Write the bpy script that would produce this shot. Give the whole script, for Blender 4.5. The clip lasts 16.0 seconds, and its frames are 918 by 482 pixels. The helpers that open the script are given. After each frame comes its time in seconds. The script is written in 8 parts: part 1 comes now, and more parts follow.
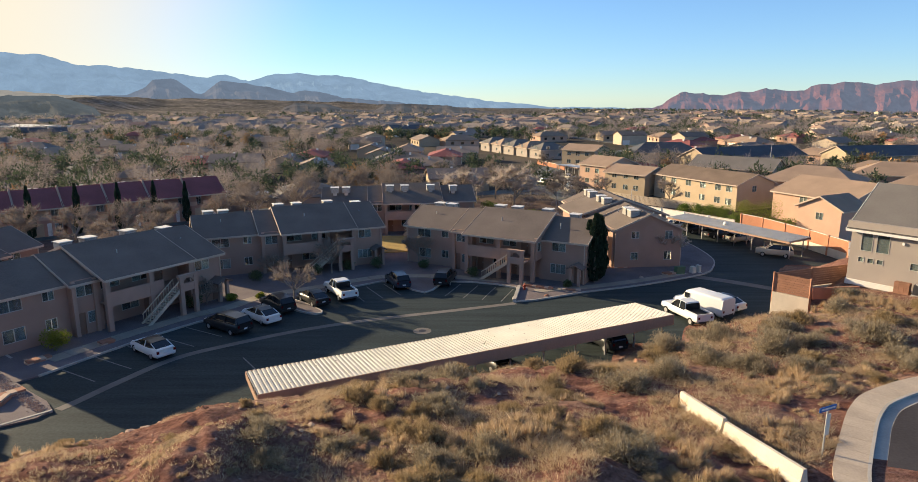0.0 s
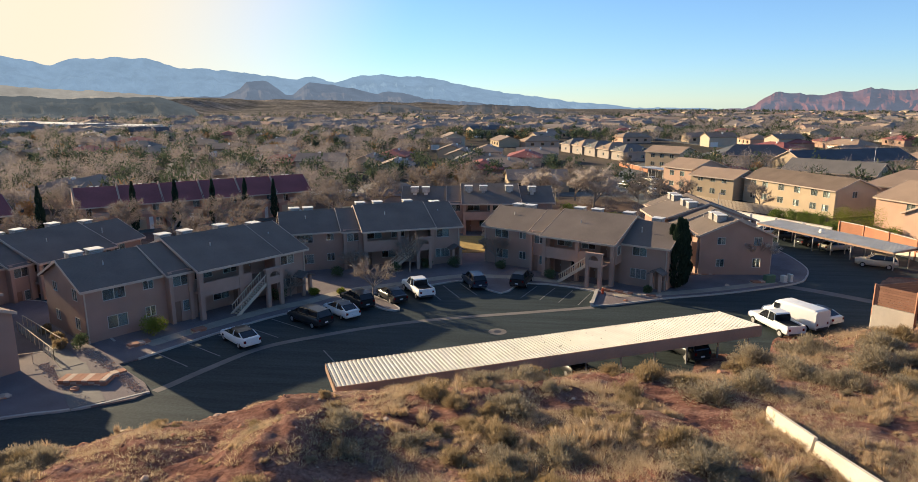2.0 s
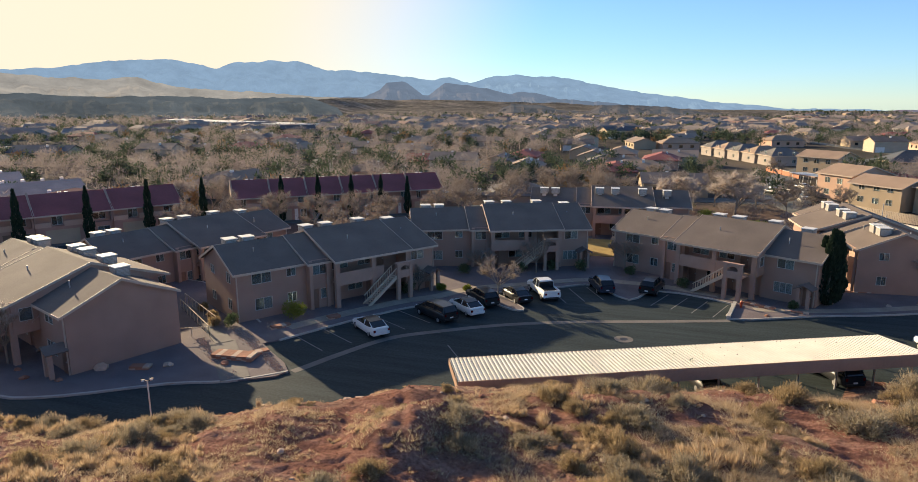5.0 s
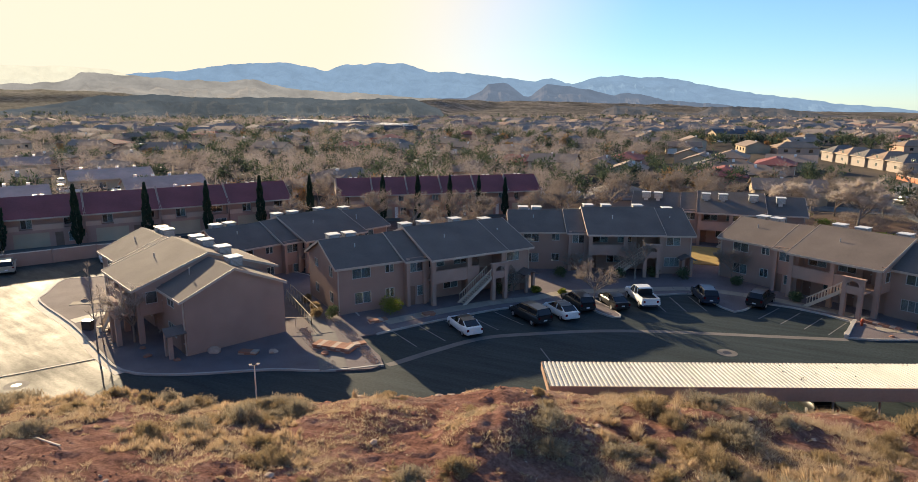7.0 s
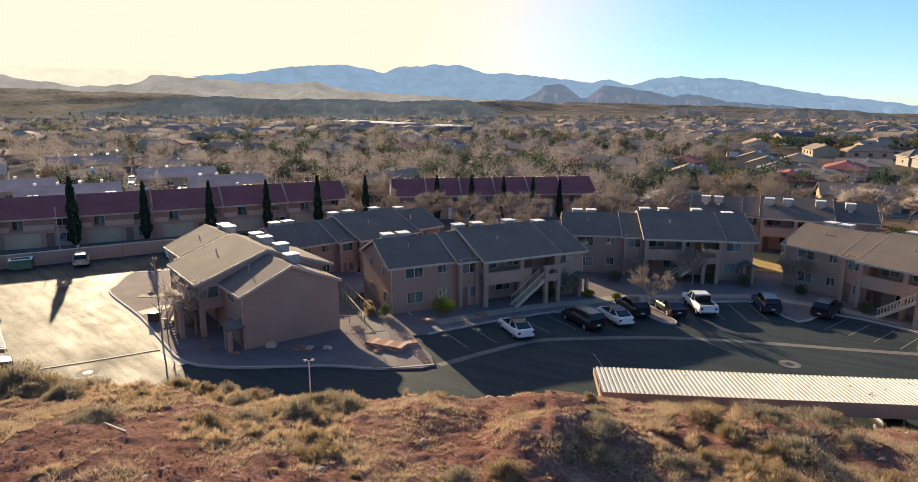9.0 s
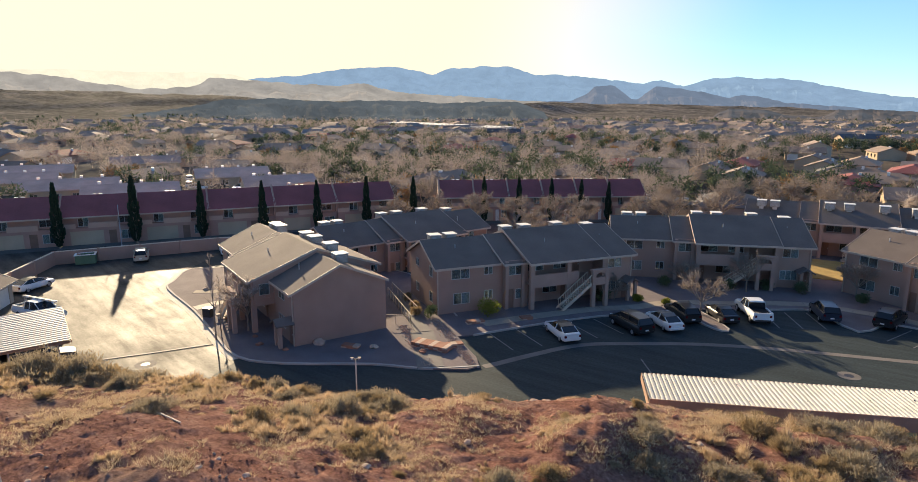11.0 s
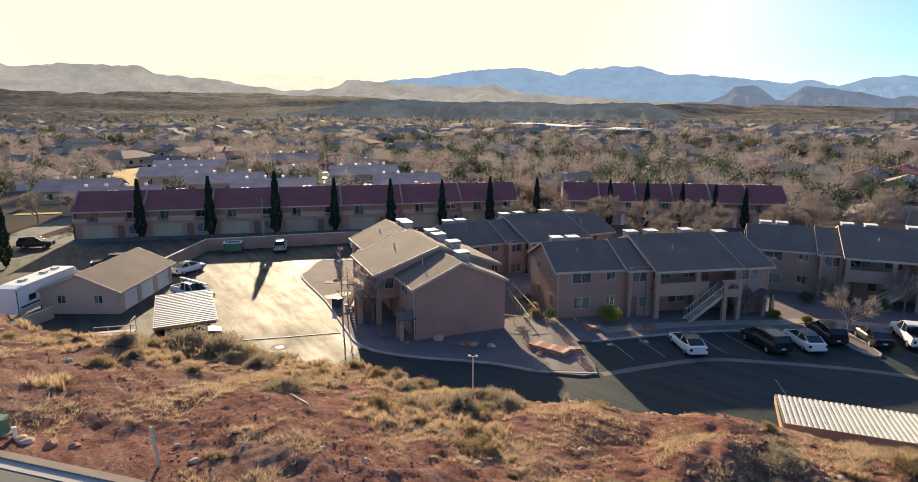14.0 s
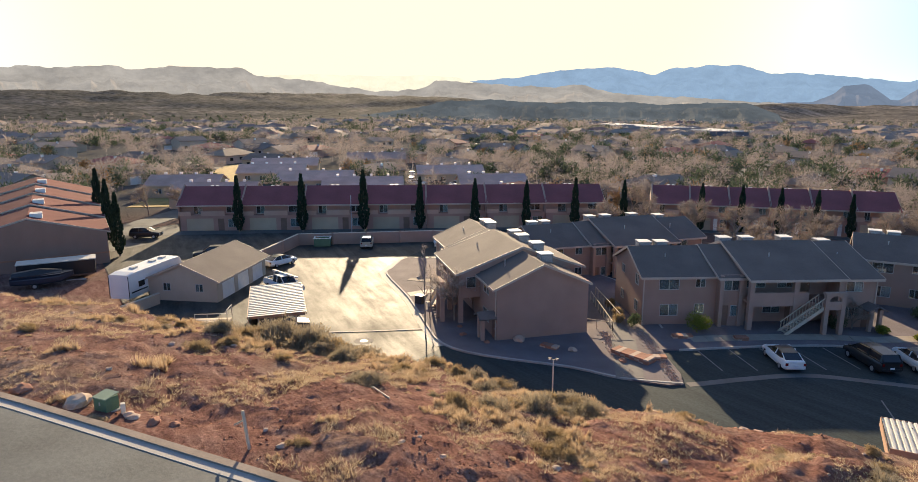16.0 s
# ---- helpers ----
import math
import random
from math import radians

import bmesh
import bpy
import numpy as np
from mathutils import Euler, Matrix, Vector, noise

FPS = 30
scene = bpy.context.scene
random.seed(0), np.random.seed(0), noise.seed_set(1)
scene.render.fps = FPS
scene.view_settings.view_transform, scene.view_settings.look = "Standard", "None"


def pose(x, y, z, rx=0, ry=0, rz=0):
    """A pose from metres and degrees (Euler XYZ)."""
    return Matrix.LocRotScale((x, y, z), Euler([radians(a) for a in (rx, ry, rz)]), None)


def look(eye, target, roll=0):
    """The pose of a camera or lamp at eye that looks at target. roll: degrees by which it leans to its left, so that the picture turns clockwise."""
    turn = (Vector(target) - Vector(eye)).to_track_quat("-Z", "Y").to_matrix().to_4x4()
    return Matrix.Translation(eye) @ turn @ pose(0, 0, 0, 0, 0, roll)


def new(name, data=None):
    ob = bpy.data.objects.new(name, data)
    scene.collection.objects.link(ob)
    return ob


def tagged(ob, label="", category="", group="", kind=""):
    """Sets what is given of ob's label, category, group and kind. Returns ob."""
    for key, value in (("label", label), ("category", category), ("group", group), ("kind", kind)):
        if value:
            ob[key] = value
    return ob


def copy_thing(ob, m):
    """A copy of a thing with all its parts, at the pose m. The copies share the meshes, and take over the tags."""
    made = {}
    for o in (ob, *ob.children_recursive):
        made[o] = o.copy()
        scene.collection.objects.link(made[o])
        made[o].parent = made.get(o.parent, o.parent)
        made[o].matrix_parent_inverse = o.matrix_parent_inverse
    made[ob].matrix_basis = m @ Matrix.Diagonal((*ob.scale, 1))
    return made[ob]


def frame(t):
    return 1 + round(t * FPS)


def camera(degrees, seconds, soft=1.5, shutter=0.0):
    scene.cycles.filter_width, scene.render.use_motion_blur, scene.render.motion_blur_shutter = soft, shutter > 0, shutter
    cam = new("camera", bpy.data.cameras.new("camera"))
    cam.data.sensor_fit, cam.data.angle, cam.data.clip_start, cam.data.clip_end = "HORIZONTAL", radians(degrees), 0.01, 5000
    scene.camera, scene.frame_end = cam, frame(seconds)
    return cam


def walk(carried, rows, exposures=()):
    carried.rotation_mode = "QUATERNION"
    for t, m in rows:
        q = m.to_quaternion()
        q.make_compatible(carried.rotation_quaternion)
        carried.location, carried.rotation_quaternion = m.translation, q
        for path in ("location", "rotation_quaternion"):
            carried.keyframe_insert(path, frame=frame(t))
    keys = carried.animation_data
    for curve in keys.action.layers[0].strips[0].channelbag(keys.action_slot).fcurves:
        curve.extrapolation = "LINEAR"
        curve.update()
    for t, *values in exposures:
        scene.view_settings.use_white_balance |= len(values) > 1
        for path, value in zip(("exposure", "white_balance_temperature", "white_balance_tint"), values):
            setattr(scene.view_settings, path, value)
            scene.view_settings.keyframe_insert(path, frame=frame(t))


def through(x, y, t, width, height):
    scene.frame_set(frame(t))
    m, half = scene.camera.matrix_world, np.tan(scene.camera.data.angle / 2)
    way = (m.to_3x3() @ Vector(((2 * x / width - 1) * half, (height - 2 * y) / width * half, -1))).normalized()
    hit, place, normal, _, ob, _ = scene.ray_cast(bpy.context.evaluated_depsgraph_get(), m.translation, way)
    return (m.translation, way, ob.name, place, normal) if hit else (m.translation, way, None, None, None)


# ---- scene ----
# A hovering camera that turns on the spot: seconds, yaw, pitch, roll.
EYE = (0.0, 0.0, 21.0)
TURNS = [
    (0.0, 0.00, -12.31, -0.04),
    (0.5, 2.05, -12.29, -0.00),
    (1.0, 3.83, -12.28, -0.00),
    (1.5, 5.50, -12.26, 0.01),
    (2.0, 7.01, -12.25, 0.05),
    (2.5, 8.44, -12.26, 0.03),
    (3.0, 10.08, -12.25, -0.01),
    (3.5, 11.99, -12.24, -0.03),
    (4.0, 14.00, -12.25, -0.02),
    (6.5, 25.43, -12.15, -0.06),
    (7.0, 27.30, -12.13, -0.08),
    (7.5, 28.82, -12.09, -0.05),
    (8.0, 30.15, -12.07, -0.08),
    (8.5, 31.20, -12.05, -0.10),
    (9.0, 32.11, -12.01, -0.10),
    (11.5, 37.88, -11.86, -0.03),
    (12.0, 39.67, -11.84, -0.06),
    (12.5, 41.44, -11.83, -0.09),
    (13.0, 43.31, -11.83, -0.09),
    (13.5, 45.36, -11.83, -0.10),
    (14.0, 47.36, -11.81, -0.11),
    (14.5, 49.25, -11.81, -0.16),
    (15.0, 51.10, -11.79, -0.13),
    (15.5, 52.98, -11.79, -0.10),
    (16.0, 54.90, -11.80, -0.13),
]
cam = camera(70.92, 16.0, soft=0.75)
walk(cam, [(t, pose(*EYE, 90 + pitch, roll, yaw)) for t, yaw, pitch, roll in TURNS], exposures=[(0.0, 1.20, 7300, 5), (8.0, 1.30, 7300, 6), (16.0, 1.42, 7300, 7)])

# ---- light: a low winter sun in a clear sky ----
SUN_AZ = 59.0      # degrees to the left of +y
SUN_EL = 15.5
world = bpy.data.worlds.new("sky")
scene.world = world
world.use_nodes = True
wn = world.node_tree
wn.nodes.clear()
sky = wn.nodes.new("ShaderNodeTexSky")
sky.sky_type, sky.sun_disc = "NISHITA", False
sky.sun_elevation, sky.sun_rotation = radians(SUN_EL), radians(-SUN_AZ)
sky.altitude, sky.air_density, sky.dust_density, sky.ozone_density = 900, 0.8, 0.08, 4.0
bg = wn.nodes.new("ShaderNodeBackground")
bg.inputs["Strength"].default_value = 0.116
wout = wn.nodes.new("ShaderNodeOutputWorld")
bright = wn.nodes.new("ShaderNodeRGBToBW")
wn.links.new(sky.outputs[0], bright.inputs[0])
sa, se = radians(SUN_AZ), radians(SUN_EL)
SUN_WAY = (-math.sin(sa) * math.cos(se), math.cos(sa) * math.cos(se), math.sin(se))
around = wn.nodes.new("ShaderNodeTexCoord")
near_sun = wn.nodes.new("ShaderNodeVectorMath")       # thin winter haze: the glare round the sun spreads into an even warm cream
near_sun.operation = "DOT_PRODUCT"
near_sun.inputs[1].default_value = SUN_WAY
haze = wn.nodes.new("ShaderNodeMapRange")
haze.interpolation_type = "SMOOTHSTEP"
haze.inputs[1].default_value, haze.inputs[2].default_value = 0.66, 0.93
veil = wn.nodes.new("ShaderNodeMix")
veil.data_type = "RGBA"
veil.inputs[7].default_value = (3.75, 3.42, 3.0, 1)
wn.links.new(around.outputs["Generated"], near_sun.inputs[0])
wn.links.new(near_sun.outputs["Value"], haze.inputs[0])
wn.links.new(haze.outputs[0], veil.inputs[0])
even = wn.nodes.new("ShaderNodeMath")
even.operation = "MULTIPLY_ADD"
even.inputs[1].default_value, even.inputs[2].default_value = 0.11, 1.0
soften = wn.nodes.new("ShaderNodeVectorMath")
soften.operation = "DIVIDE"
wn.links.new(bright.outputs[0], even.inputs[0])
wn.links.new(sky.outputs[0], soften.inputs[0])
wn.links.new(even.outputs[0], soften.inputs[1])
clear = wn.nodes.new("ShaderNodeVectorMath")
clear.operation = "MULTIPLY"
clear.inputs[1].default_value = (0.93, 0.98, 1.08)
wn.links.new(soften.outputs[0], clear.inputs[0])
wn.links.new(clear.outputs[0], veil.inputs[6])
wn.links.new(veil.outputs[2], bg.inputs[0])
wn.links.new(bg.outputs[0], wout.inputs[0])
sun = new("sun", bpy.data.lights.new("sun", "SUN"))
sun.data.energy, sun.data.angle, sun.data.color = 4.6, radians(0.6), (1.0, 0.81, 0.60)
sun.matrix_world = look(tuple(100 * c for c in SUN_WAY), (0, 0, 0))

# ---- materials ----
def material(name, base, rough=0.85, dark=0.75, light=1.2, coarse=0.3, fine=6.0, bump=0.2, metal=0.0, spec=0.22, grit=0.35, vary=0.0, coat=0.0):
    """A surface with broad stains and fine grain. coarse and fine: cycles a metre; vary: change from object to object."""
    m = bpy.data.materials.new(name)
    m.use_nodes = True
    nt = m.node_tree
    b = nt.nodes["Principled BSDF"]
    b.inputs["Roughness"].default_value = rough
    b.inputs["Metallic"].default_value = metal
    b.inputs["Specular IOR Level"].default_value = spec
    b.inputs["Coat Weight"].default_value = coat
    co = nt.nodes.new("ShaderNodeTexCoord")
    n1, n2 = nt.nodes.new("ShaderNodeTexNoise"), nt.nodes.new("ShaderNodeTexNoise")
    n1.inputs["Scale"].default_value, n1.inputs["Detail"].default_value = coarse, 5
    n2.inputs["Scale"].default_value, n2.inputs["Detail"].default_value = fine, 6
    for n in (n1, n2):
        nt.links.new(co.outputs["Object"], n.inputs["Vector"])
    mix = nt.nodes.new("ShaderNodeMix")
    mix.data_type = "FLOAT"
    mix.inputs[0].default_value = grit
    nt.links.new(n1.outputs[0], mix.inputs[2])
    nt.links.new(n2.outputs[0], mix.inputs[3])
    ramp = nt.nodes.new("ShaderNodeValToRGB")
    ramp.color_ramp.elements[0].position, ramp.color_ramp.elements[1].position = 0.3, 0.7
    ramp.color_ramp.elements[0].color = (*[min(1, c * dark) for c in base], 1)
    ramp.color_ramp.elements[1].color = (*[min(1, c * light) for c in base], 1)
    nt.links.new(mix.outputs[0], ramp.inputs[0])
    col = ramp.outputs[0]
    if vary:
        info = nt.nodes.new("ShaderNodeObjectInfo")
        hsv = nt.nodes.new("ShaderNodeHueSaturation")
        mr = nt.nodes.new("ShaderNodeMapRange")
        mr.inputs[3].default_value, mr.inputs[4].default_value = 1 - vary, 1 + vary
        nt.links.new(info.outputs["Random"], mr.inputs[0])
        nt.links.new(mr.outputs[0], hsv.inputs["Value"])
        nt.links.new(col, hsv.inputs["Color"])
        col = hsv.outputs[0]
    nt.links.new(col, b.inputs["Base Color"])
    if bump:
        bp = nt.nodes.new("ShaderNodeBump")
        bp.inputs["Strength"].default_value, bp.inputs["Distance"].default_value = bump, 0.02
        nt.links.new(n2.outputs[0], bp.inputs["Height"])
        nt.links.new(bp.outputs[0], b.inputs["Normal"])
    return m


def island_material(name, tones, rough=0.8, through=0.0, spec=0.0):
    """Leaves, blades and twigs: each island of the mesh takes its own tone."""
    m = bpy.data.materials.new(name)
    m.use_nodes = True
    nt = m.node_tree
    b = nt.nodes["Principled BSDF"]
    b.inputs["Roughness"].default_value = rough
    b.inputs["Specular IOR Level"].default_value = spec
    geo = nt.nodes.new("ShaderNodeNewGeometry")
    ramp = nt.nodes.new("ShaderNodeValToRGB")
    while len(ramp.color_ramp.elements) < len(tones):
        ramp.color_ramp.elements.new(0.5)
    for i, tone in enumerate(tones):
        ramp.color_ramp.elements[i].position = i / (len(tones) - 1)
        ramp.color_ramp.elements[i].color = (*tone, 1)
    nt.links.new(geo.outputs["Random Per Island"], ramp.inputs[0])
    nt.links.new(ramp.outputs[0], b.inputs["Base Color"])
    if through:
        tl = nt.nodes.new("ShaderNodeBsdfTranslucent")
        mx = nt.nodes.new("ShaderNodeMixShader")
        mx.inputs[0].default_value = through
        nt.links.new(ramp.outputs[0], tl.inputs[0])
        nt.links.new(b.outputs[0], mx.inputs[1])
        nt.links.new(tl.outputs[0], mx.inputs[2])
        nt.links.new(mx.outputs[0], nt.nodes["Material Output"].inputs[0])
    return m


def glass_material(name, tint=(0.75, 0.85, 0.85)):
    m = bpy.data.materials.new(name)
    m.use_nodes = True
    b = m.node_tree.nodes["Principled BSDF"]
    b.inputs["Base Color"].default_value = (*tint, 1)
    b.inputs["Roughness"].default_value = 0.03
    b.inputs["Transmission Weight"].default_value = 0.85
    b.inputs["IOR"].default_value = 1.45
    return m


STUCCO = material("stucco", (0.35, 0.228, 0.175), 0.92, 0.88, 1.1, 0.5, 25, 0.3)
STUCCO_TRIM = material("stucco_trim", (0.38, 0.252, 0.195), 0.9, 0.9, 1.1, 0.8, 25, 0.25)
SHINGLE = material("shingle", (0.155, 0.125, 0.108), 0.9, 0.72, 1.25, 0.35, 9, 0.5, grit=0.5)
FASCIA = material("fascia_paint", (0.48, 0.38, 0.30), 0.6, 0.9, 1.08, 1, 12, 0.05)
WHITE_PAINT = material("white_paint", (0.75, 0.72, 0.66), 0.5, 0.88, 1.05, 2, 14, 0.05)
WINDOW_FRAME = material("window_frame_paint", (0.46, 0.43, 0.38), 0.45, 0.92, 1.05, 3, 20, 0.02)
GLASS = glass_material("glass", (0.42, 0.50, 0.50))
BLIND = material("blind", (0.74, 0.72, 0.68), 0.8, 0.85, 1.1, 2, 30, 0.1)
DOOR_PAINT = material("door_paint", (0.22, 0.13, 0.09), 0.5, 0.85, 1.15, 1, 15, 0.05)
STAIR_WOOD = material("stair_wood", (0.55, 0.45, 0.34), 0.7, 0.8, 1.1, 2, 20, 0.2)
DARK_ASPHALT = material("dark_asphalt", (0.055, 0.05, 0.052), 0.85, 0.75, 1.25, 0.3, 7, 0.5, spec=0.1)
OLD_ASPHALT = material("worn_asphalt", (0.135, 0.14, 0.13), 0.8, 0.7, 1.25, 0.3, 7, 0.5, spec=0.12)
CONCRETE = material("concrete", (0.42, 0.39, 0.35), 0.85, 0.8, 1.12, 0.6, 9, 0.25)
PALE_CONCRETE = material("pale_concrete", (0.60, 0.53, 0.43), 0.85, 0.85, 1.1, 0.8, 10, 0.3)
WALK_CONCRETE = material("dark_pavement", (0.33, 0.28, 0.22), 0.9, 0.75, 1.15, 0.5, 9, 0.3, vary=0.06)
# Lighter copy of the walk concrete: the bend's sunlight is in its colour.
SUNNY_CONCRETE = material("sunlit_pavement", (0.46, 0.38, 0.30), 0.9, 0.75, 1.15, 0.5, 9, 0.3, vary=0.06, spec=0.05)
KERB_CONCRETE = material("brown_kerb", (0.24, 0.195, 0.16), 0.9, 0.7, 1.2, 0.7, 9, 0.3)
MAROON_ROOF = material("maroon_roof", (0.16, 0.065, 0.06), 0.95, 0.75, 1.2, 0.3, 6, 0.4, spec=0.05)
BROWN_STUCCO = material("brown_stucco", (0.31, 0.18, 0.13), 0.92, 0.88, 1.1, 0.5, 25, 0.3)
GRAVEL = material("gravel", (0.18, 0.148, 0.146), 0.95, 0.55, 1.35, 0.4, 14, 0.8, grit=0.6)
RED_ROCK = material("red_rock", (0.36, 0.17, 0.11), 0.9, 0.7, 1.25, 0.9, 8, 0.6)
PALE_ROCK = material("pale_rock", (0.50, 0.37, 0.28), 0.9, 0.75, 1.2, 1.2, 9, 0.6)
SWALE = material("dark_concrete", (0.17, 0.155, 0.14), 0.85, 0.75, 1.2, 0.6, 9, 0.25)
DARK_RED_ROOF = material("dark_red_roof", (0.25, 0.082, 0.085), 0.88, 0.75, 1.2, 0.25, 5, 0.4)
LINE_PAINT = material("line_paint", (0.20, 0.20, 0.19), 0.7, 0.6, 1.15, 2, 9, 0.1)
CORRUGATED = material("corrugated_metal", (0.52, 0.50, 0.45), 0.5, 0.8, 1.1, 0.5, 6, 0.05, metal=0.0, spec=0.5)
BROWN_METAL = material("brown_metal", (0.36, 0.235, 0.17), 0.6, 0.85, 1.15, 0.4, 6, 0.05)
STEEL = material("galvanised_steel", (0.42, 0.42, 0.42), 0.45, 0.85, 1.1, 2, 12, 0.05, metal=0.6)
COOLER_SHADE = material("shaded_cooler_side", (0.30, 0.285, 0.26), 0.6, 0.8, 1.15, 2, 10, 0.05)
COOLER_METAL = material("cooler_metal", (0.62, 0.58, 0.50), 0.45, 0.85, 1.08, 2, 10, 0.05)
DARK_METAL = material("dark_metal", (0.04, 0.04, 0.045), 0.5, 0.8, 1.2, 2, 10, 0.05)
RUBBER = material("rubber", (0.02, 0.02, 0.02), 0.8, 0.8, 1.2, 2, 10, 0.05)
RED_SHINGLE = material("red_roof", (0.27, 0.09, 0.085), 0.85, 0.75, 1.2, 0.25, 5, 0.4)
BROWN_TILE = material("brown_tile_roof", (0.17, 0.125, 0.095), 0.88, 0.75, 1.25, 0.35, 6, 0.4)
TAN_ROOF = material("tan_roof", (0.30, 0.21, 0.15), 0.88, 0.8, 1.15, 0.3, 8, 0.4, vary=0.12, spec=0.4)
GREY_ROOF = material("grey_roof", (0.165, 0.152, 0.142), 0.88, 0.8, 1.15, 0.3, 8, 0.4, spec=0.2)
BLUE_ROOF = material("slate_roof", (0.085, 0.092, 0.105), 0.85, 0.8, 1.2, 0.3, 8, 0.4, vary=0.15, spec=0.25)
PINK_STUCCO = material("pink_stucco", (0.52, 0.34, 0.25), 0.9, 0.9, 1.08, 0.4, 20, 0.2, vary=0.06)
TAN_STUCCO = material("tan_stucco", (0.44, 0.345, 0.24), 0.9, 0.88, 1.08, 0.4, 20, 0.2, vary=0.1)
GREY_STUCCO = material("grey_stucco", (0.36, 0.31, 0.27), 0.9, 0.9, 1.08, 0.5, 20, 0.2)
CREAM_STUCCO = material("cream_stucco", (0.473, 0.387, 0.294), 0.9, 0.9, 1.08, 0.5, 20, 0.2)
BRICK_RED = material("red_block", (0.42, 0.19, 0.115), 0.9, 0.8, 1.15, 0.5, 8, 0.4)
WOOD_FENCE = material("fence_wood", (0.30, 0.155, 0.10), 0.8, 0.8, 1.15, 0.8, 14, 0.3, vary=0.1)
BARK = material("bark", (0.25, 0.205, 0.165), 0.9, 0.7, 1.3, 2, 14, 0.5)
GREEN_METAL = material("green_metal", (0.10, 0.17, 0.10), 0.5, 0.85, 1.15, 1, 10, 0.05)
SUNLIT_GREEN = material("sunlit_green", (0.26, 0.33, 0.22), 0.5, 0.85, 1.1, 1.5, 12, 0.05)
HYDRANT_RED = material("hydrant_red", (0.45, 0.07, 0.03), 0.4, 0.9, 1.1, 3, 12, 0.02)
BLUE_SIGN = material("blue_sign", (0.03, 0.10, 0.30), 0.4, 0.9, 1.1, 3, 10, 0.02)
LAWN = material("winter_lawn", (0.38, 0.27, 0.10), 0.95, 0.7, 1.2, 0.6, 12, 0.6)


def asphalt_material(name, base, spec, wear=1.0, along=0, tracks=(0.07, 1.0)):
    """Sealed asphalt: patches, wheel-worn streaks along the lanes that shine in low sun, and coarse aggregate."""
    m = material(name, base, 0.7, 0.6, 1.6, 0.16, 5.0, 0.8, grit=0.4, spec=spec)
    nt = m.node_tree
    b = nt.nodes["Principled BSDF"]
    co = nt.nodes.new("ShaderNodeTexCoord")
    def streak(turn, sx, sy, detail):
        mp = nt.nodes.new("ShaderNodeMapping")
        mp.vector_type = "TEXTURE"
        mp.inputs["Rotation"].default_value = (0, 0, radians(turn))
        mp.inputs["Scale"].default_value = (1 / sx, 1 / sy, 1)
        n = nt.nodes.new("ShaderNodeTexNoise")
        n.inputs["Scale"].default_value, n.inputs["Detail"].default_value, n.inputs["Roughness"].default_value = 1.0, detail, 0.65
        nt.links.new(co.outputs["Object"], mp.inputs[0])
        nt.links.new(mp.outputs[0], n.inputs["Vector"])
        return n.outputs[0]
    add = nt.nodes.new("ShaderNodeMath")
    add.operation = "ADD"
    nt.links.new(streak(along, *tracks, 10), add.inputs[0])
    nt.links.new(streak(0, 0.16, 0.16, 8), add.inputs[1])
    rough = nt.nodes.new("ShaderNodeMapRange")
    rough.inputs[1].default_value, rough.inputs[2].default_value = 0.75, 1.25
    rough.inputs[3].default_value, rough.inputs[4].default_value = 0.715 - 0.045 * wear, 0.715 + 0.045 * wear
    nt.links.new(add.outputs[0], rough.inputs[0])
    nt.links.new(rough.outputs[0], b.inputs["Roughness"])
    tone = nt.nodes.new("ShaderNodeMapRange")
    tone.inputs[1].default_value, tone.inputs[2].default_value = 0.75, 1.25
    tone.inputs[3].default_value, tone.inputs[4].default_value = 1.0 + 0.3 * wear, 1.0 - 0.3 * wear
    nt.links.new(add.outputs[0], tone.inputs[0])
    hsv = nt.nodes.new("ShaderNodeHueSaturation")
    nt.links.new(tone.outputs[0], hsv.inputs["Value"])
    old = b.inputs["Base Color"].links[0].from_socket
    nt.links.new(old, hsv.inputs["Color"])
    nt.links.new(hsv.outputs[0], b.inputs["Base Color"])
    return m


ASPHALT = asphalt_material("asphalt", (0.038, 0.049, 0.050), 0.06)
LOT_ASPHALT = asphalt_material("worn_lot_asphalt", (0.056, 0.056, 0.050), 0.17, 1.9, 168, (0.13, 0.7))

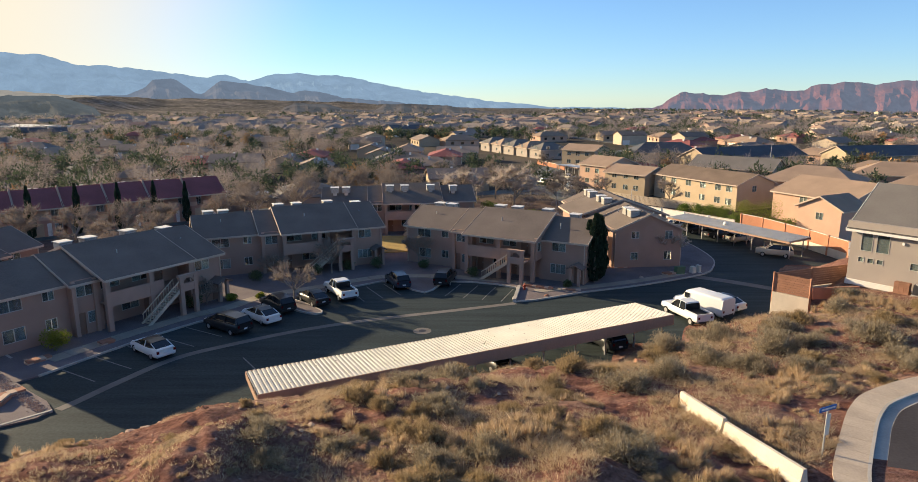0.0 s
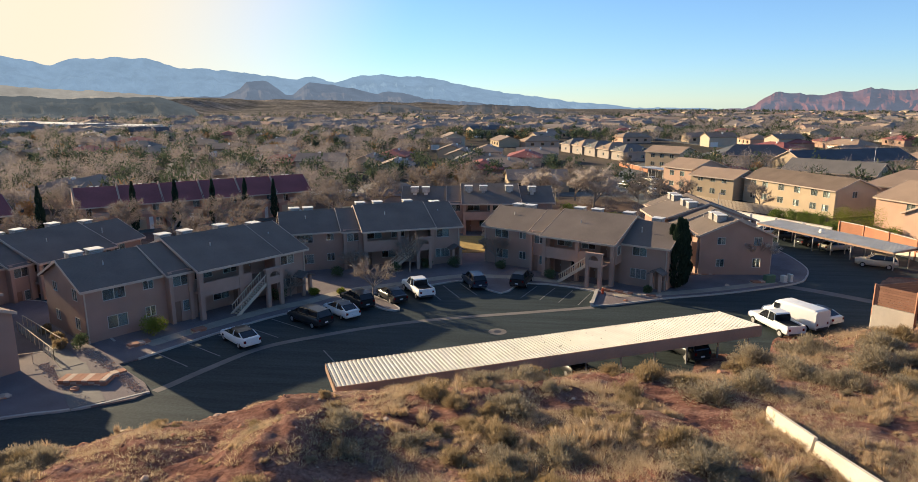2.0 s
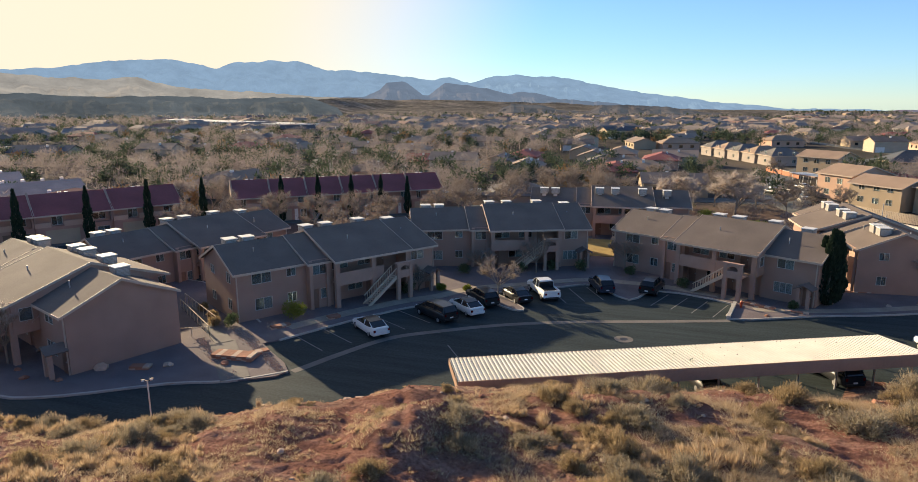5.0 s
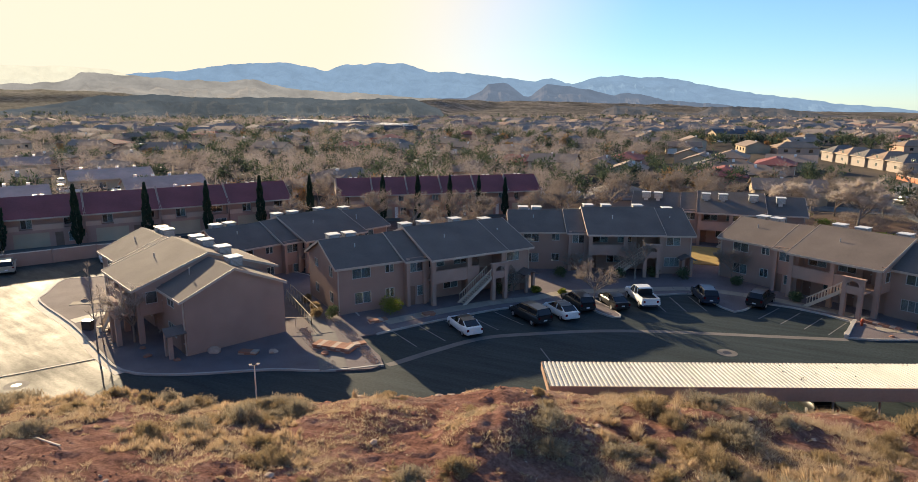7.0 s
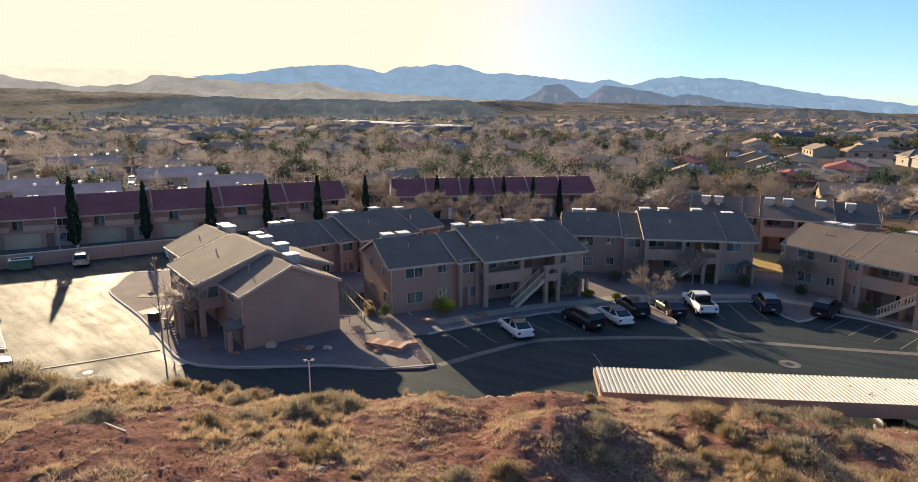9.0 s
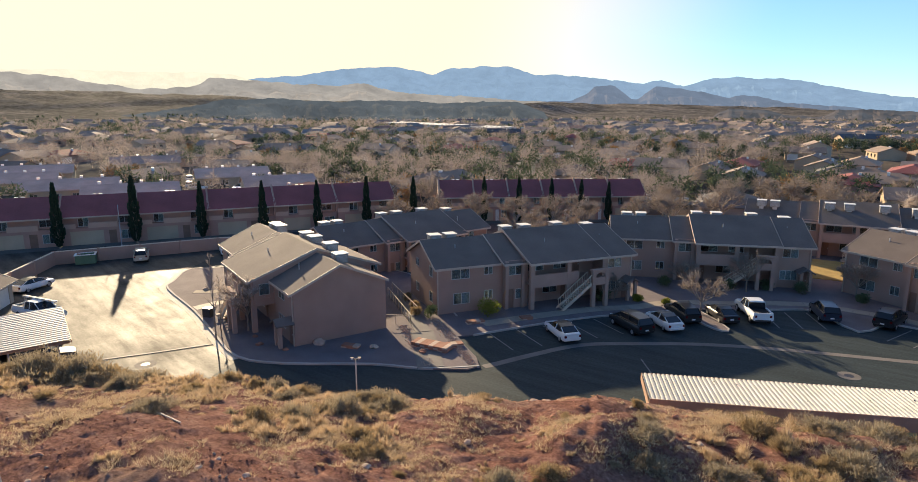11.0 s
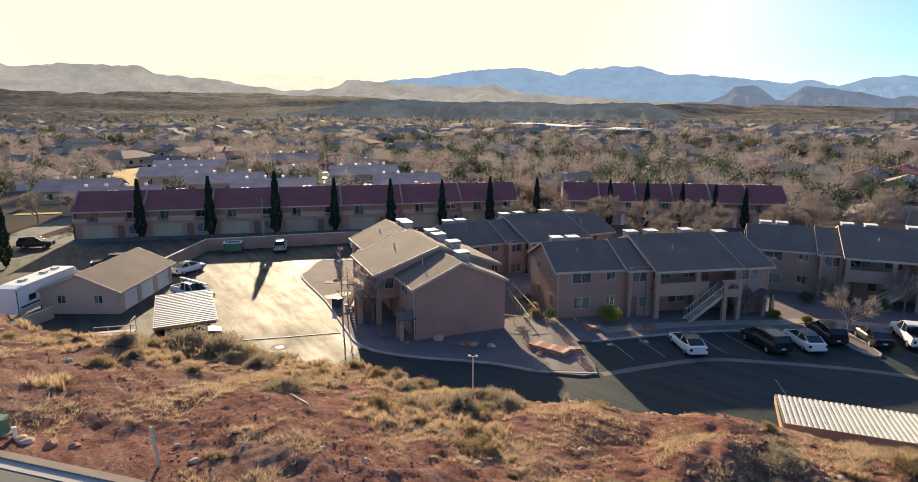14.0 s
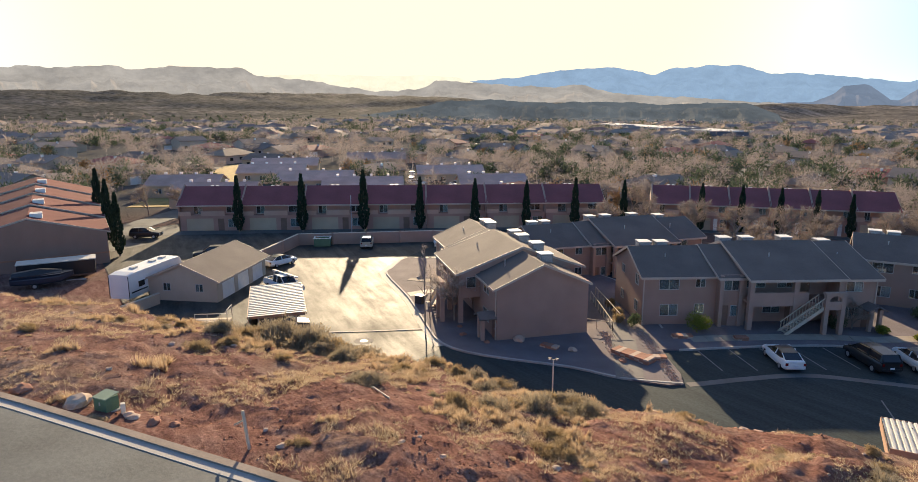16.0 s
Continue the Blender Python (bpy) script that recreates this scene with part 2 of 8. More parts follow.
# ---- building tools ----
class Form:
    """A mesh in the making: plain lists of corners and faces."""

    def __init__(self):
        self.v, self.f = [], []

    def add(self, verts, faces):
        n = len(self.v)
        self.v += [tuple(p) for p in verts]
        self.f += [tuple(i + n for i in f) for f in faces]
        return self

    def box(self, x0, y0, z0, x1, y1, z1):
        return self.add([(x0, y0, z0), (x1, y0, z0), (x1, y1, z0), (x0, y1, z0), (x0, y0, z1), (x1, y0, z1), (x1, y1, z1), (x0, y1, z1)],
                        [(0, 3, 2, 1), (4, 5, 6, 7), (0, 1, 5, 4), (1, 2, 6, 5), (2, 3, 7, 6), (3, 0, 4, 7)])

    def prism(self, outline, z0, z1):
        """An upright slab over an outline that runs anticlockwise."""
        n = len(outline)
        area = sum(outline[i][0] * outline[(i + 1) % n][1] - outline[(i + 1) % n][0] * outline[i][1] for i in range(n))
        pts = list(outline) if area > 0 else list(reversed(outline))
        return self.add([(x, y, z0) for x, y in pts] + [(x, y, z1) for x, y in pts],
                        [tuple(reversed(range(n))), tuple(range(n, 2 * n))] + [(i, (i + 1) % n, n + (i + 1) % n, n + i) for i in range(n)])

    def bar(self, p, q, w, h=None):
        """A square bar from p to q."""
        p, q = Vector(p), Vector(q)
        h = w if h is None else h
        d = (q - p).normalized()
        side = d.cross(Vector((0, 0, 1)))
        side = side.normalized() if side.length > 1e-4 else Vector((1, 0, 0))
        up = side.cross(d)
        a, b = side * w / 2, up * h / 2
        return self.add([p - a - b, p + a - b, p + a + b, p - a + b, q - a - b, q + a - b, q + a + b, q - a + b],
                        [(0, 1, 2, 3), (7, 6, 5, 4), (0, 4, 5, 1), (1, 5, 6, 2), (2, 6, 7, 3), (3, 7, 4, 0)])

    def tube(self, p, q, r0, r1=None, n=8):
        p, q = Vector(p), Vector(q)
        r1 = r0 if r1 is None else r1
        d = (q - p).normalized()
        a = d.orthogonal().normalized()
        b = d.cross(a)
        ring = [a * math.cos(2 * math.pi * i / n) + b * math.sin(2 * math.pi * i / n) for i in range(n)]
        return self.add([p + r * r0 for r in ring] + [q + r * r1 for r in ring],
                        [tuple(reversed(range(n))), tuple(range(n, 2 * n))] + [(i, (i + 1) % n, n + (i + 1) % n, n + i) for i in range(n)])

    def slab(self, corners, thick):
        """A sheet on any plane, given by its upper corners anticlockwise, with its thickness below."""
        c = [Vector(p) for p in corners]
        n = len(c)
        nrm = (c[1] - c[0]).cross(c[2] - c[0]).normalized() * thick
        return self.add(c + [p - nrm for p in c],
                        [tuple(range(n)), tuple(reversed(range(n, 2 * n)))] + [(i, n + i, n + (i + 1) % n, (i + 1) % n) for i in range(n)])


def part(name, form, mat, parent=None, label="", smooth=False):
    me = bpy.data.meshes.new(name)
    me.from_pydata([tuple(p) for p in form.v], [], form.f)
    me.materials.append(mat)
    if smooth:
        me.polygons.foreach_set("use_smooth", [True] * len(me.polygons))
    me.update()
    ob = new(name, me)
    ob.parent = parent
    if label:
        tagged(ob, label)
    return ob


def thing(name, label, category, group="", at=None, kind=""):
    ob = tagged(new(name), label, category, group, kind)
    if at is not None:
        ob.matrix_basis = at
    return ob


def solid(name, form, mat, label="", category="", group="", kind="", at=None, smooth=False):
    ob = tagged(part(name, form, mat, None, "", smooth), label, category, group, kind)
    if at is not None:
        ob.matrix_basis = at
    return ob


def wall(form, x0, x1, z0, z1, y, thick, holes=(), axis="x"):
    """An upright wall along x (or along y, axis "y", at x = y) with rectangular holes (a0, a1, b0, b1)."""
    cuts = sorted({x0, x1, *[h[0] for h in holes], *[h[1] for h in holes]})
    for a, b in zip(cuts, cuts[1:]):
        if b - a < 1e-4 or a < x0 - 1e-6 or b > x1 + 1e-6:
            continue
        spans, low = [], z0
        for h in sorted((h for h in holes if h[0] <= a + 1e-6 and h[1] >= b - 1e-6), key=lambda h: h[2]):
            spans.append((low, h[2]))
            low = h[3]
        spans.append((low, z1))
        for c, d in spans:
            if d - c > 1e-4:
                form.box(a, y, c, b, y + thick, d) if axis == "x" else form.box(y, a, c, y + thick, b, d)
    return form


def window(parent, a0, a1, b0, b1, y, axis="x", out=-1, panes=2, blinds=(1,), frame_mat=None, cloth=None):
    """A window in a hole of a wall whose outer face lies at y; out: the way the outside lies along the other axis."""
    def bx(f, p0, q0, r0, p1, q1, r1):
        f.box(p0, min(q0, q1), r0, p1, max(q0, q1), r1) if axis == "x" else f.box(min(q0, q1), p0, r0, max(q0, q1), p1, r1)
    t, inn = 0.045, -out
    fr = Form()
    f0, f1 = y + out * 0.03, y + inn * 0.07
    bx(fr, a0, f0, b0, a0 + t, f1, b1)
    bx(fr, a1 - t, f0, b0, a1, f1, b1)
    bx(fr, a0 + t, f0, b0, a1 - t, f1, b0 + t)
    bx(fr, a0 + t, f0, b1 - t, a1 - t, f1, b1)
    w = (a1 - a0 - 2 * t) / panes
    for i in range(1, panes):
        x = a0 + t + i * w
        bx(fr, x - 0.03, f0, b0 + t, x + 0.03, f1, b1 - t)
    win = part("window", fr, frame_mat or WINDOW_FRAME, parent)
    for i in range(panes):
        g = Form()
        bx(g, a0 + t + i * w + 0.03, y + inn * 0.02, b0 + t, a0 + t + (i + 1) * w - 0.03, y + inn * 0.035, b1 - t)
        pane = part("pane", g, GLASS, win)
        pane.visible_shadow = False
        if i in blinds:
            c = Form()
            bx(c, a0 + t + i * w + 0.02, y + inn * 0.09, b0 + t, a0 + t + (i + 1) * w - 0.02, y + inn * 0.11, b1 - t)
            part("blind", c, cloth or BLIND, win)
    return win


def gable_roof(parent, x0, x1, y0, y1, eave, ridge, over=0.45, roof_mat=None, trim=None, thick=0.16, name="roof", ends=True):
    """Two slopes with the ridge along x; eave is the height at the walls y0 and y1."""
    ym = (y0 + y1) / 2
    k = (ridge - eave) / (ym - y0)
    zo = eave - k * over
    xa, xb = x0 - over * 0.7, x1 + over * 0.7
    f = Form()
    f.slab([(xa, y0 - over, zo), (xb, y0 - over, zo), (xb, ym, ridge), (xa, ym, ridge)], thick)
    f.slab([(xb, y1 + over, zo), (xa, y1 + over, zo), (xa, ym, ridge), (xb, ym, ridge)], thick)
    roof = part(name, f, roof_mat or SHINGLE, parent)
    trim = trim or FASCIA
    part("fascia", Form().box(xa, y0 - over - 0.04, zo - 0.22, xb, y0 - over - 0.003, zo + 0.01), trim, roof)
    part("fascia", Form().box(xa, y1 + over + 0.003, zo - 0.22, xb, y1 + over + 0.04, zo + 0.01), trim, roof)
    for x in ((xa - 0.03, xb + 0.03) if ends else ()):
        for y in (y0 - over, y1 + over):
            part("bargeboard", Form().bar((x, y, zo - 0.09), (x, ym, ridge - 0.09), 0.05, 0.22), trim, roof)
    return roof


def gable_wall(form, x, thick, y0, y1, z0, ridge):
    """The triangle under a roof's end."""
    ym = (y0 + y1) / 2
    form.add([(x, y0, z0), (x, y1, z0), (x, ym, ridge), (x + thick, y0, z0), (x + thick, y1, z0), (x + thick, ym, ridge)],
             [(0, 2, 1), (3, 4, 5), (0, 1, 4, 3), (1, 2, 5, 4), (2, 0, 3, 5)])

# ---- the land ----
def smooth_noise(x, y, scale, seed):
    """Lattice noise from -1 to 1, for arrays."""
    x, y = np.asarray(x, float) / scale, np.asarray(y, float) / scale
    xi, yi = np.floor(x), np.floor(y)
    u, v = x - xi, y - yi
    u, v = u * u * (3 - 2 * u), v * v * (3 - 2 * v)
    def r(i, j):
        s = np.sin(i * 127.1 + j * 311.7 + seed * 74.7) * 43758.5453
        return (s - np.floor(s)) * 2 - 1
    return (r(xi, yi) * (1 - u) + r(xi + 1, yi) * u) * (1 - v) + (r(xi, yi + 1) * (1 - u) + r(xi + 1, yi + 1) * u) * v


# The bare hill: for each bearing (degrees left of +y) a profile outwards as (distance, height) knots.
HILL = {
    -180: ((0, 7.5), (90, 7.5), (140, 0)),
    -70: ((0, 6.5), (20, 5.5), (90, 5.0), (140, 0)),
    -45: ((0, 6.5), (22, 5.3), (40, 5.2), (60, 4.6), (100, 4.0), (140, 0)),
    -32: ((0, 6.5), (22, 5.3), (36, 5.2), (50, 4.4), (64, 4.0), (86, 4.0), (90, 0)),
    -27: ((0, 6.5), (22, 5.3), (34, 4.9), (46, 4.0), (60, 3.2), (63, 0)),
    -20: ((0, 6.5), (22, 5.3), (33, 4.7), (42, 3.6), (49, 3.0), (56, 0)),
    -14: ((0, 7), (20, 5.8), (33, 4.5), (43.5, 3.0), (49, 0)),
    -6: ((0, 7), (20, 6.2), (33, 4.8), (42.5, 3.3), (46.3, 0)),
    5: ((0, 7.5), (20, 6.8), (32, 5.0), (39.4, 3.75), (42.6, 0)),
    19: ((0, 8), (20, 7.2), (31, 5.3), (37.4, 3.75), (40.4, 0)),
    26: ((0, 8), (20, 7.5), (30, 5.6), (36.5, 3.8), (41, 0)),
    38: ((0, 8.6), (20, 8.0), (29, 6.2), (35, 4.1), (42, 0)),
    46: ((0, 9), (20, 8.5), (28, 6.9), (33.5, 5.4), (40, 0)),
    54: ((0, 9.2), (20, 8.9), (28, 7.4), (34, 6.0), (43, 0)),
    60: ((0, 9.2), (22, 9.0), (30, 7.6), (37, 5.6), (46, 0)),
    64: ((0, 9.2), (24, 9.0), (32, 7.6), (40, 5.3), (48, 0)),
    71: ((0, 9.2), (26, 9.1), (36, 7.4), (44, 5.2), (52, 0)),
    76: ((0, 9.2), (28, 9.1), (38, 7.6), (47, 5.8), (56, 0)),
    80: ((0, 9.2), (30, 9.1), (40, 7.8), (50, 6.1), (60, 0)),
    84: ((0, 9.2), (33, 9.1), (44, 7.8), (55, 6.1), (66, 0)),
    91: ((0, 9.2), (36, 9.1), (50, 7.8), (62, 6.5), (76, 0)),
    110: ((0, 9.2), (60, 8.0), (110, 0)),
    180: ((0, 7.5), (90, 7.5), (140, 0)),
}
_bearings = np.array(sorted(HILL))
_reach = np.arange(0, 151, 1.0)
_table = np.array([np.interp(_reach, [k[0] for k in HILL[b]], [k[1] for k in HILL[b]]) for b in _bearings])
_fine = np.arange(-180, 181, 1.0)
_grid = np.array([np.interp(_fine, _bearings, _table[:, i]) for i in range(len(_reach))]).T
for _ in range(2):
    _grid[:, 1:-1] = (_grid[:, :-2] + 2 * _grid[:, 1:-1] + _grid[:, 2:]) / 4


def hill(x, y):
    x, y = np.asarray(x, float), np.asarray(y, float)
    a = np.clip(np.degrees(np.arctan2(-x, y)) + 180, 0, 359.999)
    d = np.clip(np.hypot(x, y), 0, 149.0)
    i, j = a.astype(int), d.astype(int)
    u, v = a - i, d - j
    g = _grid
    return (g[i, j] * (1 - v) + g[i, j + 1] * v) * (1 - u) + (g[i + 1, j] * (1 - v) + g[i + 1, j + 1] * v) * u


# Streets on the hill: centre lines are given by their kerb edges.
def street_side(x, y):
    """Metres beyond the left street's kerb, towards the camera's back; negative on the hill."""
    (x0, y0), (x1, y1) = (-29.0, 0.25), (-14.0, 8.9)
    n = math.hypot(x1 - x0, y1 - y0)
    return ((np.asarray(x, float) - x0) * (y1 - y0) - (np.asarray(y, float) - y0) * (x1 - x0)) / n


LIFT_AT = (-180, -46, -12, -5, 3, 10, 20, 28, 30.5, 36, 44, 52, 60, 70, 80, 105, 180)      # bearings, and how high the land behind the town stands
LIFT_BY = (-1.0, -1.0, -1.0, -0.9, -0.45, -0.15, 0.1, 0.2, 0.1, 0.15, 0.25, 0.45, 0.85, 1.0, 1.1, 1.1, -1.0)
MOUNDS = ((-17.2, 24.2, 0.5, 2.3), (-13.4, 31.2, 0.55, 1.7), (-19.4, 27.6, 0.35, 1.8), (6.4, 31.2, 0.5, 2.4), (-3.0, 32.5, 0.5, 1.8), (-10.2, 25.2, 1.35, 2.2), (-8.6, 26.6, 0.7, 1.9), (-10.6, 22.4, 0.8, 1.9), (5.6, 24.4, 0.85, 1.5), (4.6, 22.6, 0.5, 1.5), (-1.5, 35.0, 0.6, 1.7), (1.2, 35.6, 0.5, 1.5), (-30.0, 20.0, 0.5, 2.2), (-38.0, 9.0, 0.45, 2.4))


def land(x, y):
    """Height of the ground."""
    x, y = np.asarray(x, float), np.asarray(y, float)
    h = hill(x, y)
    d = np.hypot(x, y)
    rough = np.clip(h / 3.0, 0, 1) * np.clip((95 - d) / 20, 0, 1)
    flat = np.clip((street_side(x, y) + 3.0) / 2.5, 0, 1) * (x < 0)
    flat = np.maximum(flat, np.clip(1 - (np.hypot(x - 25.5, y - 24.5) - 9.0) / 2.0, 0, 1))
    rough = rough * (1 - flat)
    bumps = 0.34 * smooth_noise(x, y, 6.5, 1) + 0.11 * smooth_noise(x, y, 2.3, 2) + 0.085 * smooth_noise(x + 0.4 * y, y, 0.95, 3) + 0.06 * smooth_noise(x, y - 0.3 * x, 0.42, 4) + 0.04 * smooth_noise(x, y, 0.23, 14)
    gullies = -0.16 * np.clip(1 - np.abs(smooth_noise(x + 0.5 * y, y, 3.4, 5)) * 5, 0, 1) - 0.08 * np.clip(1 - np.abs(smooth_noise(x - 0.4 * y, y, 1.5, 15)) * 4, 0, 1)
    far = np.clip((d - 350) / 800, 0, 1) * 2.5 * smooth_noise(x, y, 260, 6)
    # beyond the town the valley floor climbs to bluffs and the feet of the mesas
    b = np.degrees(np.arctan2(-x, y))
    lift = np.tan(np.radians(np.interp(b, LIFT_AT, LIFT_BY)))
    u = np.clip((d - np.interp(b, (-180, -30, -12, 24, 30), (820, 820, 1750, 1750, 820))) / 700, 0, 1)
    terrace = smooth_noise(x, y, 170, 21) + 0.5 * smooth_noise(x, y, 70, 22)
    far = far + (21 + d * lift) * u * u * (3 - 2 * u) + u * (7 * np.clip((terrace + 0.1) * 3.5, 0, 1) + 4 * np.clip((terrace - 0.5) * 5, 0, 1) + 1.5 * smooth_noise(x, y, 40, 23) - 9)
    for mx, my, mh, mr in MOUNDS:
        bumps = bumps + mh * np.exp(-((x - mx) ** 2 + (y - my) ** 2) / mr ** 2)
    return h + rough * (bumps + gullies) + far - 0.06


def build_ground():
    az = np.radians(np.concatenate([np.arange(-180, -46, 4.0), np.arange(-46, 100, 0.36), np.arange(100, 180.1, 4.0)]))
    d = [0.0, 1.2, 2.6, 4.0]
    while d[-1] < 66:
        d.append(d[-1] + max(0.17, d[-1] * 0.0062))
    while d[-1] < 600:
        d.append(d[-1] * 1.06)
    while d[-1] < 4700:
        d.append(d[-1] * (1.018 if d[-1] < 1900 else 1.05))
    d = np.array(d)
    a, r = np.meshgrid(az, d, indexing="ij")
    x, y = -np.sin(a) * r, np.cos(a) * r
    z = land(x, y)
    na, nd = a.shape
    i, j = np.meshgrid(np.arange(na - 1), np.arange(nd - 1), indexing="ij")
    k = (i * nd + j).ravel()
    faces = np.stack([k, k + nd, k + nd + 1, k + 1], 1)
    faces = faces[:, ::-1]
    me = bpy.data.meshes.new("ground")
    verts = np.stack([x.ravel(), y.ravel(), z.ravel()], 1)
    me.from_pydata(verts.tolist(), [], faces.tolist())
    me.polygons.foreach_set("use_smooth", [True] * len(me.polygons))
    me.update()
    return me


def ground_material():
    """Red earth with paler drifts and stones; far off the dun of winter fields."""
    m = bpy.data.materials.new("red_earth")
    m.use_nodes = True
    nt = m.node_tree
    b = nt.nodes["Principled BSDF"]
    b.inputs["Roughness"].default_value = 1.0
    b.inputs["Specular IOR Level"].default_value = 0.003
    co = nt.nodes.new("ShaderNodeTexCoord")
    def noise_node(scale, detail, rough=0.55):
        n = nt.nodes.new("ShaderNodeTexNoise")
        n.inputs["Scale"].default_value, n.inputs["Detail"].default_value, n.inputs["Roughness"].default_value = scale, detail, rough
        nt.links.new(co.outputs["Object"], n.inputs["Vector"])
        return n
    def ramp_node(src, *stops):
        r = nt.nodes.new("ShaderNodeValToRGB")
        while len(r.color_ramp.elements) < len(stops):
            r.color_ramp.elements.new(0.5)
        for e, (p, c) in zip(r.color_ramp.elements, stops):
            e.position, e.color = p, (*c, 1)
        nt.links.new(src, r.inputs[0])
        return r
    def mixed(fac, c1, c2):
        x = nt.nodes.new("ShaderNodeMix")
        x.data_type = "RGBA"
        nt.links.new(fac, x.inputs[0])
        nt.links.new(c1, x.inputs[6])
        nt.links.new(c2, x.inputs[7])
        return x.outputs[2]
    big, mid, fine = noise_node(0.16, 6), noise_node(0.9, 8, 0.65), noise_node(6.0, 8, 0.78)
    drift = nt.nodes.new("ShaderNodeMapping")
    drift.inputs["Rotation"].default_value, drift.inputs["Scale"].default_value = (0, 0, radians(-25)), (0.45, 1.6, 1.0)
    nt.links.new(co.outputs["Object"], drift.inputs[0])
    nt.links.new(drift.outputs[0], mid.inputs["Vector"])
    earth = ramp_node(mid.outputs[0], (0.28, (0.12, 0.058, 0.047)), (0.5, (0.222, 0.115, 0.09)), (0.72, (0.33, 0.20, 0.158)))
    pale = ramp_node(mid.outputs[0], (0.3, (0.17, 0.108, 0.083)), (0.7, (0.335, 0.24, 0.187)))
    sel = ramp_node(big.outputs[0], (0.48, (0, 0, 0)), (0.66, (1, 1, 1)))
    trodden = ramp_node(mid.outputs[0], (0.26, (0.125, 0.069, 0.057)), (0.5, (0.215, 0.126, 0.103)), (0.74, (0.325, 0.212, 0.176)))      # graded pinkish soil above the sunlit lot
    axes = nt.nodes.new("ShaderNodeSeparateXYZ")
    nt.links.new(co.outputs["Object"], axes.inputs[0])
    graded = nt.nodes.new("ShaderNodeMapRange")
    graded.inputs[1].default_value, graded.inputs[2].default_value = -8, -42
    nt.links.new(axes.outputs["X"], graded.inputs[0])
    near = mixed(sel.outputs[0], mixed(graded.outputs[0], earth.outputs[0], trodden.outputs[0]), pale.outputs[0])
    grit = ramp_node(fine.outputs[0], (0.32, (0.38, 0.36, 0.35)), (0.68, (1.38, 1.38, 1.4)))
    mul = nt.nodes.new("ShaderNodeMix")
    mul.data_type, mul.blend_type = "RGBA", "MULTIPLY"
    mul.inputs[0].default_value = 1.0
    nt.links.new(near, mul.inputs[6])
    nt.links.new(grit.outputs[0], mul.inputs[7])
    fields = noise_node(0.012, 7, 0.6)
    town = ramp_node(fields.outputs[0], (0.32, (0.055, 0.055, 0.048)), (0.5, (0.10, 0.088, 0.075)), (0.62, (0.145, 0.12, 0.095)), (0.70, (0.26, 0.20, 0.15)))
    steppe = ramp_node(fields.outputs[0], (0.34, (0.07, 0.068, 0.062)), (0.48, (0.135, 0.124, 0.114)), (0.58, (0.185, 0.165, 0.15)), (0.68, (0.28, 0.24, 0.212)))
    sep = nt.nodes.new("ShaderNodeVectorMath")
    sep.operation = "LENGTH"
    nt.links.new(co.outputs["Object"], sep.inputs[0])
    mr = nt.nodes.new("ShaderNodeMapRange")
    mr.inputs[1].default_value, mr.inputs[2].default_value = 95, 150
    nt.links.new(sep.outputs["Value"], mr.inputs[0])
    scrub = ramp_node(fields.outputs[0], (0.35, (0.07, 0.071, 0.068)), (0.55, (0.10, 0.098, 0.093)), (0.68, (0.185, 0.165, 0.148)))      # dark juniper scrub on the western bluffs, its tones lifted in place of haze
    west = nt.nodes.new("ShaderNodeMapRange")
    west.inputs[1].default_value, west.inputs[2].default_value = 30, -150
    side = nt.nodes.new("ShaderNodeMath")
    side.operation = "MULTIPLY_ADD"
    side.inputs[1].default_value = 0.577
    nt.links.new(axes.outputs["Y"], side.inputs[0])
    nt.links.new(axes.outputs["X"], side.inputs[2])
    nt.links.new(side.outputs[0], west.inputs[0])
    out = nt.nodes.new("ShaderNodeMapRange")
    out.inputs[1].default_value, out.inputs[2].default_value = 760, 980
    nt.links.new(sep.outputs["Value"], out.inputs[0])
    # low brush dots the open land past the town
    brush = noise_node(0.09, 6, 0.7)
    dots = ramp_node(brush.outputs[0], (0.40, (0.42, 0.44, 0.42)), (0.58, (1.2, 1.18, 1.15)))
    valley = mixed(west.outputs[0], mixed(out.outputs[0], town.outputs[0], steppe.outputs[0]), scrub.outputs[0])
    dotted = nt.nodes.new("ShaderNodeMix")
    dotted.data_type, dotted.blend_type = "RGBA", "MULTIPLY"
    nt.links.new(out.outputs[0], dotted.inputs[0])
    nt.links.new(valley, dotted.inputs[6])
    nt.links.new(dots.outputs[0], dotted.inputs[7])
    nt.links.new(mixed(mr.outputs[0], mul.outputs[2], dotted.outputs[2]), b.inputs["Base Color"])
    bp = nt.nodes.new("ShaderNodeBump")
    bp.inputs["Strength"].default_value, bp.inputs["Distance"].default_value = 1.0, 0.10
    nt.links.new(fine.outputs[0], bp.inputs["Height"])
    bp2 = nt.nodes.new("ShaderNodeBump")
    bp2.inputs["Strength"].default_value, bp2.inputs["Distance"].default_value = 0.8, 0.16
    nt.links.new(mid.outputs[0], bp2.inputs["Height"])
    nt.links.new(bp2.outputs[0], bp.inputs["Normal"])
    nt.links.new(bp.outputs[0], b.inputs["Normal"])
    return m


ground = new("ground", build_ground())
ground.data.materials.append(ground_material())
tagged(ground, "red desert earth of the hill running out into a dun valley floor", "ground", kind="structure")


